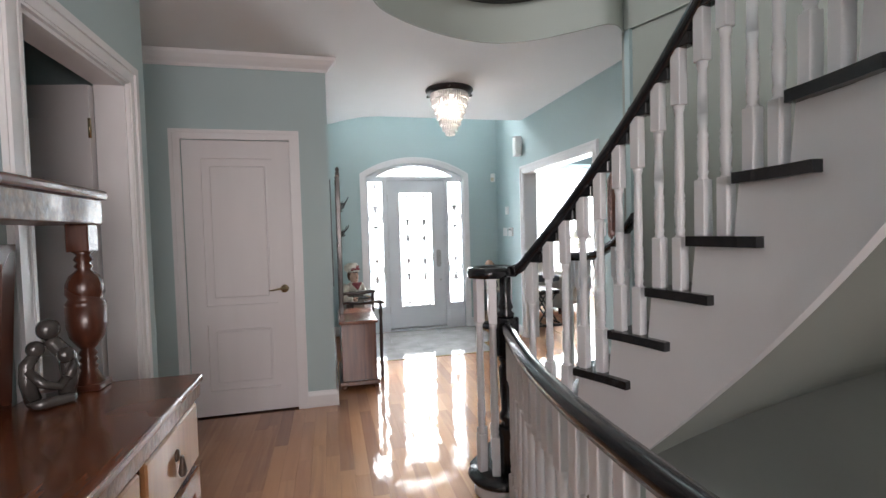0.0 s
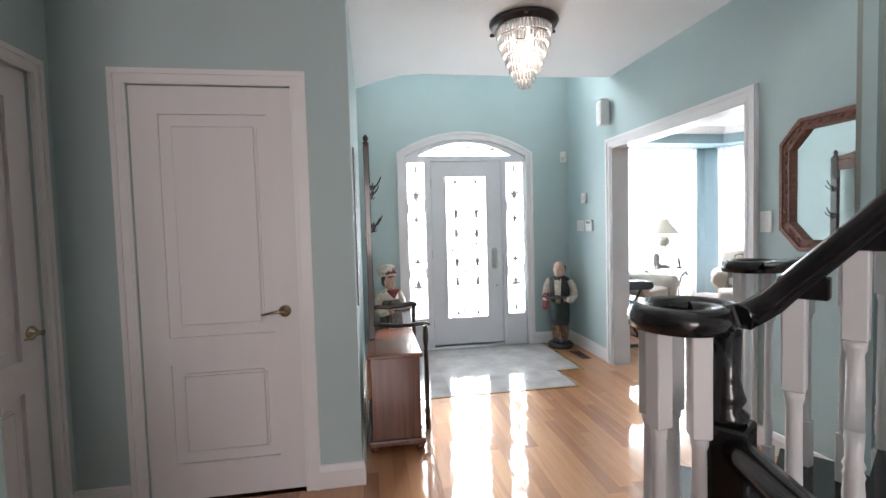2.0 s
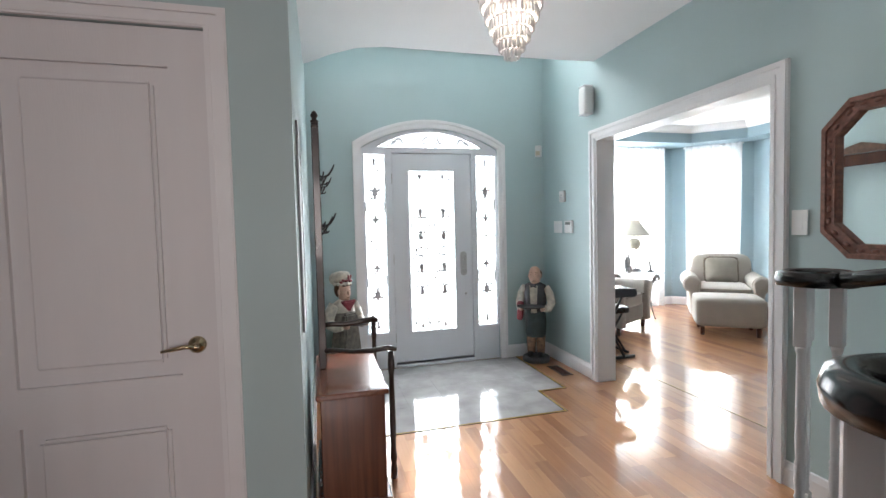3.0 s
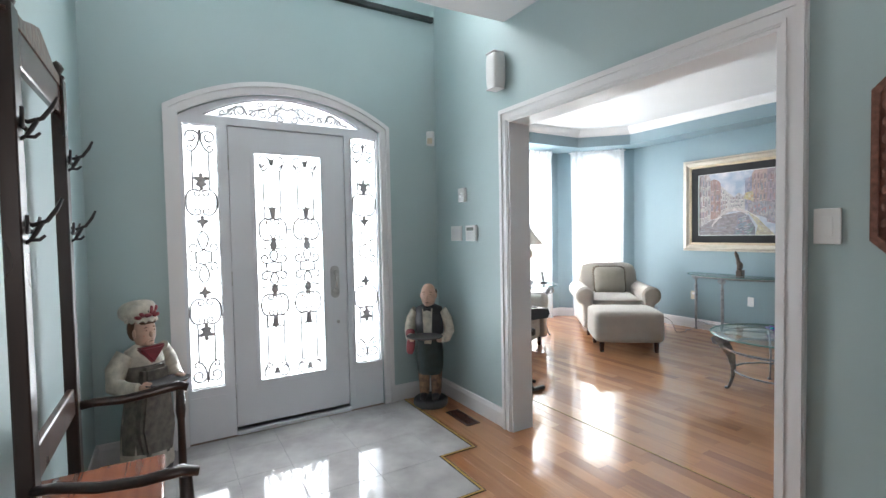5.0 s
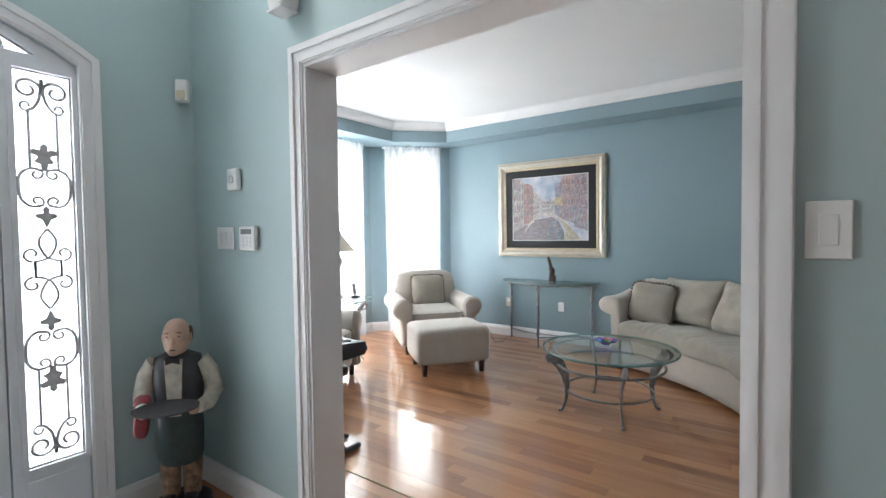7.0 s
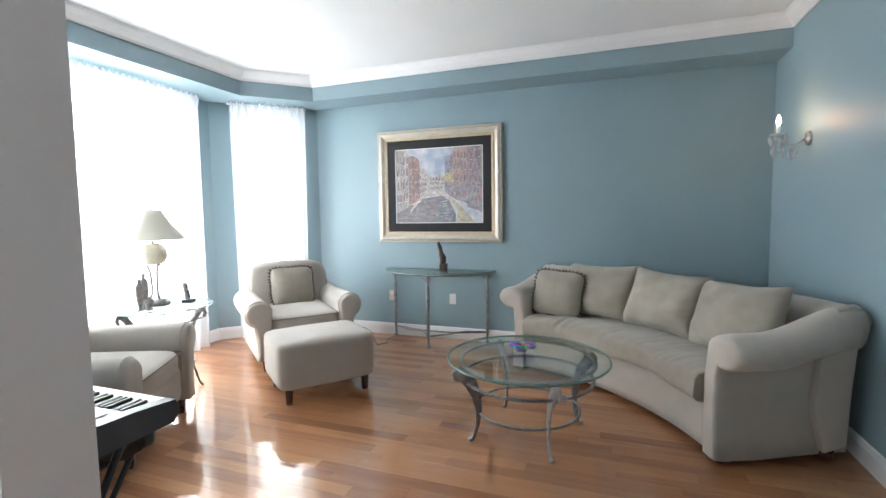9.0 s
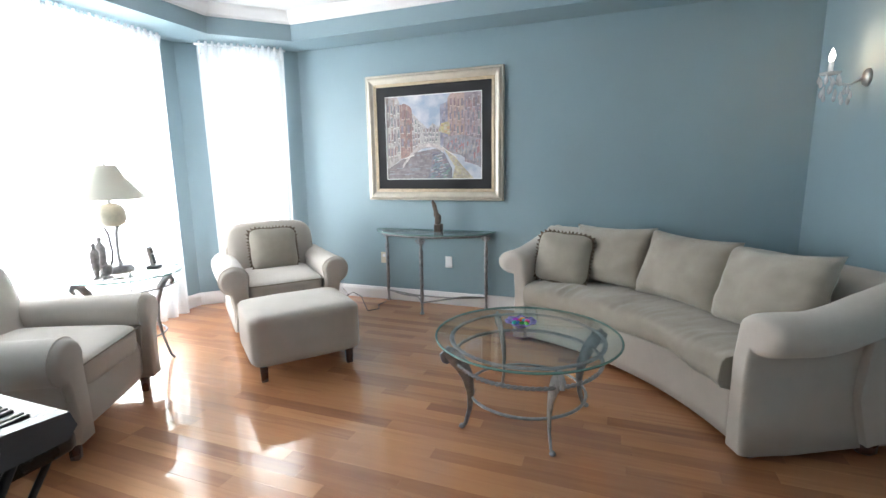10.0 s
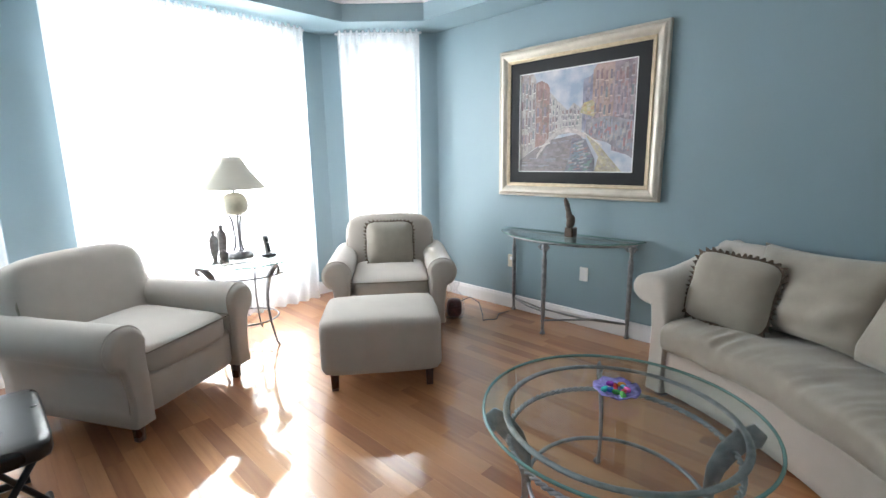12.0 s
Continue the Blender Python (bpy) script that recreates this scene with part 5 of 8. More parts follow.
for k, a in enumerate((-59.5, -45.0, -30.5)):
    bm = B()
    cushion(bm, 0.66, 0.47, 0.27, sofa_m(a, (2.33, 2.34, 2.35)[k], 0.69) @ Matrix.Rotation(radians(-17), 4, "X") @ Matrix.Rotation(radians((-4, 1, -2)[k]), 4, "Y"), k * 7.3)
    cu = part("back_cushion", bm, M_FABRIC_P, sofa)
for a, r in ((SA0 - 1.5, 1.98), (SA0 - 1.5, 2.55), (SA1 + 1.5, 1.98), (SA1 + 1.5, 2.55)):
    bm = B()
    x, y, _ = sofa_m(a, r, 0).translation
    lathe(bm, [(0.035, 0.0), (0.05, 0.015), (0.05, 0.06), (0, 0.06)], 14, (x, y, 0))
    part("foot", bm, M_DARKWOOD, sofa, "dark round wooden foot")
throw_pillow("square beige throw pillow with brown fringe on the curved sofa", sofa_m(-23.6, 2.13, 0.68) @ pose(0, 0, -0.012, -16, 4, 14), 0.415, True)

# ---- living room: glass tables ----
def glass_top(name, pts, z, th, parent):
    bm = B()
    plate(bm, pts, [], z, z + th, FLAT)
    g = part(name, bm, M_TABLEGLASS, parent, "clear greenish glass top")
    g.visible_shadow = False
    bm = B()
    tube(bm, [(x, y, z + th / 2) for x, y in pts], th * 0.52, 6, True)
    part("edge", bm, M_GLASSEDGE, g, "polished green glass edge")
    return g


def twisted(bm, pts, r, closed, turns):
    """Two strands wound round one another along a path."""
    n = len(pts)
    P = [Vector(p) for p in pts]
    for ph in (0, math.pi):
        strand = []
        for i, p in enumerate(P):
            t = (P[(i + 1) % n] - P[i - 1]).normalized() if closed or 0 < i < n - 1 else Vector((1, 0, 0))
            side = t.cross(Vector((0, 0, 1))).normalized()
            a = ph + turns * 2 * math.pi * i / n
            strand.append(p + side * math.cos(a) * r * 0.6 + Vector((0, 0, 1)) * math.sin(a) * r * 0.6)
        tube(bm, strand, r * 0.62, 6, closed)


def circle(cx, cy, r, n=48):
    return [(cx + r * math.cos(2 * math.pi * k / n), cy + r * math.sin(2 * math.pi * k / n)) for k in range(n)]


TX, TY = 4.78, 4.815
ct = thing("coffee_table", "round glass coffee table on curved pewter iron legs", "coffee table", pose(TX, TY, 0))
glass_top("tabletop", circle(0, 0, 0.49, 64), 0.468, 0.012, ct)


def strap(bm, pts, th, m):
    """A flat iron plate leg along pts (r, z, half width), set on edge, th thick."""
    n = len(pts)
    rings = []
    for i, (r, z, wd) in enumerate(pts):
        a, b = pts[max(i - 1, 0)], pts[min(i + 1, n - 1)]
        t = Vector((b[0] - a[0], 0, b[1] - a[1])).normalized()
        nn = Vector((-t.z, 0, t.x)) * wd * 0.85
        p = Vector((r, 0, z))
        e = Vector((0, th, 0))
        rings.append([bm.verts.new(p + nn + e * 0.6), bm.verts.new(p + e), bm.verts.new(p - nn + e * 0.6), bm.verts.new(p - nn - e * 0.6), bm.verts.new(p - e), bm.verts.new(p + nn - e * 0.6)])
    for a, b in zip(rings, rings[1:]):
        for j in range(6):
            bm.faces.new((a[j], a[(j + 1) % 6], b[(j + 1) % 6], b[j])).smooth = True
    bm.faces.new(rings[0])
    bm.faces.new(rings[-1][::-1])
    bmesh.ops.transform(bm, matrix=m, verts=[v for r_ in rings for v in r_])


for k, a in enumerate((56, 128 + 6, 221, 305)):
    a = math.degrees(math.atan2((5.1, 4.63, 4.525, 5.012)[k] - TY, (4.56, 4.465, 4.975, 5.068)[k] - TX))
    mm = Matrix.Rotation(radians(a), 4, "Z")
    bm = B()
    strap(bm, [(0.375, 0.005, 0.014), (0.355, 0.02, 0.011), (0.33, 0.10, 0.014), (0.325, 0.19, 0.023), (0.34, 0.28, 0.036), (0.375, 0.355, 0.046), (0.42, 0.41, 0.048), (0.455, 0.435, 0.038), (0.475, 0.42, 0.022), (0.468, 0.39, 0.016), (0.445, 0.378, 0.012)], 0.007, mm)
    lathe(bm, [(0.012, 0.0), (0.017, 0.006), (0.012, 0.018), (0.0, 0.02)], 10, m=mm @ Matrix.Translation((0.375, 0, 0)))
    leg = part("leg", bm, M_PEWTER, ct)
    bm = B()
    lathe(bm, [(0.0, 0.43), (0.008, 0.434), (0.008, 0.450), (0.012, 0.452), (0.0, 0.452)], 10, m=mm @ Matrix.Translation((0.40, 0, 0)))
    part("glass_pad", bm, M_PEWTER, leg)
bm = B()
twisted(bm, [(x, y, 0.355) for x, y in circle(0, 0, 0.395, 220)], 0.010, True, 44)
part("twisted_ring", bm, M_PEWTER, ct, "twisted iron ring")
bm = B()
tube(bm, [(x, y, 0.16) for x, y in circle(0, 0, 0.318, 60)], 0.008, 8, True)
part("lower_ring", bm, M_PEWTER, ct)
bm = B()
tube(bm, [(x, y, 0.457) for x, y in circle(0, 0, 0.405, 64)], 0.013, 8, True, flat=0.5)
part("upper_ring", bm, M_PEWTER, ct, "flat iron ring under the glass")

bowl = thing("glass_dish", "small multicoloured glass dish on the coffee table", "dish", pose(4.87, 4.865, 0.481))
M_DISH = mat("blue_violet_glass", (0.25, 0.22, 0.6), 0.08, var=0.4, scale=60, coat=0.6)
bm = B()
lathe(bm, [(0.0, 0.0), (0.03, 0.0), (0.035, 0.008), (0.06, 0.022), (0.085, 0.032), (0.088, 0.036), (0.06, 0.028), (0.03, 0.014), (0.0, 0.012)], 24)
for v in bm.verts:
    rr = math.hypot(v.co.x, v.co.y)
    if rr > 0.07:
        v.co.z += 0.006 * math.sin(8 * math.atan2(v.co.y, v.co.x))
part("dish", bm, M_DISH, bowl)
for x, y, c in ((0.02, 0.015, (0.5, 0.03, 0.03)), (-0.025, -0.01, (0.06, 0.35, 0.1)), (0.0, -0.03, (0.6, 0.05, 0.08)), (-0.02, 0.025, (0.7, 0.7, 0.72)), (0.03, -0.015, (0.08, 0.3, 0.5))):
    sweet = thing("wrapped_sweet", "small bright wrapped sweet in the glass dish", "sweet", pose(4.87 + x, 4.865 + y, 0.512, 0, 10, 40 * x * 50))
    bm = B()
    soft(bm, 0.034, 0.02, 0.018, 2.6, 3)
    part("wrapper", bm, mat("shiny_wrapper", c, 0.2, var=0.3, scale=60, coat=0.5), sweet)
rs = random.Random(3)
for k, (nm, col) in enumerate((("red", (0.7, 0.03, 0.08)), ("green", (0.1, 0.45, 0.1)), ("orange", (0.8, 0.3, 0.05)), ("blue", (0.05, 0.2, 0.6)), ("pink", (0.75, 0.1, 0.4)), ("turquoise", (0.05, 0.5, 0.5)), ("purple", (0.3, 0.05, 0.5)))):
    bm = B()
    soft(bm, 0.032, 0.02, 0.018, 3, 3, pose(rs.uniform(-0.04, 0.04), rs.uniform(-0.04, 0.04), 0.034, rs.uniform(-20, 20), rs.uniform(-20, 20), rs.uniform(0, 180)))
    part("sweet", bm, mat(nm + "_glass_sweet", col, 0.1, coat=0.5, var=0.2), bowl, nm + " glass sweet")

# console table against the picture wall
KX, KY = 6.655, 6.075
con = thing("console_table", "half-round glass console table on pewter iron legs", "console table", pose(KX, KY, 0))
half = [(-0.42 * math.sin(radians(a)), 0.62 * math.cos(radians(a))) for a in np.linspace(0, 180, 33)]
glass_top("tabletop", half, 0.758, 0.010, con)
bm = B()
tube(bm, [(x * 0.9, y * 0.9, 0.742) for x, y in half], 0.012, 8)
tube(bm, [(-0.012, -0.555, 0.742), (-0.012, 0.555, 0.742)], 0.010, 8)
part("apron", bm, M_PEWTER, con)
for k, (x, y) in enumerate(((-0.03, 0.53), (-0.375, 0.0), (-0.03, -0.53))):
    bm = B()
    lathe(bm, [(0.012, 0.0), (0.02, 0.004), (0.02, 0.016), (0.012, 0.028), (0.011, 0.10), (0.013, 0.104), (0.018, 0.115), (0.013, 0.126), (0.016, 0.14), (0.019, 0.58), (0.014, 0.59), (0.024, 0.60), (0.014, 0.615), (0.012, 0.66), (0.022, 0.70), (0.026, 0.73), (0.0, 0.735)], 14, (x, y, 0))
    leg = part("leg", bm, M_PEWTER, con)
    bm = B()
    fm = Matrix.Translation((x - 0.012, y, 0.69)) @ Matrix.Rotation(radians(90 if k == 1 else 90), 4, "Z")
    for s in (1, -1):
        tube(bm, spiral(s * 0.024, 0.01, 0.024, 0.008, 90 - s * 90, s * 420), 0.006, 6, m=fm)
    part("scroll", bm, M_PEWTER, leg, "pewter leaf scroll")
bm = B()
tube(bm, [(-0.03, 0.53, 0.115), (-0.12, 0.32, 0.105), (-0.2, 0.12, 0.12), (-0.375, 0.0, 0.115)], 0.008, 6)
tube(bm, [(-0.03, -0.53, 0.115), (-0.12, -0.32, 0.13), (-0.2, -0.12, 0.10), (-0.375, 0.0, 0.115)], 0.008, 6)
tube(bm, [(-0.03, 0.53, 0.115), (-0.08, 0.2, 0.095), (-0.08, -0.2, 0.095), (-0.03, -0.53, 0.115)], 0.008, 6)
part("stretcher", bm, M_PEWTER, con)

sc = thing("abstract_sculpture", "small dark twisted bird-like sculpture on the console", "sculpture", pose(6.50, 5.98, 0.769))
bm = B()
box(bm, -0.04, 0.04, -0.035, 0.035, 0.0, 0.075, 0.008, 2)
part("plinth", bm, M_BRONZE, sc)
bm = B()
soft(bm, 0.075, 0.06, 0.12, 2.3, 6, pose(0, 0.005, 0.115, 0, 20, 0))
tube(bm, [(0, 0.0, 0.12), (0.005, 0.022, 0.16), (0, 0.028, 0.20), (-0.005, 0.038, 0.25), (-0.005, 0.052, 0.285), (-0.004, 0.055, 0.305)], [0.03, 0.028, 0.02, 0.022, 0.016, 0.004], 8)
part("figure", bm, M_BRONZE, sc)

# side table with lamp
DX, DY = 4.65, 7.71
st = thing("side_table", "round glass side table on curved pewter legs", "side table", pose(DX, DY, 0))
glass_top("tabletop", circle(0, 0, 0.36, 48), 0.648, 0.010, st)
for a in (290, 50, 170):
    mm = Matrix.Rotation(radians(a), 4, "Z")
    bm = B()
    strap(bm, [(0.29, 0.004, 0.010), (0.265, 0.03, 0.009), (0.225, 0.16, 0.010), (0.20, 0.30, 0.014), (0.205, 0.42, 0.02), (0.245, 0.55, 0.028), (0.29, 0.615, 0.03), (0.325, 0.625, 0.026), (0.34, 0.595, 0.018), (0.32, 0.57, 0.012)], 0.006, mm)
    part("leg", bm, M_PEWTER, st)
bm = B()
tube(bm, [(x, y, 0.19) for x, y in circle(0, 0, 0.215, 40)], 0.007, 8, True)
part("lower_ring", bm, M_PEWTER, st)
bm = B()
tube(bm, [(x, y, 0.56) for x, y in circle(0, 0, 0.315, 50)], 0.007, 8, True)
part("upper_ring", bm, M_PEWTER, st)

lamp = thing("table_lamp", "table lamp with a cream bell shade and ceramic ball", "table lamp", pose(4.645, 7.77, 0.659))
bm = B()
lathe(bm, [(0.0, 0.0), (0.10, 0.0), (0.105, 0.008), (0.10, 0.03), (0.092, 0.036), (0.088, 0.05), (0.0, 0.055)], 24)
part("base", bm, M_PEWTER, lamp)
for a in (20, 140, 260):
    bm = B()
    mm = Matrix.Rotation(radians(a), 4, "Z")
    tube(bm, [(0.05, 0, 0.035), (0.028, 0, 0.09), (0.022, 0, 0.15), (0.032, 0, 0.28), (0.052, 0, 0.332), (0.072, 0, 0.335), (0.076, 0, 0.318)], [0.010, 0.009, 0.009, 0.009, 0.009, 0.007, 0.006], 6, m=mm)
    part("bracket", bm, M_PEWTER, lamp)
bm = B()
lathe(bm, [(0.0, 0.332), (0.05, 0.332), (0.08, 0.352), (0.097, 0.395), (0.093, 0.44), (0.07, 0.48), (0.04, 0.497), (0.0, 0.50)], 24)
part("ceramic_ball", bm, M_CERAMIC, lamp)
bm = B()
lathe(bm, [(0.012, 0.498), (0.010, 0.515), (0.006, 0.53), (0.006, 0.765), (0.01, 0.77), (0.0, 0.785)], 10)
part("stem", bm, M_PEWTER, lamp)
bm = B()
prof = [(0.24, 0.53), (0.222, 0.545), (0.172, 0.605), (0.125, 0.665), (0.09, 0.725), (0.068, 0.765)]
lathe(bm, prof + [(r - 0.003, z) for r, z in prof[::-1]] + [prof[0]], 40)
bmesh.ops.delete(bm, geom=[f for f in bm.faces if len(f.verts) > 6], context="FACES")
part("shade", bm, M_SHADE, lamp, "pleated cream cloth shade")


# Dark figurines; window bloom is put into their colour as a lighter grey.
M_FIGURE = mat("figurine_grey_bloom", (0.33, 0.31, 0.31), 0.6, var=0.3, scale=30)


def small_figure(name, label, at, h, turn):
    s = thing(name, label, "figurine", pose(*at, 0, 0, turn))
    bm = B()
    lathe(bm, [(0.0, 0), (0.035, 0), (0.033, 0.012), (0.016, 0.016), (0.02, h * 0.2), (0.03, h * 0.35), (0.034, h * 0.55), (0.036, h * 0.72), (0.022, h * 0.82), (0.01, h * 0.86), (0.018, h * 0.92), (0.014, h * 0.98), (0, h)], 12)
    for v in bm.verts:
        v.co.y *= 0.65
    part("body", bm, M_FIGURE, s)


small_figure("figurine", "small dark carved standing figurine on the side table", (4.425, 7.66, 0.659), 0.25, 20)
small_figure("figurine", "tall thin dark carved figurine on the side table", (4.50, 7.71, 0.659), 0.28, -15)
small_figure("figurine", "very small dark carved figurine on the side table", (4.475, 7.63, 0.659), 0.11, 0)
ph = thing("cordless_phone", "silver cordless phone standing in its charger", "telephone", pose(4.80, 7.60, 0.659, 0, 0, 25))
bm = B()
box(bm, -0.04, 0.04, -0.04, 0.045, 0, 0.03, 0.008, 2)
part("charger", bm, M_GREYPL, ph)
bm = B()
box(bm, -0.024, 0.024, -0.014, 0.014, 0.02, 0.175, 0.008, 2, Matrix.Rotation(radians(-10), 4, "X"))
hs = part("handset", bm, M_NICKEL, ph)
bm = B()
box(bm, -0.017, 0.017, -0.0165, -0.012, 0.12, 0.155, 0.002, 1, Matrix.Rotation(radians(-10), 4, "X"))
part("screen", bm, M_BLACKPL, hs, "black screen")
bm = B()
box(bm, -0.017, 0.017, -0.0165, -0.012, 0.04, 0.11, 0.002, 1, Matrix.Rotation(radians(-10), 4, "X"))
part("keypad", bm, M_BLACKPL, hs, "black key pad")

# ---- keyboard, stand and bench ----
kb = thing("electric_keyboard", "dark grey electric piano keyboard on a stand", "keyboard", pose(2.79, 5.72, 0.672))
KL = 1.30
bm = B()
plate(bm, [(0.0, 0.0), (0.30, 0.0), (0.325, 0.03), (0.31, 0.075), (0.17, 0.088), (0.0, 0.095)], [], 0, 0.045)
part("end_cheek", bm, M_GREYPL, kb)
bm = B()
plate(bm, [(0.0, 0.0), (0.30, 0.0), (0.325, 0.03), (0.31, 0.075), (0.17, 0.088), (0.0, 0.095)], [], KL - 0.045, KL)
part("end_cheek", bm, M_GREYPL, kb)
bm = B()
box(bm, 0.0, 0.165, 0.045, KL - 0.045, 0.0, 0.088, 0.004)
box(bm, 0.16, 0.315, 0.045, KL - 0.045, 0.0, 0.055, 0.003)
part("body", bm, M_GREYPL, kb)
bm = B()
box(bm, 0.03, 0.13, 0.07, 0.24, 0.088, 0.0905, 0.001)
lathe(bm, [(0.0, 0.089), (0.03, 0.089), (0.028, 0.095), (0.0, 0.096)], 20, (0.09, 0.13, 0))
part("control_panel", bm, M_BLACKPL, kb, "black control panel with a wheel")
bm = B()
box(bm, 0.03, 0.13, 0.45, 0.75, 0.088, 0.0905, 0.001)
part("display", bm, M_BLACKPL, kb, "black display panel")
wk = B()
box(wk, 0.168, 0.312, 0.0, 0.0222, 0.056, 0.074, 0.0015)
wkey = part("white_key", wk, M_PLASTIC, kb, "", pose(0, 0.046, 0))
bk = B()
box(bk, 0.168, 0.258, 0.0, 0.012, 0.074, 0.086, 0.002)
bkey = part("black_key", bk, M_BLACKPL, kb, "", pose(0, 0.046 + 0.0165, 0))
for i in range(1, 52):
    rep(wkey, pose(0, 0.046 + i * 0.0232, 0))
    if i % 7 not in (2, 6):
        rep(bkey, pose(0, 0.046 + 0.0165 + i * 0.0232, 0))
ks = thing("keyboard_stand", "black folding cross-legged keyboard stand", "stand", pose(2.95, 6.37, 0))
for y in (-0.42, 0.42):
    bm = B()
    tube(bm, [(-0.17, y, 0.655), (0.21, y, 0.655)], 0.016, 8)
    part("support_arm", bm, M_BLACKPL, ks, "black padded support arm")
    bm = B()
    tube(bm, [(-0.17, y, 0.02), (0.30, y, 0.02)], 0.018, 8)
    part("foot_bar", bm, M_BLACKPL, ks)
    for s in (1, -1):
        bm = B()
        tube(bm, [(s * 0.17, y + s * 0.015, 0.64), (-s * 0.17, y + s * 0.015, 0.03)], 0.014, 8)
        part("leg", bm, M_BLACKPL, ks)
M_VINYL = mat("black_vinyl", (0.012, 0.012, 0.013), 0.28, var=0.1, bump=0.15, bump_scale=200)
pb = thing("piano_bench", "low black padded folding piano bench", "bench", pose(3.155, 6.36, 0))
bm = B()
soft(bm, 0.34, 0.56, 0.07, 8, 7, Matrix.Translation((0, 0, 0.465)), 0.12)
part("cushion", bm, M_VINYL, pb)
for y in (-0.19, 0.19):
    for s in (1, -1):
        bm = B()
        tube(bm, [(s * 0.13, y + s * 0.012, 0.43), (-s * 0.14, y + s * 0.012, 0.015)], 0.012, 8)
        part("leg", bm, M_BLACKPL, pb)
for s in (1, -1):
    bm = B()
    tube(bm, [(s * 0.14, -0.25, 0.014), (s * 0.14, 0.25, 0.014)], 0.014, 8)
    part("foot_bar", bm, M_BLACKPL, pb)


# a small bag of odds and ends on the floor beside the armchair
M_GLASSBAG = glass("clear_plastic", (0.93, 0.93, 0.94), 1.4, 0.15)
bag = thing("plastic_bag", "clear plastic bag with dark red contents on the floor", "bag", pose(6.115, 6.88, 0.0005, 0, 0, -40))
bm = B()
soft(bm, 0.13, 0.11, 0.17, 3, 5, Matrix.Translation((0, 0, 0.085)), 0, 0.12)
part("contents", bm, mat("dark_red_wrapping", (0.10, 0.03, 0.03), 0.4, var=0.6, scale=25), bag, "dark red wrapped contents")
bm = B()
lathe(bm, [(0.0, 0.0), (0.085, 0.002), (0.095, 0.06), (0.088, 0.17), (0.06, 0.22), (0.025, 0.25), (0.045, 0.30), (0.05, 0.31)], 18)
for v in bm.verts:
    v.co += Vector((1, 1, 0)) * 0.014 * noise.noise(v.co * 16)
for f in bm.faces:
    f.smooth = True
part("wrapper", bm, M_GLASSBAG, bag, "crinkled clear plastic")
cable = thing("cable", "thin grey cable lying on the floor beside an armchair", "cable")
bm = B()
tube(bm, [(6.18, 6.85, 0.14), (6.24, 6.80, 0.17), (6.29, 6.74, 0.12), (6.27, 6.68, 0.02), (6.20, 6.62, 0.007), (6.30, 6.55, 0.007), (6.42, 6.62, 0.007), (6.55, 6.60, 0.007)], 0.004, 6)
part("cord", bm, M_GREYPL, cable)


# ---- living room: picture, sconce, outlets ----
def frame_ring(bm, m, w, h, bands):
    """Mitred picture frame of stepped bands (in0, in1, d0, d1), counted inwards from the outer size."""
    for a, b, d0, d1 in bands:
        plate(bm, rect(-w / 2 + a, w / 2 - a, -h / 2 + a, h / 2 - a), [rect(-w / 2 + b, w / 2 - b, -h / 2 + b, h / 2 - b)], d0, d1, m)


PW, PH = 1.405, 1.212
PM = wall_m((6.668, 6.086), (6.668, 5.0)) @ Matrix.Translation((0, 0, 1.665))
pic = thing("framed_painting", "framed canal town painting in a champagne gold frame", "painting")


def frame_moulding(bm, m, w, h, profile):
    """A mitred moulding: (inset, depth) pairs carried round a rectangle."""
    rings = []
    for a, d in profile:
        rings.append([bm.verts.new(m @ Vector((sx * (w / 2 - a), d, sz * (h / 2 - a)))) for sx, sz in ((-1, -1), (1, -1), (1, 1), (-1, 1))])
    for a, b in zip(rings, rings[1:] + rings[:1]):
        for i in range(4):
            bm.faces.new((a[i], a[(i + 1) % 4], b[(i + 1) % 4], b[i]))


bm = B()
frame_moulding(bm, PM, PW, PH, [(0.0, 0.0), (0.0, -0.036), (0.004, -0.042), (0.011, -0.043), (0.016, -0.038), (0.020, -0.040), (0.032, -0.050), (0.046, -0.051), (0.062, -0.043), (0.076, -0.031), (0.084, -0.027), (0.084, 0.0)])
part("frame", bm, M_GOLD, pic, "champagne gold moulded frame")
bm = B()
frame_moulding(bm, PM, PW, PH, [(0.0845, -0.001), (0.0845, -0.032), (0.089, -0.037), (0.096, -0.036), (0.101, -0.030), (0.107, -0.031), (0.112, -0.027), (0.112, -0.001)])
part("slip", bm, mat("warm_gold_slip", (0.58, 0.47, 0.33), 0.34, 0.5, var=0.12, scale=30), pic, "warm gold inner slip")
bm = B()
frame_ring(bm, PM, PW, PH, [(0.112, 0.205, -0.022, -0.004)])
part("mat_board", bm, M_MATBOARD, pic, "black mat board")
bm = B()
frame_ring(bm, PM, PW, PH, [(0.205, 0.211, -0.024, -0.004)])
part("inner_edge", bm, M_PLASTIC, pic, "white inner edge")
CWD, CHT = PW - 0.422, PH - 0.422


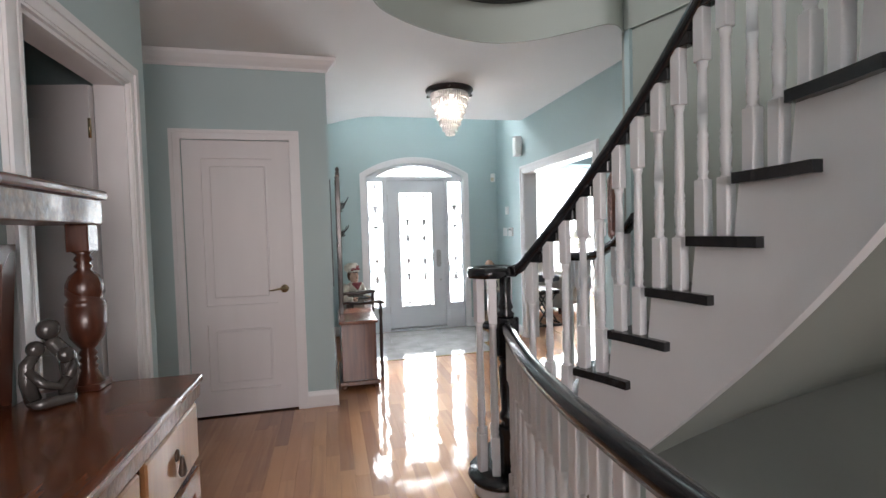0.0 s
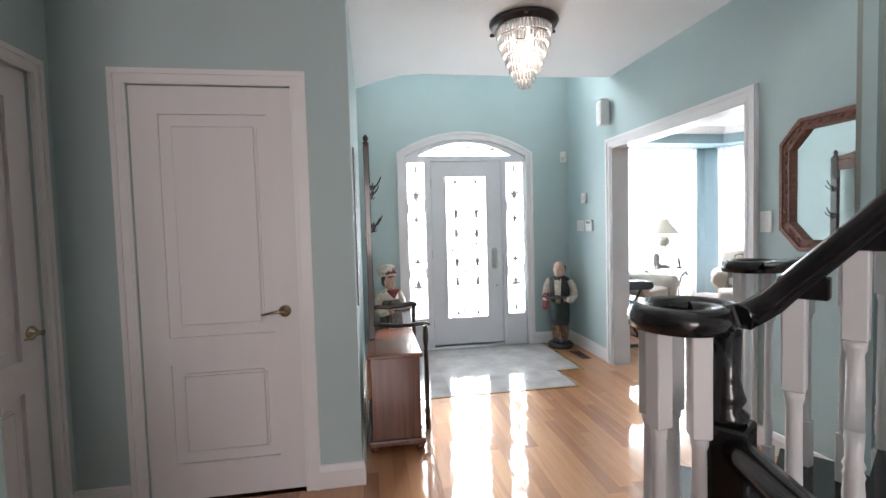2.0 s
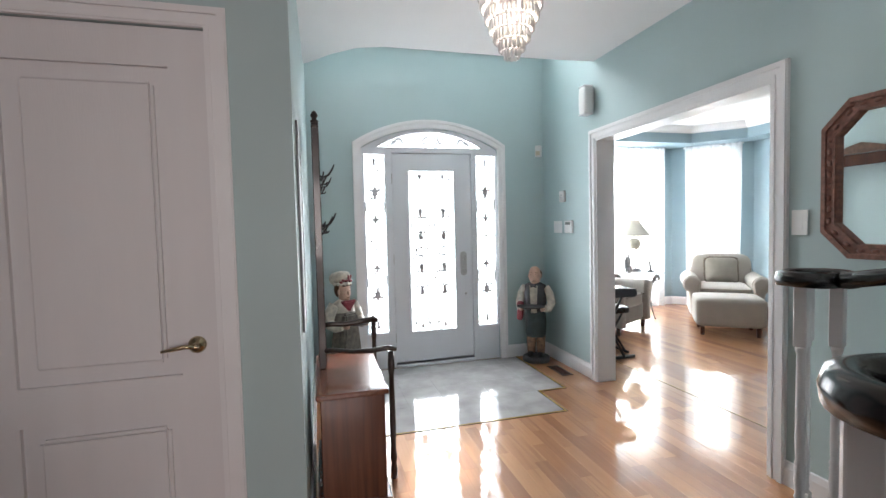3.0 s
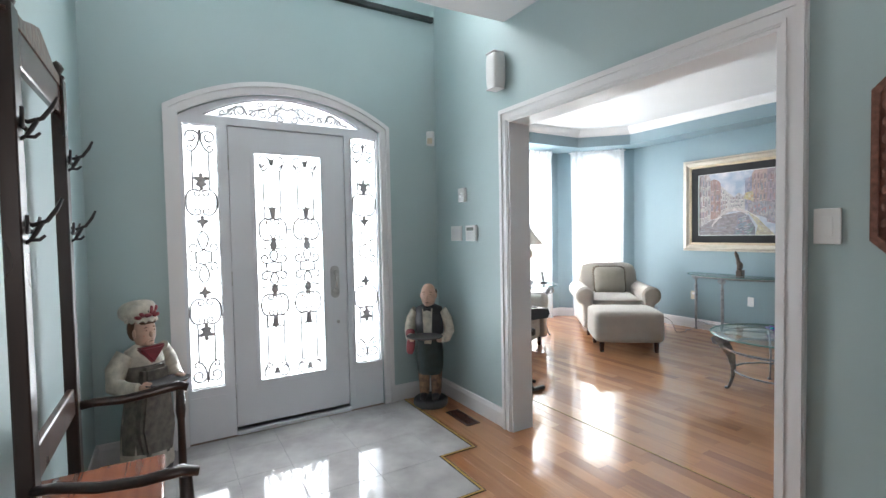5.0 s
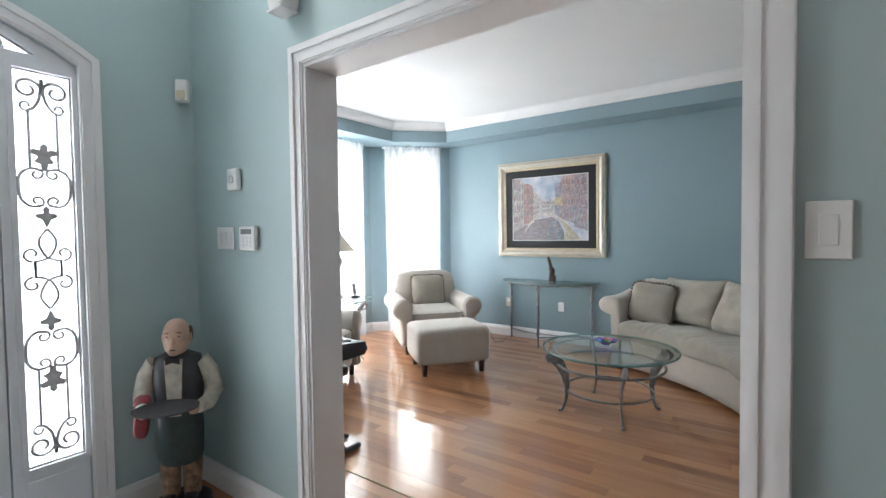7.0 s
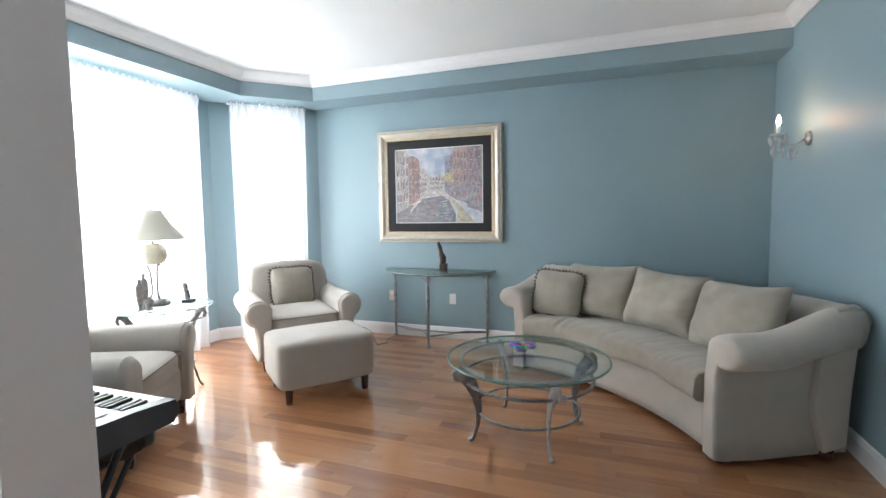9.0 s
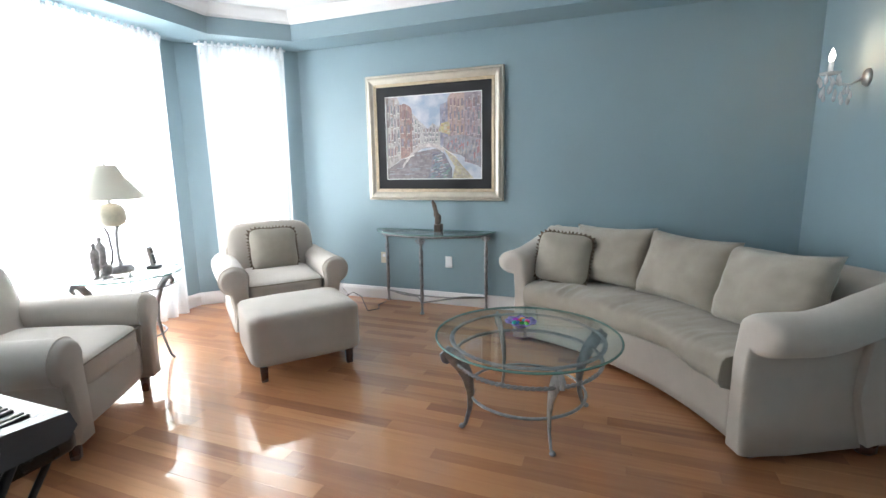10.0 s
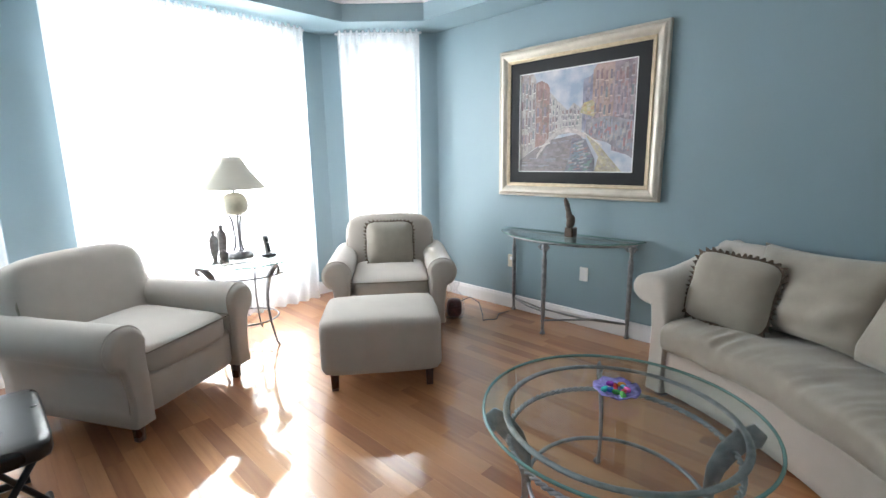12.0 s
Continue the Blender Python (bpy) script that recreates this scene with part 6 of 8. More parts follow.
def canvas_sky():
    m, nt, b = node_mat("painted_sky")
    b.inputs["Roughness"].default_value = 0.6
    co = nt.nodes.new("ShaderNodeTexCoord")
    nz = nt.nodes.new("ShaderNodeTexNoise")
    nz.inputs["Scale"].default_value, nz.inputs["Detail"].default_value = 7, 8
    nt.links.new(co.outputs["Object"], nz.inputs["Vector"])
    ramp = nt.nodes.new("ShaderNodeValToRGB")
    ramp.color_ramp.elements[0].position, ramp.color_ramp.elements[1].position = 0.35, 0.65
    ramp.color_ramp.elements[0].color, ramp.color_ramp.elements[1].color = (0.30, 0.36, 0.48, 1), (0.62, 0.60, 0.62, 1)
    nt.links.new(nz.outputs["Fac"], ramp.inputs[0])
    nt.links.new(ramp.outputs[0], b.inputs["Base Color"])
    return m


def dab_mat(name, tones, rough=0.6, src="island"):
    """Brush dabs: each takes its own tone from a set."""
    m, nt, b = node_mat(name)
    b.inputs["Roughness"].default_value = rough
    if src == "object":
        rnd_out = nt.nodes.new("ShaderNodeObjectInfo").outputs["Random"]
    else:
        rnd_out = nt.nodes.new("ShaderNodeNewGeometry").outputs["Random Per Island"]
    ramp = nt.nodes.new("ShaderNodeValToRGB")
    ramp.color_ramp.interpolation = "CONSTANT"
    for k, c in enumerate(tones):
        e = ramp.color_ramp.elements[k] if k < 2 else ramp.color_ramp.elements.new(k / len(tones))
        e.position, e.color = k / len(tones), (*c, 1)
    nt.links.new(rnd_out, ramp.inputs[0])
    co = nt.nodes.new("ShaderNodeTexCoord")
    nz = nt.nodes.new("ShaderNodeTexNoise")
    nz.inputs["Scale"].default_value, nz.inputs["Detail"].default_value = 45, 6
    nt.links.new(co.outputs["Object"], nz.inputs["Vector"])
    mr = nt.nodes.new("ShaderNodeMapRange")
    mr.inputs["To Min"].default_value, mr.inputs["To Max"].default_value = 0.55, 1.45
    nt.links.new(nz.outputs["Fac"], mr.inputs[0])
    mul = nt.nodes.new("ShaderNodeMixRGB")
    mul.blend_type = "MULTIPLY"
    mul.inputs[0].default_value = 1.0
    nt.links.new(ramp.outputs[0], mul.inputs[1])
    nt.links.new(mr.outputs[0], mul.inputs[2])
    nt.links.new(mul.outputs[0], b.inputs["Base Color"])
    return m


def quad(bm, pts, d, m):
    bm.faces.new([bm.verts.new(m @ Vector(((u_ - 0.5) * CWD, d, (v_ - 0.5) * CHT))) for u_, v_ in pts])


bm = B()
quad(bm, [(0, 0), (1, 0), (1, 1), (0, 1)], -0.008, PM)
cv_ = part("canvas", bm, canvas_sky(), pic, "painted hazy sky")
rp = random.Random(11)


def inside(p, poly):
    c = False
    for (x0, y0), (x1, y1) in zip(poly, poly[1:] + poly[:1]):
        if (y0 > p[1]) != (y1 > p[1]) and p[0] < (x1 - x0) * (p[1] - y0) / (y1 - y0) + x0:
            c = not c
    return c


LAYER = [-0.0084]


def painted_area(name, label, poly, base, dabs, n, wd, ht, lean=0.0):
    """One area of the painting: a ground tone, then brush strokes that stay within its outline."""
    LAYER[0] -= 0.0004
    d = LAYER[0]
    base, dabs = tuple(0.68 * c + 0.08 for c in base), [tuple(0.68 * c + 0.08 for c in t) for t in dabs]
    bm = B()
    quad(bm, poly, d, PM)
    ground = part(name, bm, mat(name, base, 0.6, var=0.28, scale=16), cv_, label)
    bm = B()
    us, vs = [p[0] for p in poly], [p[1] for p in poly]
    done = 0
    for _ in range(n * 6):
        x, y = rp.uniform(min(us), max(us)), rp.uniform(min(vs), max(vs))
        w_, h_ = rp.uniform(*wd) / 2, rp.uniform(*ht) / 2
        sh = lean * w_ + rp.uniform(-0.15, 0.15) * h_
        pts = [(x - w_, y - h_ - sh), (x + w_ * rp.uniform(0.7, 1), y - h_ + sh), (x + w_, y + h_ + sh), (x - w_ * rp.uniform(0.7, 1), y + h_ - sh)]
        if done < n and all(inside(p, poly) and 0.002 < p[0] < 0.998 and 0.002 < p[1] < 0.998 for p in pts):
            quad(bm, pts, d - 0.0001 - 0.0002 * rp.random(), PM)
            done += 1
    tagged(part("brushwork", bm, dab_mat(name + "_strokes", [tuple(0.65 * a + 0.35 * b for a, b in zip(c, base)) for c in dabs]), ground), kind="stuff")


PALE, DARKW, BRICKY = (0.56, 0.52, 0.50), (0.16, 0.13, 0.16), (0.34, 0.17, 0.15)
painted_area("painted_far_house", "painted pale far houses", [(0.34, 0.36), (0.61, 0.40), (0.61, 0.70), (0.56, 0.62), (0.50, 0.67), (0.45, 0.60), (0.40, 0.66), (0.36, 0.70)], (0.46, 0.42, 0.42), [PALE, DARKW, (0.4, 0.34, 0.36), (0.3, 0.27, 0.32), (0.6, 0.57, 0.55)], 90, (0.008, 0.022), (0.02, 0.05))
painted_area("painted_white_house", "painted white house front", [(0.25, 0.26), (0.37, 0.36), (0.37, 0.68), (0.33, 0.74), (0.25, 0.84)], (0.52, 0.47, 0.46), [PALE, DARKW, BRICKY, (0.28, 0.24, 0.27), (0.62, 0.58, 0.56)], 70, (0.008, 0.02), (0.03, 0.08), -0.3)
painted_area("painted_red_house", "painted red brick house front", [(0.14, 0.24), (0.28, 0.30), (0.28, 0.84), (0.26, 0.88), (0.20, 0.92), (0.14, 0.90)], BRICKY, [(0.22, 0.10, 0.10), (0.42, 0.24, 0.20), (0.5, 0.42, 0.38), (0.15, 0.15, 0.14), (0.36, 0.2, 0.19)], 80, (0.01, 0.03), (0.04, 0.12), -0.3)
painted_area("painted_near_house", "painted pale arcaded house front", [(0.0, 0.12), (0.15, 0.24), (0.15, 0.93), (0.12, 1.0), (0.0, 1.0)], (0.47, 0.41, 0.40), [(0.62, 0.58, 0.56), (0.2, 0.15, 0.17), (0.35, 0.2, 0.18), (0.55, 0.5, 0.46), (0.3, 0.26, 0.28)], 110, (0.008, 0.026), (0.04, 0.13), -0.4)
painted_area("painted_blue_tower", "painted blue shaded house", [(0.58, 0.40), (0.67, 0.38), (0.67, 0.93), (0.64, 0.90), (0.58, 0.88)], (0.25, 0.25, 0.36), [(0.2, 0.2, 0.33), (0.35, 0.32, 0.42), (0.42, 0.33, 0.36), (0.14, 0.13, 0.2)], 45, (0.01, 0.03), (0.03, 0.08), 0.3)
painted_area("painted_orange_house", "painted orange pink house front", [(0.66, 0.32), (0.84, 0.26), (0.84, 1.0), (0.69, 1.0), (0.66, 0.95)], (0.44, 0.28, 0.25), [(0.5, 0.34, 0.29), (0.4, 0.23, 0.22), (0.16, 0.13, 0.18), (0.46, 0.36, 0.36), (0.35, 0.25, 0.32)], 90, (0.01, 0.028), (0.04, 0.13), 0.3)
painted_area("painted_mauve_house", "painted mauve house front", [(0.83, 0.2), (1.0, 0.14), (1.0, 1.0), (0.83, 1.0)], (0.33, 0.24, 0.29), [(0.4, 0.3, 0.34), (0.26, 0.2, 0.27), (0.5, 0.42, 0.42), (0.14, 0.12, 0.17), (0.42, 0.2, 0.2)], 90, (0.012, 0.03), (0.05, 0.14), 0.4)
painted_area("painted_shop_front", "painted shaded shop fronts", [(0.60, 0.36), (0.80, 0.27), (1.0, 0.12), (1.0, 0.46), (0.8, 0.52), (0.62, 0.50)], (0.31, 0.28, 0.33), [(0.46, 0.12, 0.13), (0.42, 0.38, 0.42), (0.18, 0.17, 0.24), (0.25, 0.3, 0.4), (0.5, 0.44, 0.42)], 120, (0.01, 0.03), (0.03, 0.09), 0.3)
painted_area("painted_awning", "painted yellow awnings and flowers", [(0.56, 0.57), (0.68, 0.52), (0.70, 0.62), (0.66, 0.68), (0.59, 0.66)], (0.5, 0.40, 0.22), [(0.62, 0.5, 0.15), (0.55, 0.25, 0.1), (0.6, 0.5, 0.4), (0.4, 0.4, 0.2)], 40, (0.016, 0.04), (0.01, 0.03), 0.2)
painted_area("painted_water", "painted dark canal water", [(0.0, 0.0), (0.68, 0.0), (0.66, 0.2), (0.56, 0.37), (0.3, 0.32), (0.16, 0.24), (0.0, 0.12)], (0.22, 0.18, 0.20), [(0.29, 0.25, 0.28), (0.17, 0.13, 0.16), (0.3, 0.33, 0.38), (0.26, 0.2, 0.2)], 130, (0.03, 0.10), (0.008, 0.022))
painted_area("painted_quay", "painted sunlit quay", [(0.62, 0.35), (0.70, 0.30), (0.80, 0.16), (0.92, 0.0), (0.70, 0.0), (0.73, 0.14)], (0.52, 0.45, 0.31), [(0.6, 0.54, 0.36), (0.42, 0.36, 0.3), (0.55, 0.46, 0.25), (0.36, 0.3, 0.32)], 60, (0.02, 0.05), (0.01, 0.03), -0.3)
painted_area("painted_boat", "painted moored boats", [(0.44, 0.0), (0.70, 0.0), (0.70, 0.12), (0.62, 0.31), (0.50, 0.33), (0.48, 0.14)], (0.17, 0.16, 0.22), [(0.08, 0.1, 0.18), (0.56, 0.56, 0.58), (0.16, 0.26, 0.34), (0.09, 0.09, 0.11), (0.12, 0.28, 0.22), (0.4, 0.2, 0.2)], 110, (0.02, 0.07), (0.008, 0.024), 0.2)


def painted_windows(x0, b0, t0, x1, b1, t1, cols, rows, glow):
    """Rows of dark windows, each with a pale sill, on a painted front between two uprights."""
    d = LAYER[0] - 0.0006
    panes, sills = B(), B()
    for i in range(cols):
        for j in range(rows):
            f, g = (i + 0.5) / cols + rp.uniform(-0.05, 0.05), (j + 0.5) / rows + rp.uniform(-0.03, 0.03)
            x = x0 + (x1 - x0) * f
            lo, hi = b0 + (b1 - b0) * f, t0 + (t1 - t0) * f
            y, w_, h_ = lo + (hi - lo) * g, (x1 - x0) / cols * 0.2, (hi - lo) / rows * rp.uniform(0.24, 0.32)
            quad(panes, [(x - w_, y - h_), (x + w_, y - h_), (x + w_, y + h_), (x - w_, y + h_)], d, PM)
            quad(sills, [(x - w_ * 1.5, y - h_ - 0.010), (x + w_ * 1.5, y - h_ - 0.010), (x + w_ * 1.4, y - h_), (x - w_ * 1.4, y - h_)], d - 0.0001, PM)
    tagged(part("painted_window", panes, dab_mat("window_strokes", [(0.20, 0.18, 0.21), (0.24, 0.21, 0.25), (0.20, 0.22, 0.24), (0.26, 0.18, 0.19)]), cv_, "painted dark windows"), kind="stuff")
    tagged(part("painted_window_sill", sills, mat("painted_sill", glow, 0.6, var=0.2, scale=40), cv_, "painted pale sills"), kind="stuff")


painted_windows(0.0, 0.22, 0.98, 0.15, 0.32, 0.92, 4, 4, (0.62, 0.58, 0.55))
painted_windows(0.15, 0.34, 0.88, 0.27, 0.38, 0.84, 2, 3, (0.5, 0.42, 0.38))
painted_windows(0.28, 0.36, 0.78, 0.37, 0.42, 0.66, 3, 4, (0.62, 0.58, 0.56))
painted_windows(0.40, 0.44, 0.62, 0.56, 0.44, 0.60, 5, 3, (0.58, 0.54, 0.52))
painted_windows(0.67, 0.52, 0.96, 0.83, 0.50, 0.98, 4, 3, (0.55, 0.42, 0.36))
painted_windows(0.85, 0.50, 0.97, 0.99, 0.48, 0.98, 3, 3, (0.46, 0.4, 0.42))
LAYER[0] -= 0.0014
bm = B()
arch_top = smooth_path([(0.17, 0.17), (0.24, 0.28), (0.33, 0.385), (0.43, 0.43), (0.53, 0.415), (0.62, 0.36)])
for (x0, y0), (x1, y1) in zip(arch_top, arch_top[1:]):
    quad(bm, [(x0, y0 - 0.045), (x1, y1 - 0.045), (x1, y1), (x0, y0)], LAYER[0], PM)
part("painted_bridge", bm, mat("painted_bridge", (0.50, 0.44, 0.44), 0.6, var=0.3, scale=30), cv_, "painted pale arched bridge")
bm = B()
for (x0, y0), (x1, y1) in (((0.60, 0.385), (0.76, 0.25)), ((0.19, 0.255), (0.30, 0.30))):
    quad(bm, [(x0, y0 - 0.012), (x1, y1 - 0.016), (x1, y1), (x0, y0)], LAYER[0] - 0.0003, PM)
part("painted_parapet", bm, mat("painted_parapet", (0.62, 0.58, 0.55), 0.6, var=0.2, scale=30), cv_, "painted white parapets")

sco = thing("wall_sconce", "crystal wall sconce with a lit candle bulb", "wall lamp", pose(5.9, 3.052, 1.85))
bm = B()
lathe(bm, [(0.0, 0.0), (0.05, 0.0), (0.05, 0.008), (0.04, 0.02), (0.015, 0.03), (0.0, 0.032)], 20, m=Matrix.Rotation(radians(-90), 4, "X"))
tube(bm, [(0, 0.02, 0), (0, 0.08, -0.035), (0, 0.14, -0.03), (0, 0.18, 0.0), (0, 0.185, 0.03)], 0.007, 8)
part("bracket", bm, M_NICKEL, sco, "chrome bracket")
bm = B()
lathe(bm, [(0.0, 0.02), (0.05, 0.03), (0.055, 0.04), (0.02, 0.045), (0.0, 0.045)], 18, (0, 0.185, 0))
part("bobeche", bm, M_CRYSTAL, sco, "clear crystal dish")
bm = B()
lathe(bm, [(0.0, 0.045), (0.013, 0.045), (0.013, 0.10), (0.0, 0.10)], 12, (0, 0.185, 0))
part("candle_sleeve", bm, M_PLASTIC, sco)
bm = B()
lathe(bm, [(0.0, 0.10), (0.008, 0.102), (0.017, 0.125), (0.012, 0.15), (0.003, 0.175), (0.0, 0.178)], 12, (0, 0.185, 0))
part("bulb", bm, M_GLOW, sco, "glowing candle bulb").visible_shadow = False
drop = B()
lathe(drop, [(0.0, 0.0), (0.004, -0.004), (0.011, -0.03), (0.007, -0.045), (0.0, -0.052)], 6)
dr = part("crystal_drop", drop, M_CRYSTAL, sco, "", pose(0.05, 0.185, 0.028))
for k in range(1, 10):
    a = 2 * math.pi * k / 10
    rep(dr, pose(0.05 * math.cos(a), 0.185 + 0.05 * math.sin(a), 0.028 - 0.02 * (k % 2)))
for k in range(7):
    a = 2 * math.pi * (k + 0.5) / 7
    rep(dr, pose(0.034 * math.cos(a), 0.185 + 0.034 * math.sin(a), -0.03 - 0.025 * (k % 3)))
for k in range(6):
    a = 2 * math.pi * k / 6
    rep(dr, pose(0.022 * math.cos(a), 0.10 + 0.022 * math.sin(a), -0.04 - 0.03 * (k % 3)))


def wall_plate(name, label, m, w, h, material, category, parts):
    t = thing(name, label, category, m)
    bm = B()
    box(bm, -w / 2, w / 2, -0.007, -0.0005, -h / 2, h / 2, 0.003, 2)
    part("cover_plate", bm, material, t)
    for nm, x0, x1, z0, z1, d, ma, lb in parts:
        bm = B()
        box(bm, x0, x1, -d, -0.006, z0, z1, 0.0015)
        part(nm, bm, ma, t, lb)
    return t


def facing(x, y, z, deg):
    return pose(x, y, z, 0, 0, deg)


SOCK = [("socket", -0.017, 0.017, 0.008, 0.038, 0.009, M_TRIM, ""), ("socket", -0.017, 0.017, -0.038, -0.008, 0.009, M_TRIM, "")]
wall_plate("wall_outlet", "white electrical outlet on the blue wall", facing(6.668, 5.94, 0.44, -90), 0.072, 0.116, M_PLASTIC, "outlet", SOCK)
wall_plate("wall_outlet", "cream electrical outlet on the blue wall", facing(6.668, 6.665, 0.45, -90), 0.072, 0.116, M_CREAM, "outlet", SOCK[:1])
wall_plate("light_switch", "white rocker dimmer switch on the hall wall", facing(2.488, 3.687, 1.366, -90), 0.08, 0.125, M_PLASTIC, "light switch", [("rocker", -0.017, 0.017, -0.034, 0.034, 0.0085, M_PLASTIC, "")])

# ---- hall: alarm and heating controls on the walls ----
al = thing("motion_detector", "small white alarm sensor in the wall corner", "sensor", facing(2.44, 6.40, 2.155, -45))
bm = B()
box(bm, -0.032, 0.032, -0.05, -0.004, -0.06, 0.06, 0.01, 2)
part("housing", bm, M_PLASTIC, al)
bm = B()
box(bm, -0.022, 0.022, -0.053, -0.049, -0.045, 0.0, 0.002)
part("lens", bm, M_CREAM, al, "milky sensor lens")
chm = thing("door_chime", "white rounded door chime box high on the wall", "door chime", facing(2.488, 5.50, 2.445, -90))
bm = B()
soft(bm, 0.115, 0.10, 0.25, 5, 6, Matrix.Translation((0, -0.05, 0)))
part("cover", bm, M_PLASTIC, chm)
for k in range(2):
    bm = B()
    box(bm, -0.05, 0.05, -0.1, -0.01, -0.122 + k * 0.236, -0.114 + k * 0.236, 0.003)
    part("end_cap", bm, M_TRIM, chm)
thm = thing("thermostat", "small white thermostat on the hall wall", "thermostat", facing(2.488, 5.99, 1.655, -90))
bm = B()
box(bm, -0.045, 0.045, -0.028, -0.0005, -0.055, 0.055, 0.008, 2)
part("housing", bm, M_PLASTIC, thm)
bm = B()
lathe(bm, [(0.0, 0.0), (0.02, 0.0), (0.018, 0.008), (0.0, 0.01)], 18, m=Matrix.Translation((0, -0.027, 0.0)) @ Matrix.Rotation(radians(90), 4, "X"))
part("dial", bm, M_TRIM, thm)
kp = thing("alarm_keypad", "white alarm keypad with a small grey display", "keypad", facing(2.488, 5.875, 1.36, -90))
bm = B()
box(bm, -0.065, 0.065, -0.026, -0.0005, -0.06, 0.06, 0.006, 2)
part("housing", bm, M_PLASTIC, kp)
bm = B()
box(bm, -0.045, 0.045, -0.028, -0.025, 0.02, 0.045, 0.001)
part("display", bm, mat("grey_lcd", (0.16, 0.18, 0.17), 0.3), kp, "grey display")
kb_ = None
bm = B()
box(bm, -0.01, 0.01, -0.029, -0.025, -0.006, 0.006, 0.001)
kb_ = part("button", bm, M_TRIM, kp, "", pose(-0.03, 0, 0.0))
for i in range(3):
    for j in range(3):
        if i or j:
            rep(kb_, pose(-0.03 + 0.03 * i, 0, -0.018 * j))
wall_plate("switch_plate", "white triple switch plate beside the alarm keypad", facing(2.488, 6.10, 1.36, -90), 0.16, 0.118, M_PLASTIC, "light switch", [("rocker", x - 0.016, x + 0.016, -0.033, 0.033, 0.010, M_TRIM, "") for x in (-0.046, 0.0, 0.046)])
vent = thing("floor_vent", "dark wooden floor vent grille by the wall", "floor vent", pose(2.33, 5.82, 0.0))
bm = B()
plate(bm, rect(-0.055, 0.055, -0.15, 0.15), [rect(-0.04, 0.04, -0.135, 0.135)], 0.0006, 0.005, FLAT)
part("frame", bm, M_DARKWOOD, vent)
sl = B()
box(sl, -0.04, 0.04, -0.004, 0.004, 0.0006, 0.0045)
s0 = part("slat", sl, M_DARKWOOD, vent, "", pose(0, -0.126, 0))
for k in range(1, 15):
    rep(s0, pose(0, -0.126 + 0.018 * k, 0))

# ---- hall: octagonal mirror ----
mir = thing("wall_mirror", "octagonal mirror in a carved reddish wooden frame", "mirror")
MM = wall_m((2.488, 3.255), (2.488, 2.0)) @ Matrix.Translation((0, 0, 1.557))


def octagon(w, h, c):
    return [(-w + c, -h), (w - c, -h), (w, -h + c), (w, h - c), (w - c, h), (-w + c, h), (-w, h - c), (-w, -h + c)]


bm = B()
plate(bm, octagon(0.31, 0.355, 0.115), [octagon(0.245, 0.29, 0.095)], -0.035, -0.001, MM)
plate(bm, octagon(0.305, 0.35, 0.113), [octagon(0.287, 0.332, 0.107)], -0.045, -0.035, MM)
plate(bm, octagon(0.258, 0.303, 0.099), [octagon(0.247, 0.292, 0.095)], -0.041, -0.035, MM)
M_MIRFRAME = mat("carved_reddish_wood", (0.20, 0.085, 0.06), 0.45, var=0.35, scale=50, bump=0.7, bump_scale=60)
part("frame", bm, M_MIRFRAME, mir)
bead = B()
soft(bead, 0.03, 0.014, 0.018, 2.5, 2)
b0 = part("carved_bead", bead, M_MIRFRAME, mir, "", MM @ pose(-0.19, -0.038, 0.318))
ring_ = octagon(0.272, 0.317, 0.104)
for i in range(8):
    a, b = Vector(ring_[i]), Vector(ring_[(i + 1) % 8])
    n_ = max(2, int((b - a).length / 0.05))
    for k in range(n_):
        p = a + (b - a) * (k + 0.5) / n_
        rep(b0, MM @ pose(p.x, -0.038, p.y, 0, -math.degrees(math.atan2(b.y - a.y, b.x - a.x)), 0))
bm = B()
plate(bm, octagon(0.247, 0.292, 0.096), [], -0.014, -0.008, MM)
part("mirror_glass", bm, M_MIRROR, mir, "silvered mirror glass")

# ---- hall: chandelier ----
chd = thing("ceiling_lamp", "lit tiered crystal ceiling light on a dark round plate", "ceiling light", pose(1.265, 4.39, H) @ Matrix.Diagonal((0.98, 0.98, 1.06, 1)))
M_DARKMETAL = mat("dark_bronze_plate", (0.045, 0.038, 0.04), 0.35, 0.6, var=0.2, scale=20)
bm = B()
lathe(bm, [(0.0, -0.001), (0.235, -0.001), (0.24, -0.01), (0.23, -0.025), (0.22, -0.04), (0.0, -0.04)], 40)
part("ceiling_plate", bm, M_DARKMETAL, chd, "dark bronze ceiling plate")
for a in (15, 135, 255):
    bm = B()
    soft(bm, 0.05, 0.025, 0.025, 3, 3, pose(0.245 * math.cos(radians(a)), 0.245 * math.sin(radians(a)), -0.025, 0, 0, a))
    part("finial", bm, M_DARKMETAL, chd)
cr = B()
lathe(cr, [(0.0, 0.0), (0.008, -0.002), (0.0105, -0.02), (0.0105, -0.046), (0.006, -0.052), (0.0, -0.055)], 6)
cr_me = bpy.data.meshes.new("crystal_drop")
cr.to_mesh(cr_me)
cr.free()
cr_me.materials.append(M_CRYSTAL)
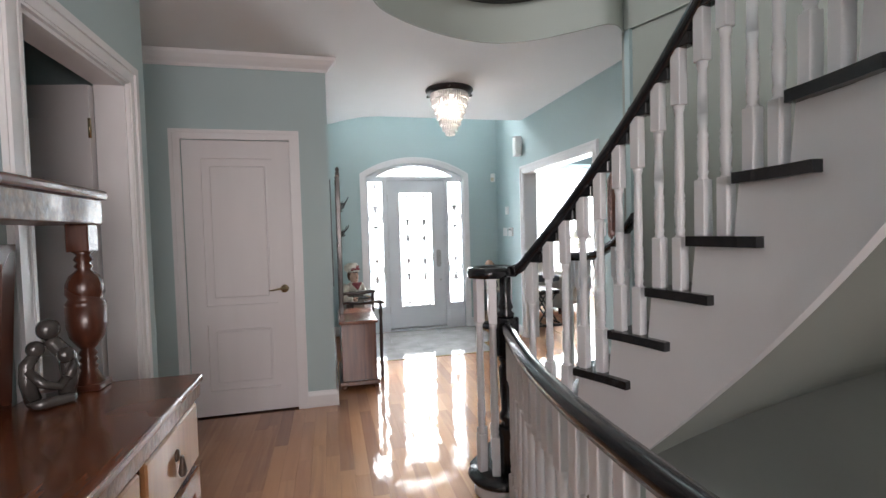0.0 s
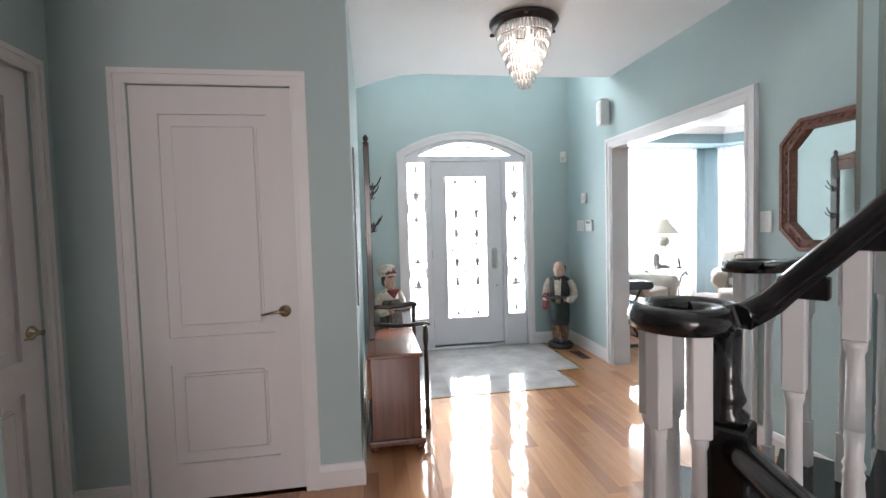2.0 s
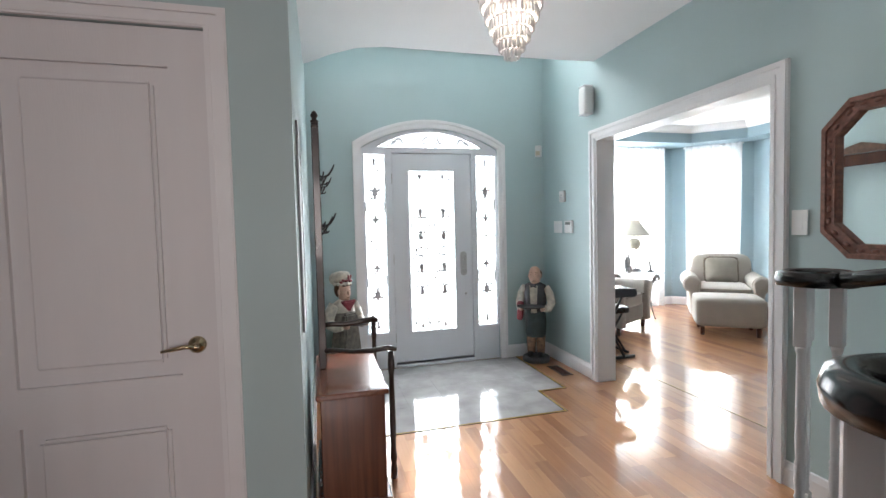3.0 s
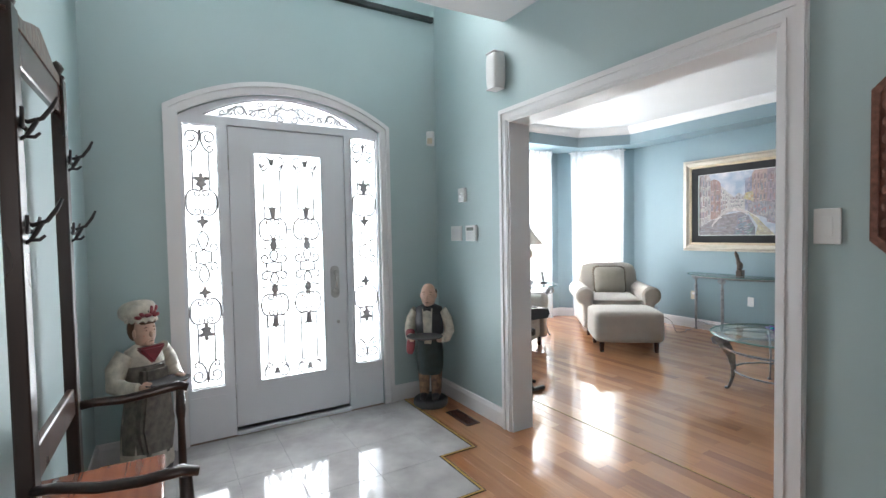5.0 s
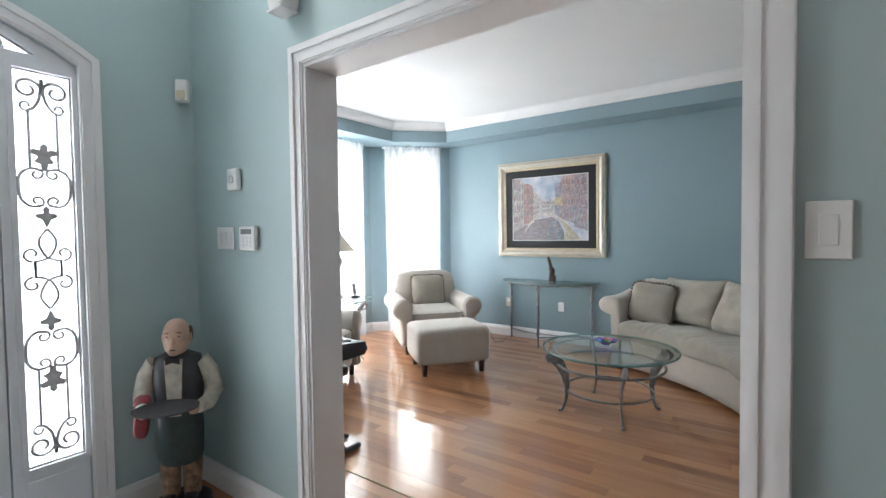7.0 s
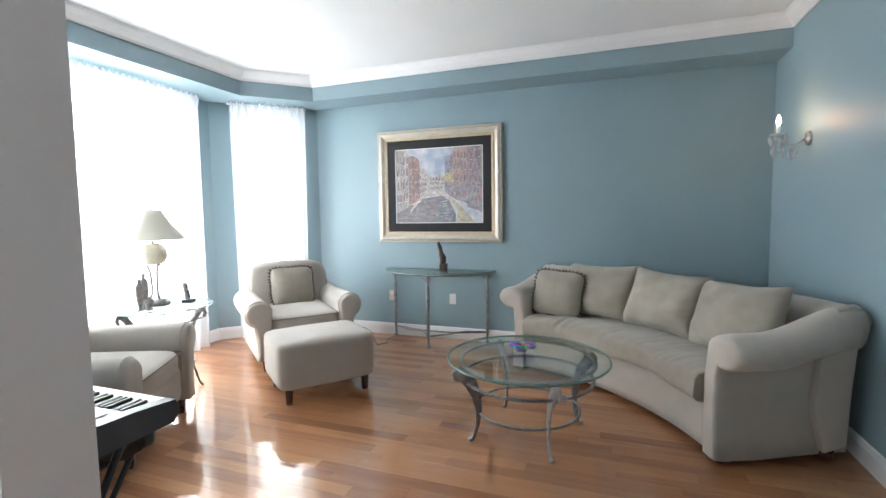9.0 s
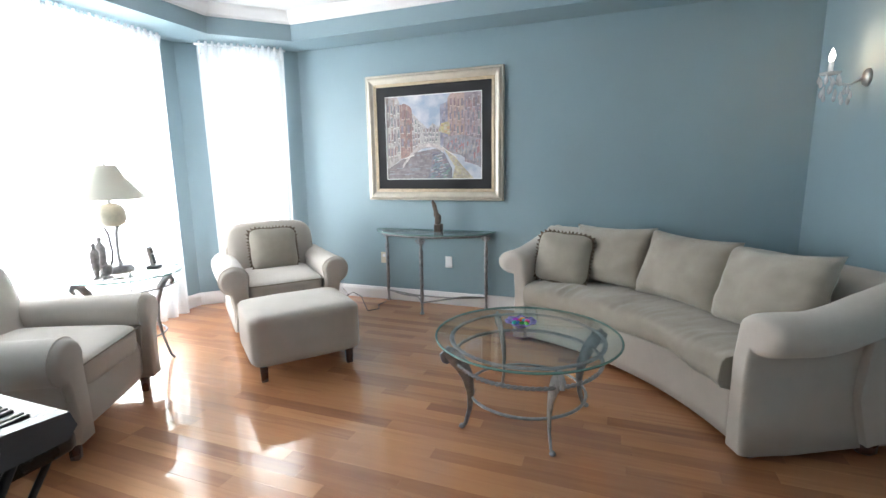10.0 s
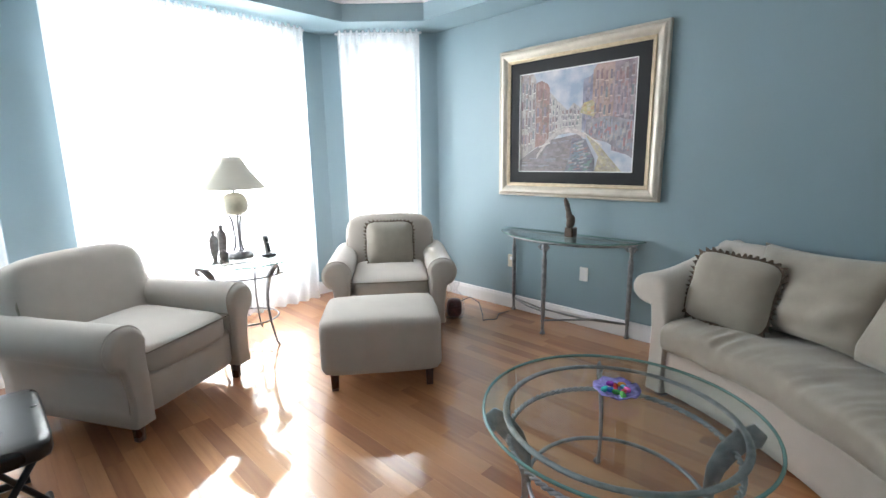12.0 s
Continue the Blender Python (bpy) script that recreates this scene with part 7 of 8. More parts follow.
for k, (r, z) in enumerate(((0.185, -0.045), (0.172, -0.105), (0.15, -0.165), (0.125, -0.222), (0.10, -0.275), (0.07, -0.325), (0.04, -0.365))):
    bm = B()
    tube(bm, [(x, y, z) for x, y in circle(0, 0, r, 40)], 0.005, 6, True)
    ringp = part("tier_ring", bm, M_NICKEL, chd, "thin polished metal ring")
    n_ = max(6, int(2 * math.pi * r / 0.024))
    for i in range(n_):
        a = 2 * math.pi * i / n_
        ob = new("crystal_drop", cr_me)
        ob.parent = ringp
        ob.matrix_basis = pose(r * math.cos(a), r * math.sin(a), z - 0.001)
bm = B()
lathe(bm, [(0.0, -0.375), (0.02, -0.38), (0.028, -0.40), (0.02, -0.422), (0.0, -0.43)], 10)
part("crystal_ball", bm, M_CRYSTAL, chd)
for a in (30, 150, 270):
    bm = B()
    lathe(bm, [(0.0, -0.06), (0.012, -0.065), (0.02, -0.10), (0.014, -0.13), (0.0, -0.14)], 10, (0.08 * math.cos(radians(a)), 0.08 * math.sin(radians(a)), 0))
    part("bulb", bm, M_GLOW, chd, "glowing bulb").visible_shadow = False
bm = B()
lathe(bm, [(0.0, -0.2), (0.012, -0.205), (0.018, -0.23), (0.012, -0.26), (0.0, -0.265)], 10)
part("bulb", bm, M_GLOW, chd, "glowing bulb").visible_shadow = False

# ---- hall: bench chest with a coat rack ----
M_LID = wood("cherry_lid", [(0.10, 0.03, 0.016), (0.16, 0.05, 0.024), (0.21, 0.07, 0.034)], 0.25, 1)
hb = thing("hall_bench", "cherry wood chest bench with dark arms and a coat rack", "bench")
Y0, Y1, X0, X1 = 4.12, 4.87, 0.135, 0.475
bm = B()
box(bm, X0 + 0.015, X1 - 0.02, Y0 + 0.02, Y1 - 0.02, 0.06, 0.585, 0.004)
part("chest", bm, M_CHERRY, hb)
bm = B()
box(bm, X0 - 0.005, X1, Y0, Y1, 0.585, 0.612, 0.008, 2)
lid = part("lid", bm, M_LID, hb, "glossy cherry wood lid")
bm = B()
box(bm, X0 - 0.01, X1 + 0.005, Y0 - 0.005, Y1 + 0.005, 0.035, 0.075, 0.008, 2)
part("plinth", bm, M_CHERRY, hb)
for x in (X0 + 0.03, X1 - 0.03):
    for y in (Y0 + 0.03, Y1 - 0.03):
        bm = B()
        soft(bm, 0.055, 0.055, 0.04, 3, 3, Matrix.Translation((x, y, 0.02)))
        part("foot", bm, M_CHERRY, hb)
for y in (4.42, 5.26):
    bm = B()
    ys = 0.13 if y < 5 else 0.0
    tube(bm, [(0.185, y + ys, 0.715), (0.23, y + ys * 0.85, 0.72), (0.33, y + ys * 0.5, 0.712), (0.43, y + ys * 0.15, 0.722), (0.52, y, 0.735), (0.56, y, 0.722)], [0.018, 0.018, 0.019, 0.02, 0.022, 0.018], 8, flat=0.7)
    arm = part("armrest", bm, M_EBONY, hb, "dark polished armrest")
    bm = B()
    lathe(bm, [(0.017, 0.0), (0.02, 0.05), (0.014, 0.09), (0.02, 0.12), (0.014, 0.16), (0.018, 0.3), (0.014, 0.58), (0.02, 0.62), (0.015, 0.715)], 10, (0.53, y, 0.002))
    part("arm_post", bm, M_EBONY, arm, "turned dark front post")
for y in (4.58, 5.24):
    bm = B()
    box(bm, 0.150, 0.190, y - 0.034, y + 0.034, 0.613 if y < 5 else 0.002, 1.975, 0.004)
    lathe(bm, [(0.02, 1.974), (0.024, 1.985), (0.012, 1.995), (0.022, 2.015), (0.012, 2.035), (0.0, 2.045)], 12, (0.170, y, 0))
    part("back_post", bm, M_EBONY, hb, "dark wooden back post")
for z0_, z1_ in ((0.70, 0.80), (1.84, 1.94)):
    bm = B()
    box(bm, 0.157, 0.181, 4.61, 5.21, z0_, z1_, 0.004)
    part("back_rail", bm, M_DARKWOOD, hb, "dark wooden back rail")
bm = B()
plate(bm, [(-0.38, 0.0), (0.38, 0.0), (0.34, 0.03), (0.2, 0.04), (0.1, 0.07), (0, 0.095), (-0.1, 0.07), (-0.2, 0.04), (-0.34, 0.03)], [], -0.012, 0.012, wall_m((0.169, 4.91), (0.169, 4.0)) @ Matrix.Translation((0, 0, 1.945)))
part("crest", bm, M_CARVED, hb, "carved wooden crest")
for y in (4.58, 5.24):
    for z in (1.69, 1.42):
        bm = B()
        tube(bm, [(0.178, y, z), (0.205, y, z - 0.012), (0.235, y, z), (0.255, y, z + 0.03), (0.268, y, z + 0.06)], [0.006, 0.006, 0.006, 0.006, 0.004], 7)
        tube(bm, [(0.225, y, z - 0.004), (0.212, y, z - 0.03), (0.20, y, z - 0.05), (0.178, y, z - 0.065)], [0.006, 0.006, 0.005, 0.005], 7)
        tube(bm, [(0.20, y, z - 0.05), (0.218, y, z - 0.05), (0.23, y, z - 0.038)], [0.005, 0.005, 0.004], 6)
        for q in (1, -1):
            tube(bm, [(0.19, y, z - 0.02), (0.20, y + q * 0.03, z - 0.03), (0.205, y + q * 0.055, z - 0.015), (0.208, y + q * 0.068, z + 0.012)], [0.006, 0.006, 0.005, 0.004], 6)
        part("coat_hook", bm, M_BLACKPL, hb, "black branched coat hook")

lp = thing("picture_frame", "slim grey framed picture on the hall wall", "picture")
LM = wall_m((0.092, 3.97), (0.092, 6.0))
bm = B()
plate(bm, rect(0.0, 0.30, 0.95, 1.85), [rect(0.035, 0.265, 0.985, 1.815)], -0.010, -0.001, LM)
part("frame", bm, mat("grey_stained_frame", (0.13, 0.14, 0.15), 0.4, var=0.2, scale=20), lp)
bm = B()
plate(bm, rect(0.035, 0.265, 0.985, 1.815), [], -0.008, -0.002, LM)
part("picture_panel", bm, mat("dull_grey_print", (0.22, 0.25, 0.26), 0.3, var=0.4, scale=12), lp, "dull grey print")


# ---- hall: painted figures (each one plain mesh) ----
def limb(bm, pts, rr, seg=10):
    tube(bm, pts, rr, seg)


def statue(name, label, m, build, materials):
    """One mesh with several paints; build() yields (bmesh, paint index) pieces that are joined."""
    me = bpy.data.meshes.new(name)
    whole = B()
    for piece, idx in build():
        bmesh.ops.recalc_face_normals(piece, faces=piece.faces[:])
        tmp = bpy.data.meshes.new("piece")
        piece.to_mesh(tmp)
        piece.free()
        n_ = len(whole.faces)
        whole.from_mesh(tmp)
        whole.faces.ensure_lookup_table()
        for f in whole.faces[n_:]:
            f.material_index = idx
            f.smooth = True
        bpy.data.meshes.remove(tmp)
    whole.to_mesh(me)
    whole.free()
    for ma in materials:
        me.materials.append(ma)
    me.set_sharp_from_angle(angle=radians(60))
    ob = new(name, me)
    ob.matrix_basis = m
    return tagged(ob, label, "statue")


def resin(name, c, var=0.25):
    return mat(name, c, 0.45, var=var, scale=22, bump=0.2, bump_scale=60, coat=0.15)


R_SKIN, R_BLACK, R_CREAM, R_TARTAN = resin("resin_skin", (0.58, 0.37, 0.28), 0.12), resin("resin_black", (0.025, 0.025, 0.03)), resin("resin_cream", (0.55, 0.50, 0.42)), resin("resin_brown_check", (0.22, 0.13, 0.08), 0.7)
R_RED, R_GREEN, R_HAIR, R_TRAY, R_GREY = resin("resin_red", (0.22, 0.03, 0.04)), resin("resin_dark_green", (0.03, 0.05, 0.05)), resin("resin_brown_hair", (0.10, 0.045, 0.02)), resin("resin_tray_grey", (0.05, 0.05, 0.055)), resin("resin_grey_brown", (0.16, 0.14, 0.12), 0.4)
PAINTS = [R_SKIN, R_BLACK, R_CREAM, R_TARTAN, R_RED, R_GREEN, R_HAIR, R_TRAY, R_GREY, resin("resin_blush", (0.55, 0.26, 0.20), 0.15)]


def shaped(prof, seg=18, flat=0.7, at=(0, 0, 0)):
    bm = B()
    lathe(bm, prof, seg, at)
    for v in bm.verts:
        v.co.y = at[1] + (v.co.y - at[1]) * flat
    return bm


def head(at, s=1.0):
    bm = B()
    soft(bm, 0.118 * s, 0.135 * s, 0.165 * s, 2.3, 6, Matrix.Translation(at))
    soft(bm, 0.024 * s, 0.03 * s, 0.035 * s, 2.2, 2, Matrix.Translation((at[0], at[1] - 0.068 * s, at[2] - 0.008 * s)))
    soft(bm, 0.06 * s, 0.05 * s, 0.04 * s, 2.2, 3, Matrix.Translation((at[0], at[1] - 0.045 * s, at[2] - 0.055 * s)))
    for q in (1, -1):
        soft(bm, 0.016 * s, 0.03 * s, 0.045 * s, 2.2, 2, Matrix.Translation((at[0] + q * 0.06 * s, at[1] + 0.005, at[2] - 0.005)))
    return bm


def features(at, s=1.0):
    """Brows and eyes as small raised strokes."""
    b = B()
    for q in (1, -1):
        soft(b, 0.012 * s, 0.008 * s, 0.005 * s, 2.2, 2, Matrix.Translation((at[0] + q * 0.026 * s, at[1] - 0.062 * s, at[2] + 0.012 * s)))
        soft(b, 0.026 * s, 0.008 * s, 0.005 * s, 2.2, 2, pose(at[0] + q * 0.027 * s, at[1] - 0.060 * s, at[2] + 0.028 * s, 0, q * 8, 0))
    soft(b, 0.03 * s, 0.01 * s, 0.005 * s, 2.2, 2, Matrix.Translation((at[0], at[1] - 0.069 * s, at[2] - 0.045 * s)))
    return b


def butler():
    yield shaped([(0.0, 0.0), (0.15, 0.0), (0.16, 0.015), (0.155, 0.05), (0.14, 0.06), (0.0, 0.062)], 28, 0.9), 1
    for s in (1, -1):
        b = B()
        soft(b, 0.065, 0.15, 0.05, 3, 4, Matrix.Translation((s * 0.055, -0.04, 0.082)))
        yield b, 1
        b = B()
        limb(b, [(s * 0.055, 0.0, 0.09), (s * 0.056, 0.0, 0.18), (s * 0.058, 0.005, 0.30), (s * 0.055, 0.01, 0.40)], [0.045, 0.05, 0.055, 0.06])
        yield b, 3
    yield shaped([(0.105, 0.26), (0.12, 0.30), (0.125, 0.42), (0.12, 0.5), (0.105, 0.53)], 18, 0.75), 5
    yield shaped([(0.10, 0.50), (0.125, 0.56), (0.13, 0.66), (0.135, 0.74), (0.12, 0.80), (0.06, 0.825), (0.0, 0.83)], 18, 0.68), 1
    b = B()
    plate(b, [(-0.03, 0.52), (0.03, 0.52), (0.04, 0.70), (0.045, 0.80), (-0.045, 0.80), (-0.04, 0.70)], [], -0.098, -0.06)
    yield b, 2
    b = B()
    plate(b, [(-0.035, 0.78), (0.0, 0.79), (0.035, 0.78), (0.035, 0.81), (0.0, 0.80), (-0.035, 0.81)], [], -0.108, -0.07)
    yield b, 1
    for s in (1, -1):
        b = B()
        limb(b, [(s * 0.115, 0.0, 0.775), (s * 0.165, 0.01, 0.70), (s * 0.185, 0.0, 0.61), (s * 0.165, -0.07, 0.57), (s * 0.135, -0.15, 0.575)], [0.048, 0.05, 0.047, 0.042, 0.032])
        yield b, 2
        b = B()
        soft(b, 0.05, 0.07, 0.045, 2.4, 3, Matrix.Translation((s * 0.12, -0.185, 0.578)))
        yield b, 0
    b = B()
    soft(b, 0.075, 0.045, 0.15, 3, 4, pose(-0.145, -0.14, 0.52, 0, 8, 0))
    soft(b, 0.085, 0.085, 0.06, 2.6, 4, pose(-0.16, -0.08, 0.60, 20, 0, 0))
    yield b, 4
    yield shaped([(0.0, 0.598), (0.12, 0.598), (0.155, 0.606), (0.158, 0.614), (0.12, 0.604), (0.0, 0.604)], 26, 0.75, (0, -0.235, 0)), 7
    yield shaped([(0.045, 0.80), (0.042, 0.86)], 12, 0.9), 0
    yield head((0, -0.015, 0.90), 1.14), 0
    b = B()
    for q in (1, -1):
        soft(b, 0.032, 0.08, 0.085, 2.4, 3, Matrix.Translation((q * 0.058, 0.025, 0.905)))
    soft(b, 0.12, 0.06, 0.11, 2.4, 3, Matrix.Translation((0, 0.045, 0.90)))
    yield b, 6
    yield features((0, -0.015, 0.90), 1.14), 6


def maid():
    yield shaped([(0.0, 0.0), (0.16, 0.0), (0.165, 0.02), (0.15, 0.04), (0.0, 0.042)], 28, 0.9), 1
    sk = shaped([(0.17, 0.03), (0.178, 0.06), (0.165, 0.2), (0.15, 0.35), (0.12, 0.48), (0.10, 0.55)], 28, 0.8)
    for v in sk.verts:
        a = math.atan2(v.co.y, v.co.x)
        k = 1 + 0.07 * math.sin(9 * a) * (0.55 - v.co.z)
        v.co.x *= k
        v.co.y *= k
    yield sk, 2
    ap = B()
    plate(ap, [(-0.10, 0.14), (0.10, 0.12), (0.13, 0.3), (0.10, 0.50), (0.085, 0.66), (-0.085, 0.66), (-0.10, 0.50), (-0.13, 0.3)], [], -0.15, -0.06)
    bmesh.ops.bevel(ap, geom=ap.edges[:], offset=0.02, segments=2, affect="EDGES")
    yield ap, 8
    yield shaped([(0.17, 0.16), (0.16, 0.30), (0.128, 0.48), (0.115, 0.54)], 22, 0.83), 8
    yield shaped([(0.11, 0.52), (0.135, 0.60), (0.14, 0.68), (0.12, 0.75), (0.06, 0.78), (0.0, 0.785)], 20, 0.75), 2
    yield shaped([(0.115, 0.54), (0.138, 0.60), (0.142, 0.665), (0.12, 0.67)], 20, 0.78), 8
    b = B()
    plate(b, [(-0.1, 0.775), (0.1, 0.775), (0.03, 0.70), (0.0, 0.665), (-0.03, 0.70)], [], -0.118, -0.06)
    bmesh.ops.bevel(b, geom=b.edges[:], offset=0.012, segments=2, affect="EDGES")
    yield b, 4
    for s in (1, -1):
        b = B()
        limb(b, [(s * 0.125, 0.0, 0.735), (s * 0.185, 0.01, 0.65), (s * 0.205, -0.01, 0.575), (s * 0.18, -0.09, 0.55), (s * 0.15, -0.17, 0.56)], [0.058, 0.066, 0.06, 0.05, 0.036])
        yield b, 2
        b = B()
        soft(b, 0.06, 0.085, 0.055, 2.4, 3, Matrix.Translation((s * 0.135, -0.215, 0.565)))
        for k in range(3):
            soft(b, 0.045, 0.016, 0.018, 2.4, 2, Matrix.Translation((s * 0.118, -0.195 - 0.018 * k, 0.588)))
        yield b, 0
    yield shaped([(0.0, 0.573), (0.12, 0.573), (0.15, 0.581), (0.153, 0.589), (0.12, 0.579), (0.0, 0.579)], 30, 0.75, (0, -0.25, 0)), 7
    yield shaped([(0.045, 0.76), (0.042, 0.82)], 12, 0.9), 0
    yield head((0, -0.02, 0.855), 1.12), 0
    yield features((0, -0.02, 0.855), 1.12), 6
    b = B()
    for q in (1, -1):
        soft(b, 0.02, 0.03, 0.028, 2.2, 2, Matrix.Translation((q * 0.036, -0.07, 0.838)))
    yield b, 9
    hair = B()
    soft(hair, 0.15, 0.13, 0.16, 2.4, 5, Matrix.Translation((0, 0.032, 0.872)), 0, 0.05)
    soft(hair, 0.12, 0.05, 0.035, 2.4, 4, Matrix.Translation((0, -0.065, 0.917)), 0, 0.08)
    yield hair, 6
    brim = B()
    lathe(brim, [(0.078, 0.925), (0.098, 0.916), (0.104, 0.920), (0.098, 0.930), (0.08, 0.938)], 40, (0, 0.004, 0))
    for v in brim.verts:
        a = math.atan2(v.co.y, v.co.x)
        r_ = math.hypot(v.co.x, v.co.y)
        v.co.z += (r_ - 0.078) * 0.45 * math.sin(14 * a) + 0.10 * v.co.y * -0.3
    yield brim, 2
    cap = B()
    soft(cap, 0.215, 0.215, 0.125, 2.6, 12, Matrix.Translation((-0.006, 0.035, 0.978)) @ Matrix.Rotation(radians(-10), 4, "X"))
    for v in cap.verts:
        a = math.atan2(v.co.y - 0.03, v.co.x)
        k = 1 + 0.05 * math.sin(11 * a) * max(0.0, min(1.0, (1.02 - v.co.z) / 0.06))
        v.co.x, v.co.y = v.co.x * k, 0.03 + (v.co.y - 0.03) * k
    yield cap, 2
    b = B()
    for x, z, t_ in ((0.0, 0.955, 0), (0.04, 0.965, 25), (-0.04, 0.962, -25), (0.062, 0.985, 55), (0.025, 0.985, 70), (-0.06, 0.945, -10), (0.07, 0.95, 10)):
        soft(b, 0.05, 0.03, 0.024, 2.4, 3, pose(x, -0.068 + 0.5 * abs(x) ** 1.3, z, 0, -t_, 0), 0, 0.1)
    yield b, 4
    b = B()
    for k in range(5):
        a = radians(200 + 35 * k)
        tube(b, [(0.09 * math.cos(a), 0.03 + 0.09 * math.sin(a), 0.94), (0.112 * math.cos(a), 0.035 + 0.112 * math.sin(a), 0.985)], [0.005, 0.003], 5)
    yield b, 1


statue("waiter_statue", "painted resin waiter statue holding a grey tray", pose(2.27, 6.19, 0.0005, 0, 0, -38) @ Matrix.Diagonal((0.87, 0.95, 0.975, 1)), butler, PAINTS)
statue("maid_statue", "painted resin maid statue in a mob cap holding a tray", pose(0.36, 6.17, 0.0005, 0, 0, 34) @ Matrix.Diagonal((0.80, 0.84, 0.97, 1)), maid, PAINTS)

# ---- passage: carved sideboard with figurine ----
sb = thing("sideboard", "dark carved wooden sideboard with a raised shelf", "sideboard")
SX0, SX1, SY0, SY1, SZ = -0.815, -0.357, 0.10, 1.70, 0.92
bm = B()
box(bm, SX0, SX1, SY0, SY1, SZ - 0.028, SZ, 0.008, 2)
part("top", bm, M_BUFFET, sb, "polished reddish wooden top")
bm = B()
box(bm, SX0 + 0.01, SX1 - 0.008, SY0 + 0.012, SY1 - 0.012, SZ - 0.075, SZ - 0.028, 0.004)
part("carved_frieze", bm, M_CARVED, sb, "carved leaf frieze")
bm = B()
box(bm, SX0 + 0.02, SX1 - 0.03, SY0 + 0.03, SY1 - 0.03, 0.12, SZ - 0.075, 0.003)
part("carcass", bm, M_BUFFET, sb)
for ya, yb in ((1.22, 1.655), (0.69, 1.18), (0.16, 0.65)):
    bm = B()
    box(bm, SX1 - 0.032, SX1 - 0.012, ya, yb, 0.65, 0.835, 0.005)
    dw = part("drawer", bm, M_LIGHTWOOD, sb, "golden wooden drawer")
    bm = B()
    ym = (ya + yb) / 2
    lathe(bm, [(0.0, 0.0), (0.018, 0.0), (0.015, 0.006), (0.0, 0.008)], 12, m=Matrix.Translation((SX1 - 0.012, ym, 0.755)) @ Matrix.Rotation(radians(90), 4, "Y"))
    lathe(bm, [(0.005, 0.0), (0.007, -0.015), (0.013, -0.045), (0.009, -0.058), (0.0, -0.062)], 10, (SX1 + 0.002, ym, 0.752))
    part("drop_pull", bm, M_BRONZE, dw, "dark metal drop pull")
    bm = B()
    plate(bm, rect(0, yb - ya, 0.16, 0.62), [rect(0.06, yb - ya - 0.06, 0.22, 0.56)], 0, 0.02, wall_m((SX1 - 0.012, ya), (SX1 - 0.012, yb)))
    cd = part("cupboard_door", bm, M_BUFFET, sb, "framed dark cupboard door")
    bm = B()
    plate(bm, rect(0.06, yb - ya - 0.06, 0.22, 0.56), [], 0.008, 0.018, wall_m((SX1 - 0.012, ya), (SX1 - 0.012, yb)))
    part("panel", bm, M_CARVED, cd, "carved wooden panel")
for y in (SY0 + 0.05, SY1 - 0.05):
    for x in (SX0 + 0.05, SX1 - 0.05):
        bm = B()
        lathe(bm, [(0.03, 0.0), (0.042, 0.02), (0.045, 0.06), (0.03, 0.09), (0.038, 0.12)], 14, (x, y, 0.001))
        part("foot", bm, M_DARKWOOD, sb, "turned dark bun foot")
POSTP = [(0.03, 0.0), (0.03, 0.012), (0.042, 0.02), (0.02, 0.06), (0.026, 0.07), (0.018, 0.08), (0.026, 0.09), (0.018, 0.10), (0.026, 0.11), (0.018, 0.125), (0.03, 0.14), (0.046, 0.165), (0.053, 0.20), (0.054, 0.26), (0.05, 0.262),
         (0.054, 0.27), (0.047, 0.278), (0.044, 0.285), (0.052, 0.30), (0.05, 0.33), (0.04, 0.355), (0.018, 0.375), (0.026, 0.385), (0.018, 0.395), (0.026, 0.405), (0.018, 0.42), (0.03, 0.43)]
for y in (1.64, 0.16):
    bm = B()
    lathe(bm, POSTP, 20, (-0.667, y, SZ))
    box(bm, -0.699, -0.637, y - 0.032, y + 0.032, SZ + 0.43, SZ + 0.515, 0.003)
    box(bm, -0.712, -0.622, y - 0.045, y + 0.045, SZ, SZ + 0.018, 0.004)
    part("turned_post", bm, M_DARKWOOD, sb, "bulbous turned dark post")
bm = B()
box(bm, SX0, -0.635, SY0 + 0.02, 1.705, SZ + 0.515, SZ + 0.595, 0.004)
part("shelf_frieze", bm, M_CARVED, sb, "carved shelf edge")
bm = B()
box(bm, SX0, -0.620, SY0, 1.72, SZ + 0.595, SZ + 0.625, 0.010, 2)
part("shelf", bm, M_BUFFET, sb, "moulded wooden shelf")
bm = B()
box(bm, SX0, SX0 + 0.015, SY0 + 0.03, 1.36, SZ, SZ + 0.515)
part("back_panel", bm, M_BUFFET, sb)
pf = thing("standing_picture", "small dark framed picture leaning on the sideboard", "picture", pose(-0.775, 1.27, SZ + 0.001))
bm = B()
fm = wall_m((0.0, -0.25), (0.0, 0.1)) @ Matrix.Rotation(radians(4), 4, "X")
plate(bm, rect(0, 0.42, 0.0, 0.46), [rect(0.05, 0.37, 0.05, 0.41)], -0.012, 0.012, fm)
part("frame", bm, M_DARKWOOD, pf)
bm = B()
plate(bm, rect(0.05, 0.37, 0.05, 0.41), [], -0.002, 0.008, fm)
part("picture_panel", bm, mat("grey_engraving", (0.32, 0.33, 0.35), 0.35, var=0.7, scale=30), pf, "grey engraving")

fg = thing("soapstone_sculpture", "polished dark stone sculpture of joined rounded forms", "sculpture", pose(-0.70, 1.50, SZ + 0.001, 0, 0, 40))
bm = B()
soft(bm, 0.11, 0.09, 0.03, 4, 4, Matrix.Translation((0, 0, 0.015)))
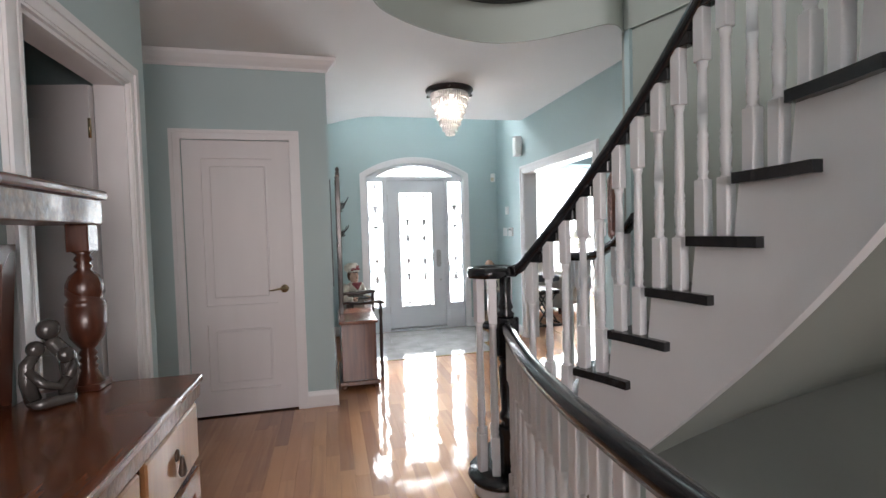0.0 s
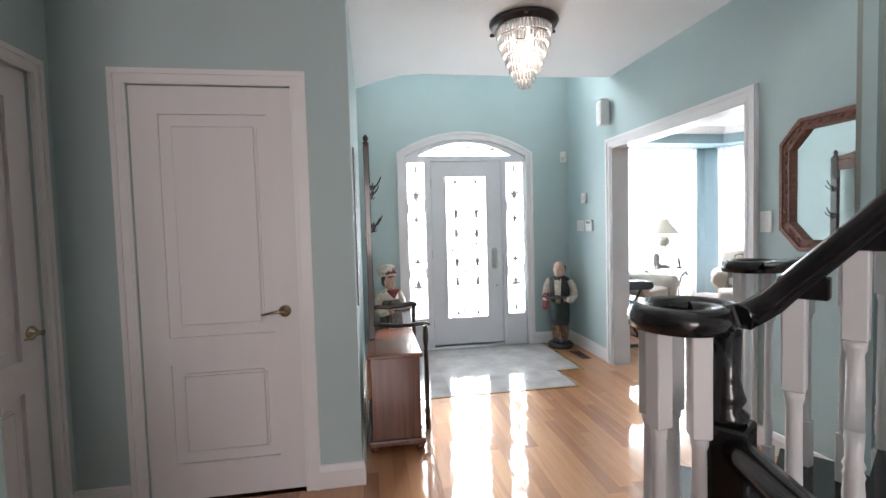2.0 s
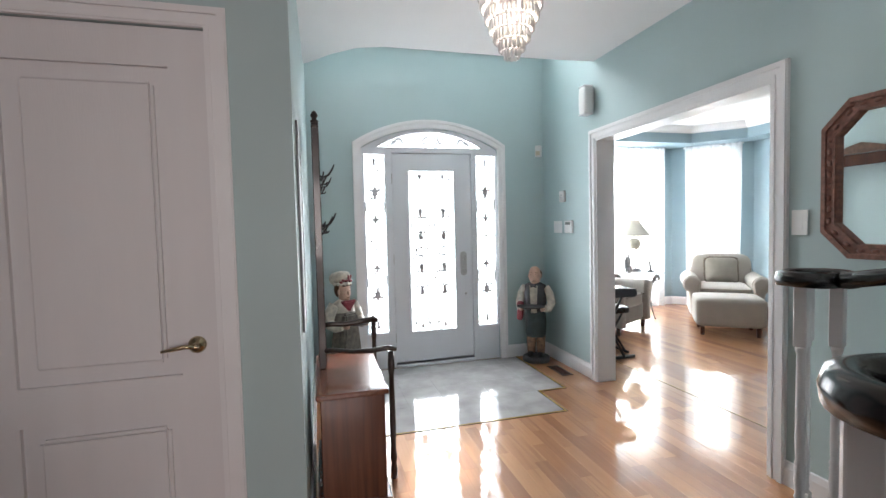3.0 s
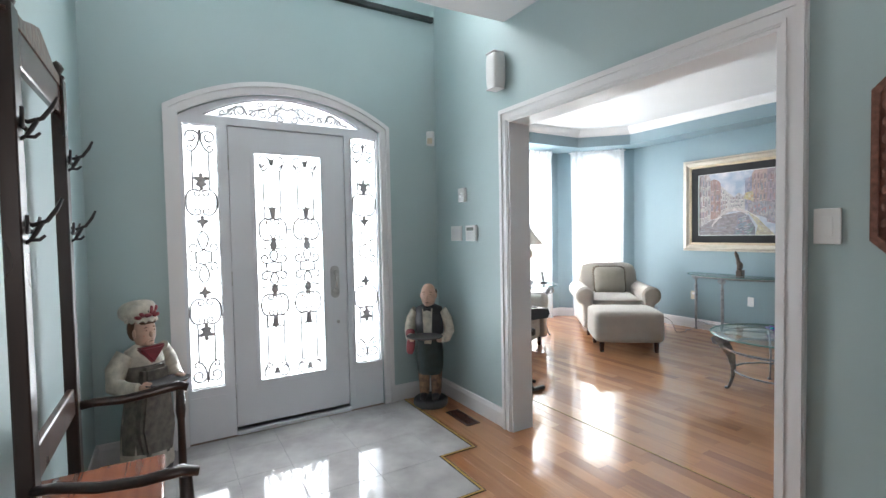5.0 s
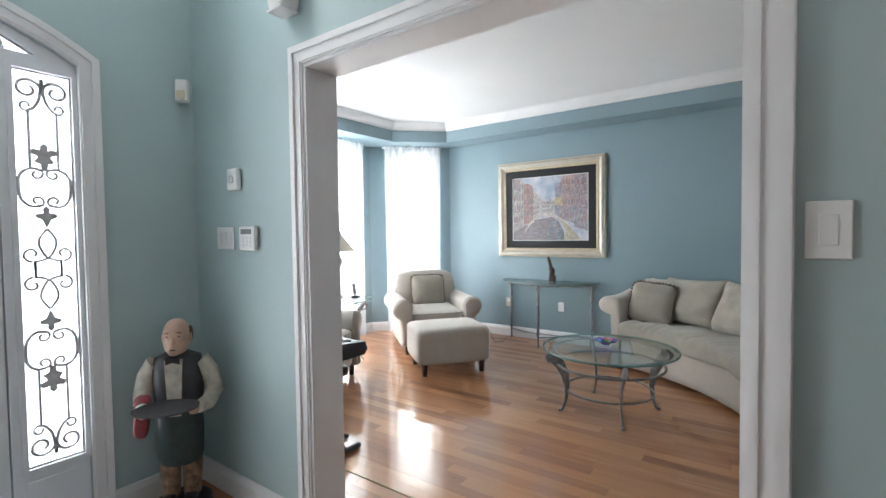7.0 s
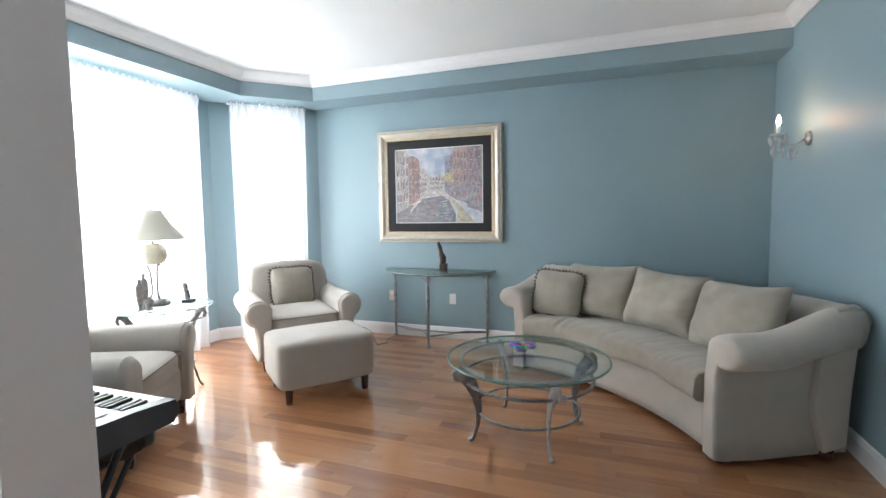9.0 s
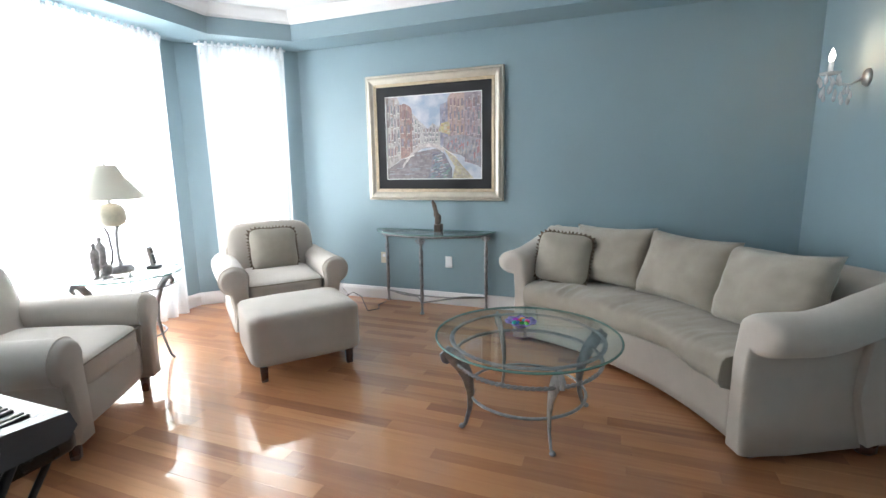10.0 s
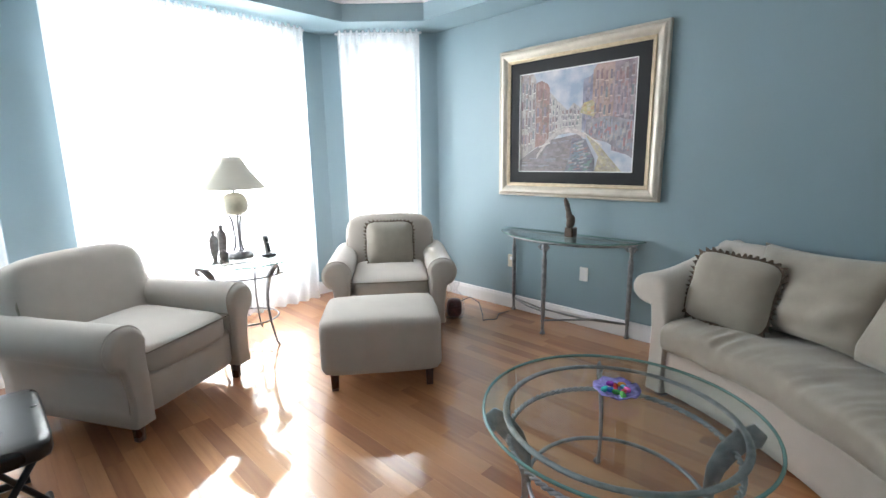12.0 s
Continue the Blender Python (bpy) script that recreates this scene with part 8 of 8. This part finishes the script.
tube(bm, [(0.035, 0, 0.025), (0.045, 0, 0.07), (0.04, 0, 0.13), (0.01, 0, 0.175), (0.0, 0, 0.19)], [0.022, 0.022, 0.024, 0.02, 0.016], 12)
tube(bm, [(-0.04, 0, 0.025), (-0.052, 0, 0.08), (-0.05, 0, 0.125), (-0.03, 0, 0.15)], [0.02, 0.018, 0.018, 0.014], 12)
tube(bm, [(-0.05, -0.01, 0.11), (-0.025, -0.03, 0.07), (0.01, -0.035, 0.055), (0.045, -0.015, 0.09)], [0.012, 0.013, 0.013, 0.012], 10)
tube(bm, [(0.045, 0.0, 0.13), (0.05, -0.02, 0.10), (0.03, -0.035, 0.075)], [0.014, 0.014, 0.012], 10)
soft(bm, 0.055, 0.055, 0.06, 2.2, 5, Matrix.Translation((0.0, 0, 0.215)))
soft(bm, 0.042, 0.042, 0.046, 2.2, 5, Matrix.Translation((-0.03, 0, 0.165)))
soft(bm, 0.042, 0.042, 0.046, 2.2, 5, Matrix.Translation((0.03, -0.03, 0.14)))
bmesh.ops.scale(bm, vec=(1.0, 1.0, 1.0), verts=bm.verts[:])
part("stone", bm, M_STONE, fg)

# ---- floor boards ----
BOARD = 0.083


def board_strips():
    """Strips of floor (x0, x1, y0, y1) that carry boards, split where stone or an opening lies."""
    out = []
    x = -1.4
    while x < 6.66:
        x0, x1 = x, min(x + BOARD, 6.66)
        mid = (x0 + x1) / 2
        if mid < 2.566:
            spans = [(-3.0, 3.8 if mid < 0.0 else 6.4)]
            if mid < -0.83:
                spans = [(0.5, 3.8)]
            if 0.3 < mid < 2.15:
                cut = 5.39 if (mid < 0.5 or mid > 1.9) else 4.955
                spans = [(-3.0, cut)]
            if 0.70 < mid < 2.5:
                g = [(p[1], p[0]) for p in GUARD]
                ylow = 1.2 + 0.74 * (mid + 0.27) if mid > 0.95 else 2.03
                if mid < 0.93:
                    ylow = max(y for y, xx in g if xx <= mid + 0.03)
                spans = [(ylow, spans[-1][1]), (-3.0, -0.75 if mid < 1.0 else -1.24)]
        else:
            far = 8.41
            if mid > 5.88:
                far = 8.41 - (mid - 5.88) * 1.038
            if mid < 3.37:
                far = 8.41 - (3.37 - mid) * 0.986
            spans = [(3.06, far)]
        out += [(x0, x1, a, b) for a, b in spans]
        x += BOARD
    return out


def board_mesh(length, k):
    bm = B()
    w = BOARD - 0.0003
    box(bm, 0, w, 0, length - 0.0004, -0.016, 0.0)
    for v in bm.verts:
        if v.co.z > -0.001 and 0.02 < 1:
            v.co.z = 0.0
    top_edges = [e for e in bm.edges if all(v.co.z > -0.001 for v in e.verts)]
    bmesh.ops.bevel(bm, geom=top_edges, offset=0.0003, segments=1, affect="EDGES")
    me = bpy.data.meshes.new("plank")
    bm.to_mesh(me)
    bm.free()
    me.materials.append(M_PLANK)
    return me


rnd = random.Random(5)
LENGTHS = [0.45, 0.6, 0.75, 0.9, 1.05, 1.2]
MESHES = [board_mesh(l, k) for k, l in enumerate(LENGTHS)]
floor_ob = bpy.data.objects["floor"]
near, verts, faces = 0, [], []
for x0, x1, a, b in board_strips():
    y = a
    first = rnd.uniform(0.15, 0.7)
    while y < b - 0.02:
        k = rnd.randrange(len(LENGTHS))
        length = LENGTHS[k]
        if first:
            length, first, k = first, 0, -1
        if y + length > b - 0.05:
            length, k = b - y, -1
        here = (0.1 < x0 < 2.5 and 2.2 < y < 5.5) or (2.6 < x0 < 5.2 and 3.4 < y < 6.6)
        if k >= 0 and here and near < 300:
            ob = new("plank", MESHES[k])
            ob.location = (x0, y, rnd.uniform(-0.0003, 0.0))
            ob.parent = floor_ob
            near += 1
        else:
            i = len(verts)
            e, z = 0.0003, rnd.uniform(-0.0003, 0.0)
            xa, xb, ya, yb = x0, x1 - 0.0003, y, y + length - 0.0004
            verts += [(xa, ya, -0.016), (xb, ya, -0.016), (xb, yb, -0.016), (xa, yb, -0.016), (xa, ya, z - e), (xb, ya, z - e), (xb, yb, z - e), (xa, yb, z - e),
                      (xa + e, ya + e, z), (xb - e, ya + e, z), (xb - e, yb - e, z), (xa + e, yb - e, z)]
            faces += [(i + 8, i + 9, i + 10, i + 11)]
            for p in range(4):
                q = (p + 1) % 4
                faces += [(i + p, i + q, i + 4 + q, i + 4 + p), (i + 4 + p, i + 4 + q, i + 8 + q, i + 8 + p)]
        y += length
me = bpy.data.meshes.new("planks")
me.from_pydata(verts, [], faces)
me.materials.append(M_PLANK_FAR)
ob = new("planks", me)
ob.parent = floor_ob
tagged(ob, kind="stuff")

# thin inlay line across the living room's edge and round the stone floor
bm = B()
sweep(bm, [(3.0, 3.1, 0), (3.0, 7.8, 0)], [(0.005, 0.0005), (-0.005, 0.0005), (-0.005, 0.002), (0.005, 0.002)])
structure("floor_inlay_dark", bm, M_INLAY_D, "thin dark inlay line in the floor", "floor inlay")
bm = B()
sweep(bm, [(3.0, 3.1, 0), (3.0, 7.8, 0)], [(0.0022, 0.0021), (-0.0022, 0.0021), (-0.0022, 0.003), (0.0022, 0.003)])
structure("floor_inlay_light", bm, M_INLAY_L, "thin yellow inlay line in the floor", "floor inlay")
EDGE = [(2.14, 6.40), (2.14, 5.39), (1.90, 5.39), (1.90, 4.955), (0.5, 4.955), (0.5, 5.39), (0.3, 5.39), (0.3, 6.40)]
for nm, wd, zz, ma, lb in (("stone_border_dark", 0.012, 0.0, M_INLAY_D, "dark wooden border line of the stone floor"), ("stone_border_light", 0.0055, 0.002, M_INLAY_L, "yellow wooden border line of the stone floor")):
    bm = B()
    sweep(bm, [(x, y, 0) for x, y in EDGE], [(wd, zz + 0.0005), (-wd, zz + 0.0005), (-wd, zz + 0.0022), (wd, zz + 0.0022)])
    structure(nm, bm, ma, lb, "floor inlay")

# stone tiles by the entrance
bm = B()
plate(bm, [(x, y) for x, y in EDGE], [], -0.014, -0.002, FLAT)
tiles = structure("stone_floor", bm, M_GROUT, "grey polished stone tile floor by the entrance", "floor")


def tile_ob(x0, x1, y0, y1):
    bm = B()
    box(bm, x0 + 0.0015, x1 - 0.0015, y0 + 0.0015, y1 - 0.0015, -0.010, 0.0, 0.0012)
    part("tile", bm, M_TILE, tiles)


for i, (xa, xb) in enumerate([(0.3, 0.5), (0.5, 0.8), (0.8, 1.1), (1.1, 1.5), (1.5, 1.9), (1.9, 2.14)]):
    ys = [5.39, 5.79, 6.19, 6.40] if i in (0, 5) else [4.955, 5.39, 5.79, 6.19, 6.40]
    for ya, yb in zip(ys, ys[1:]):
        tile_ob(xa, xb, ya, yb)
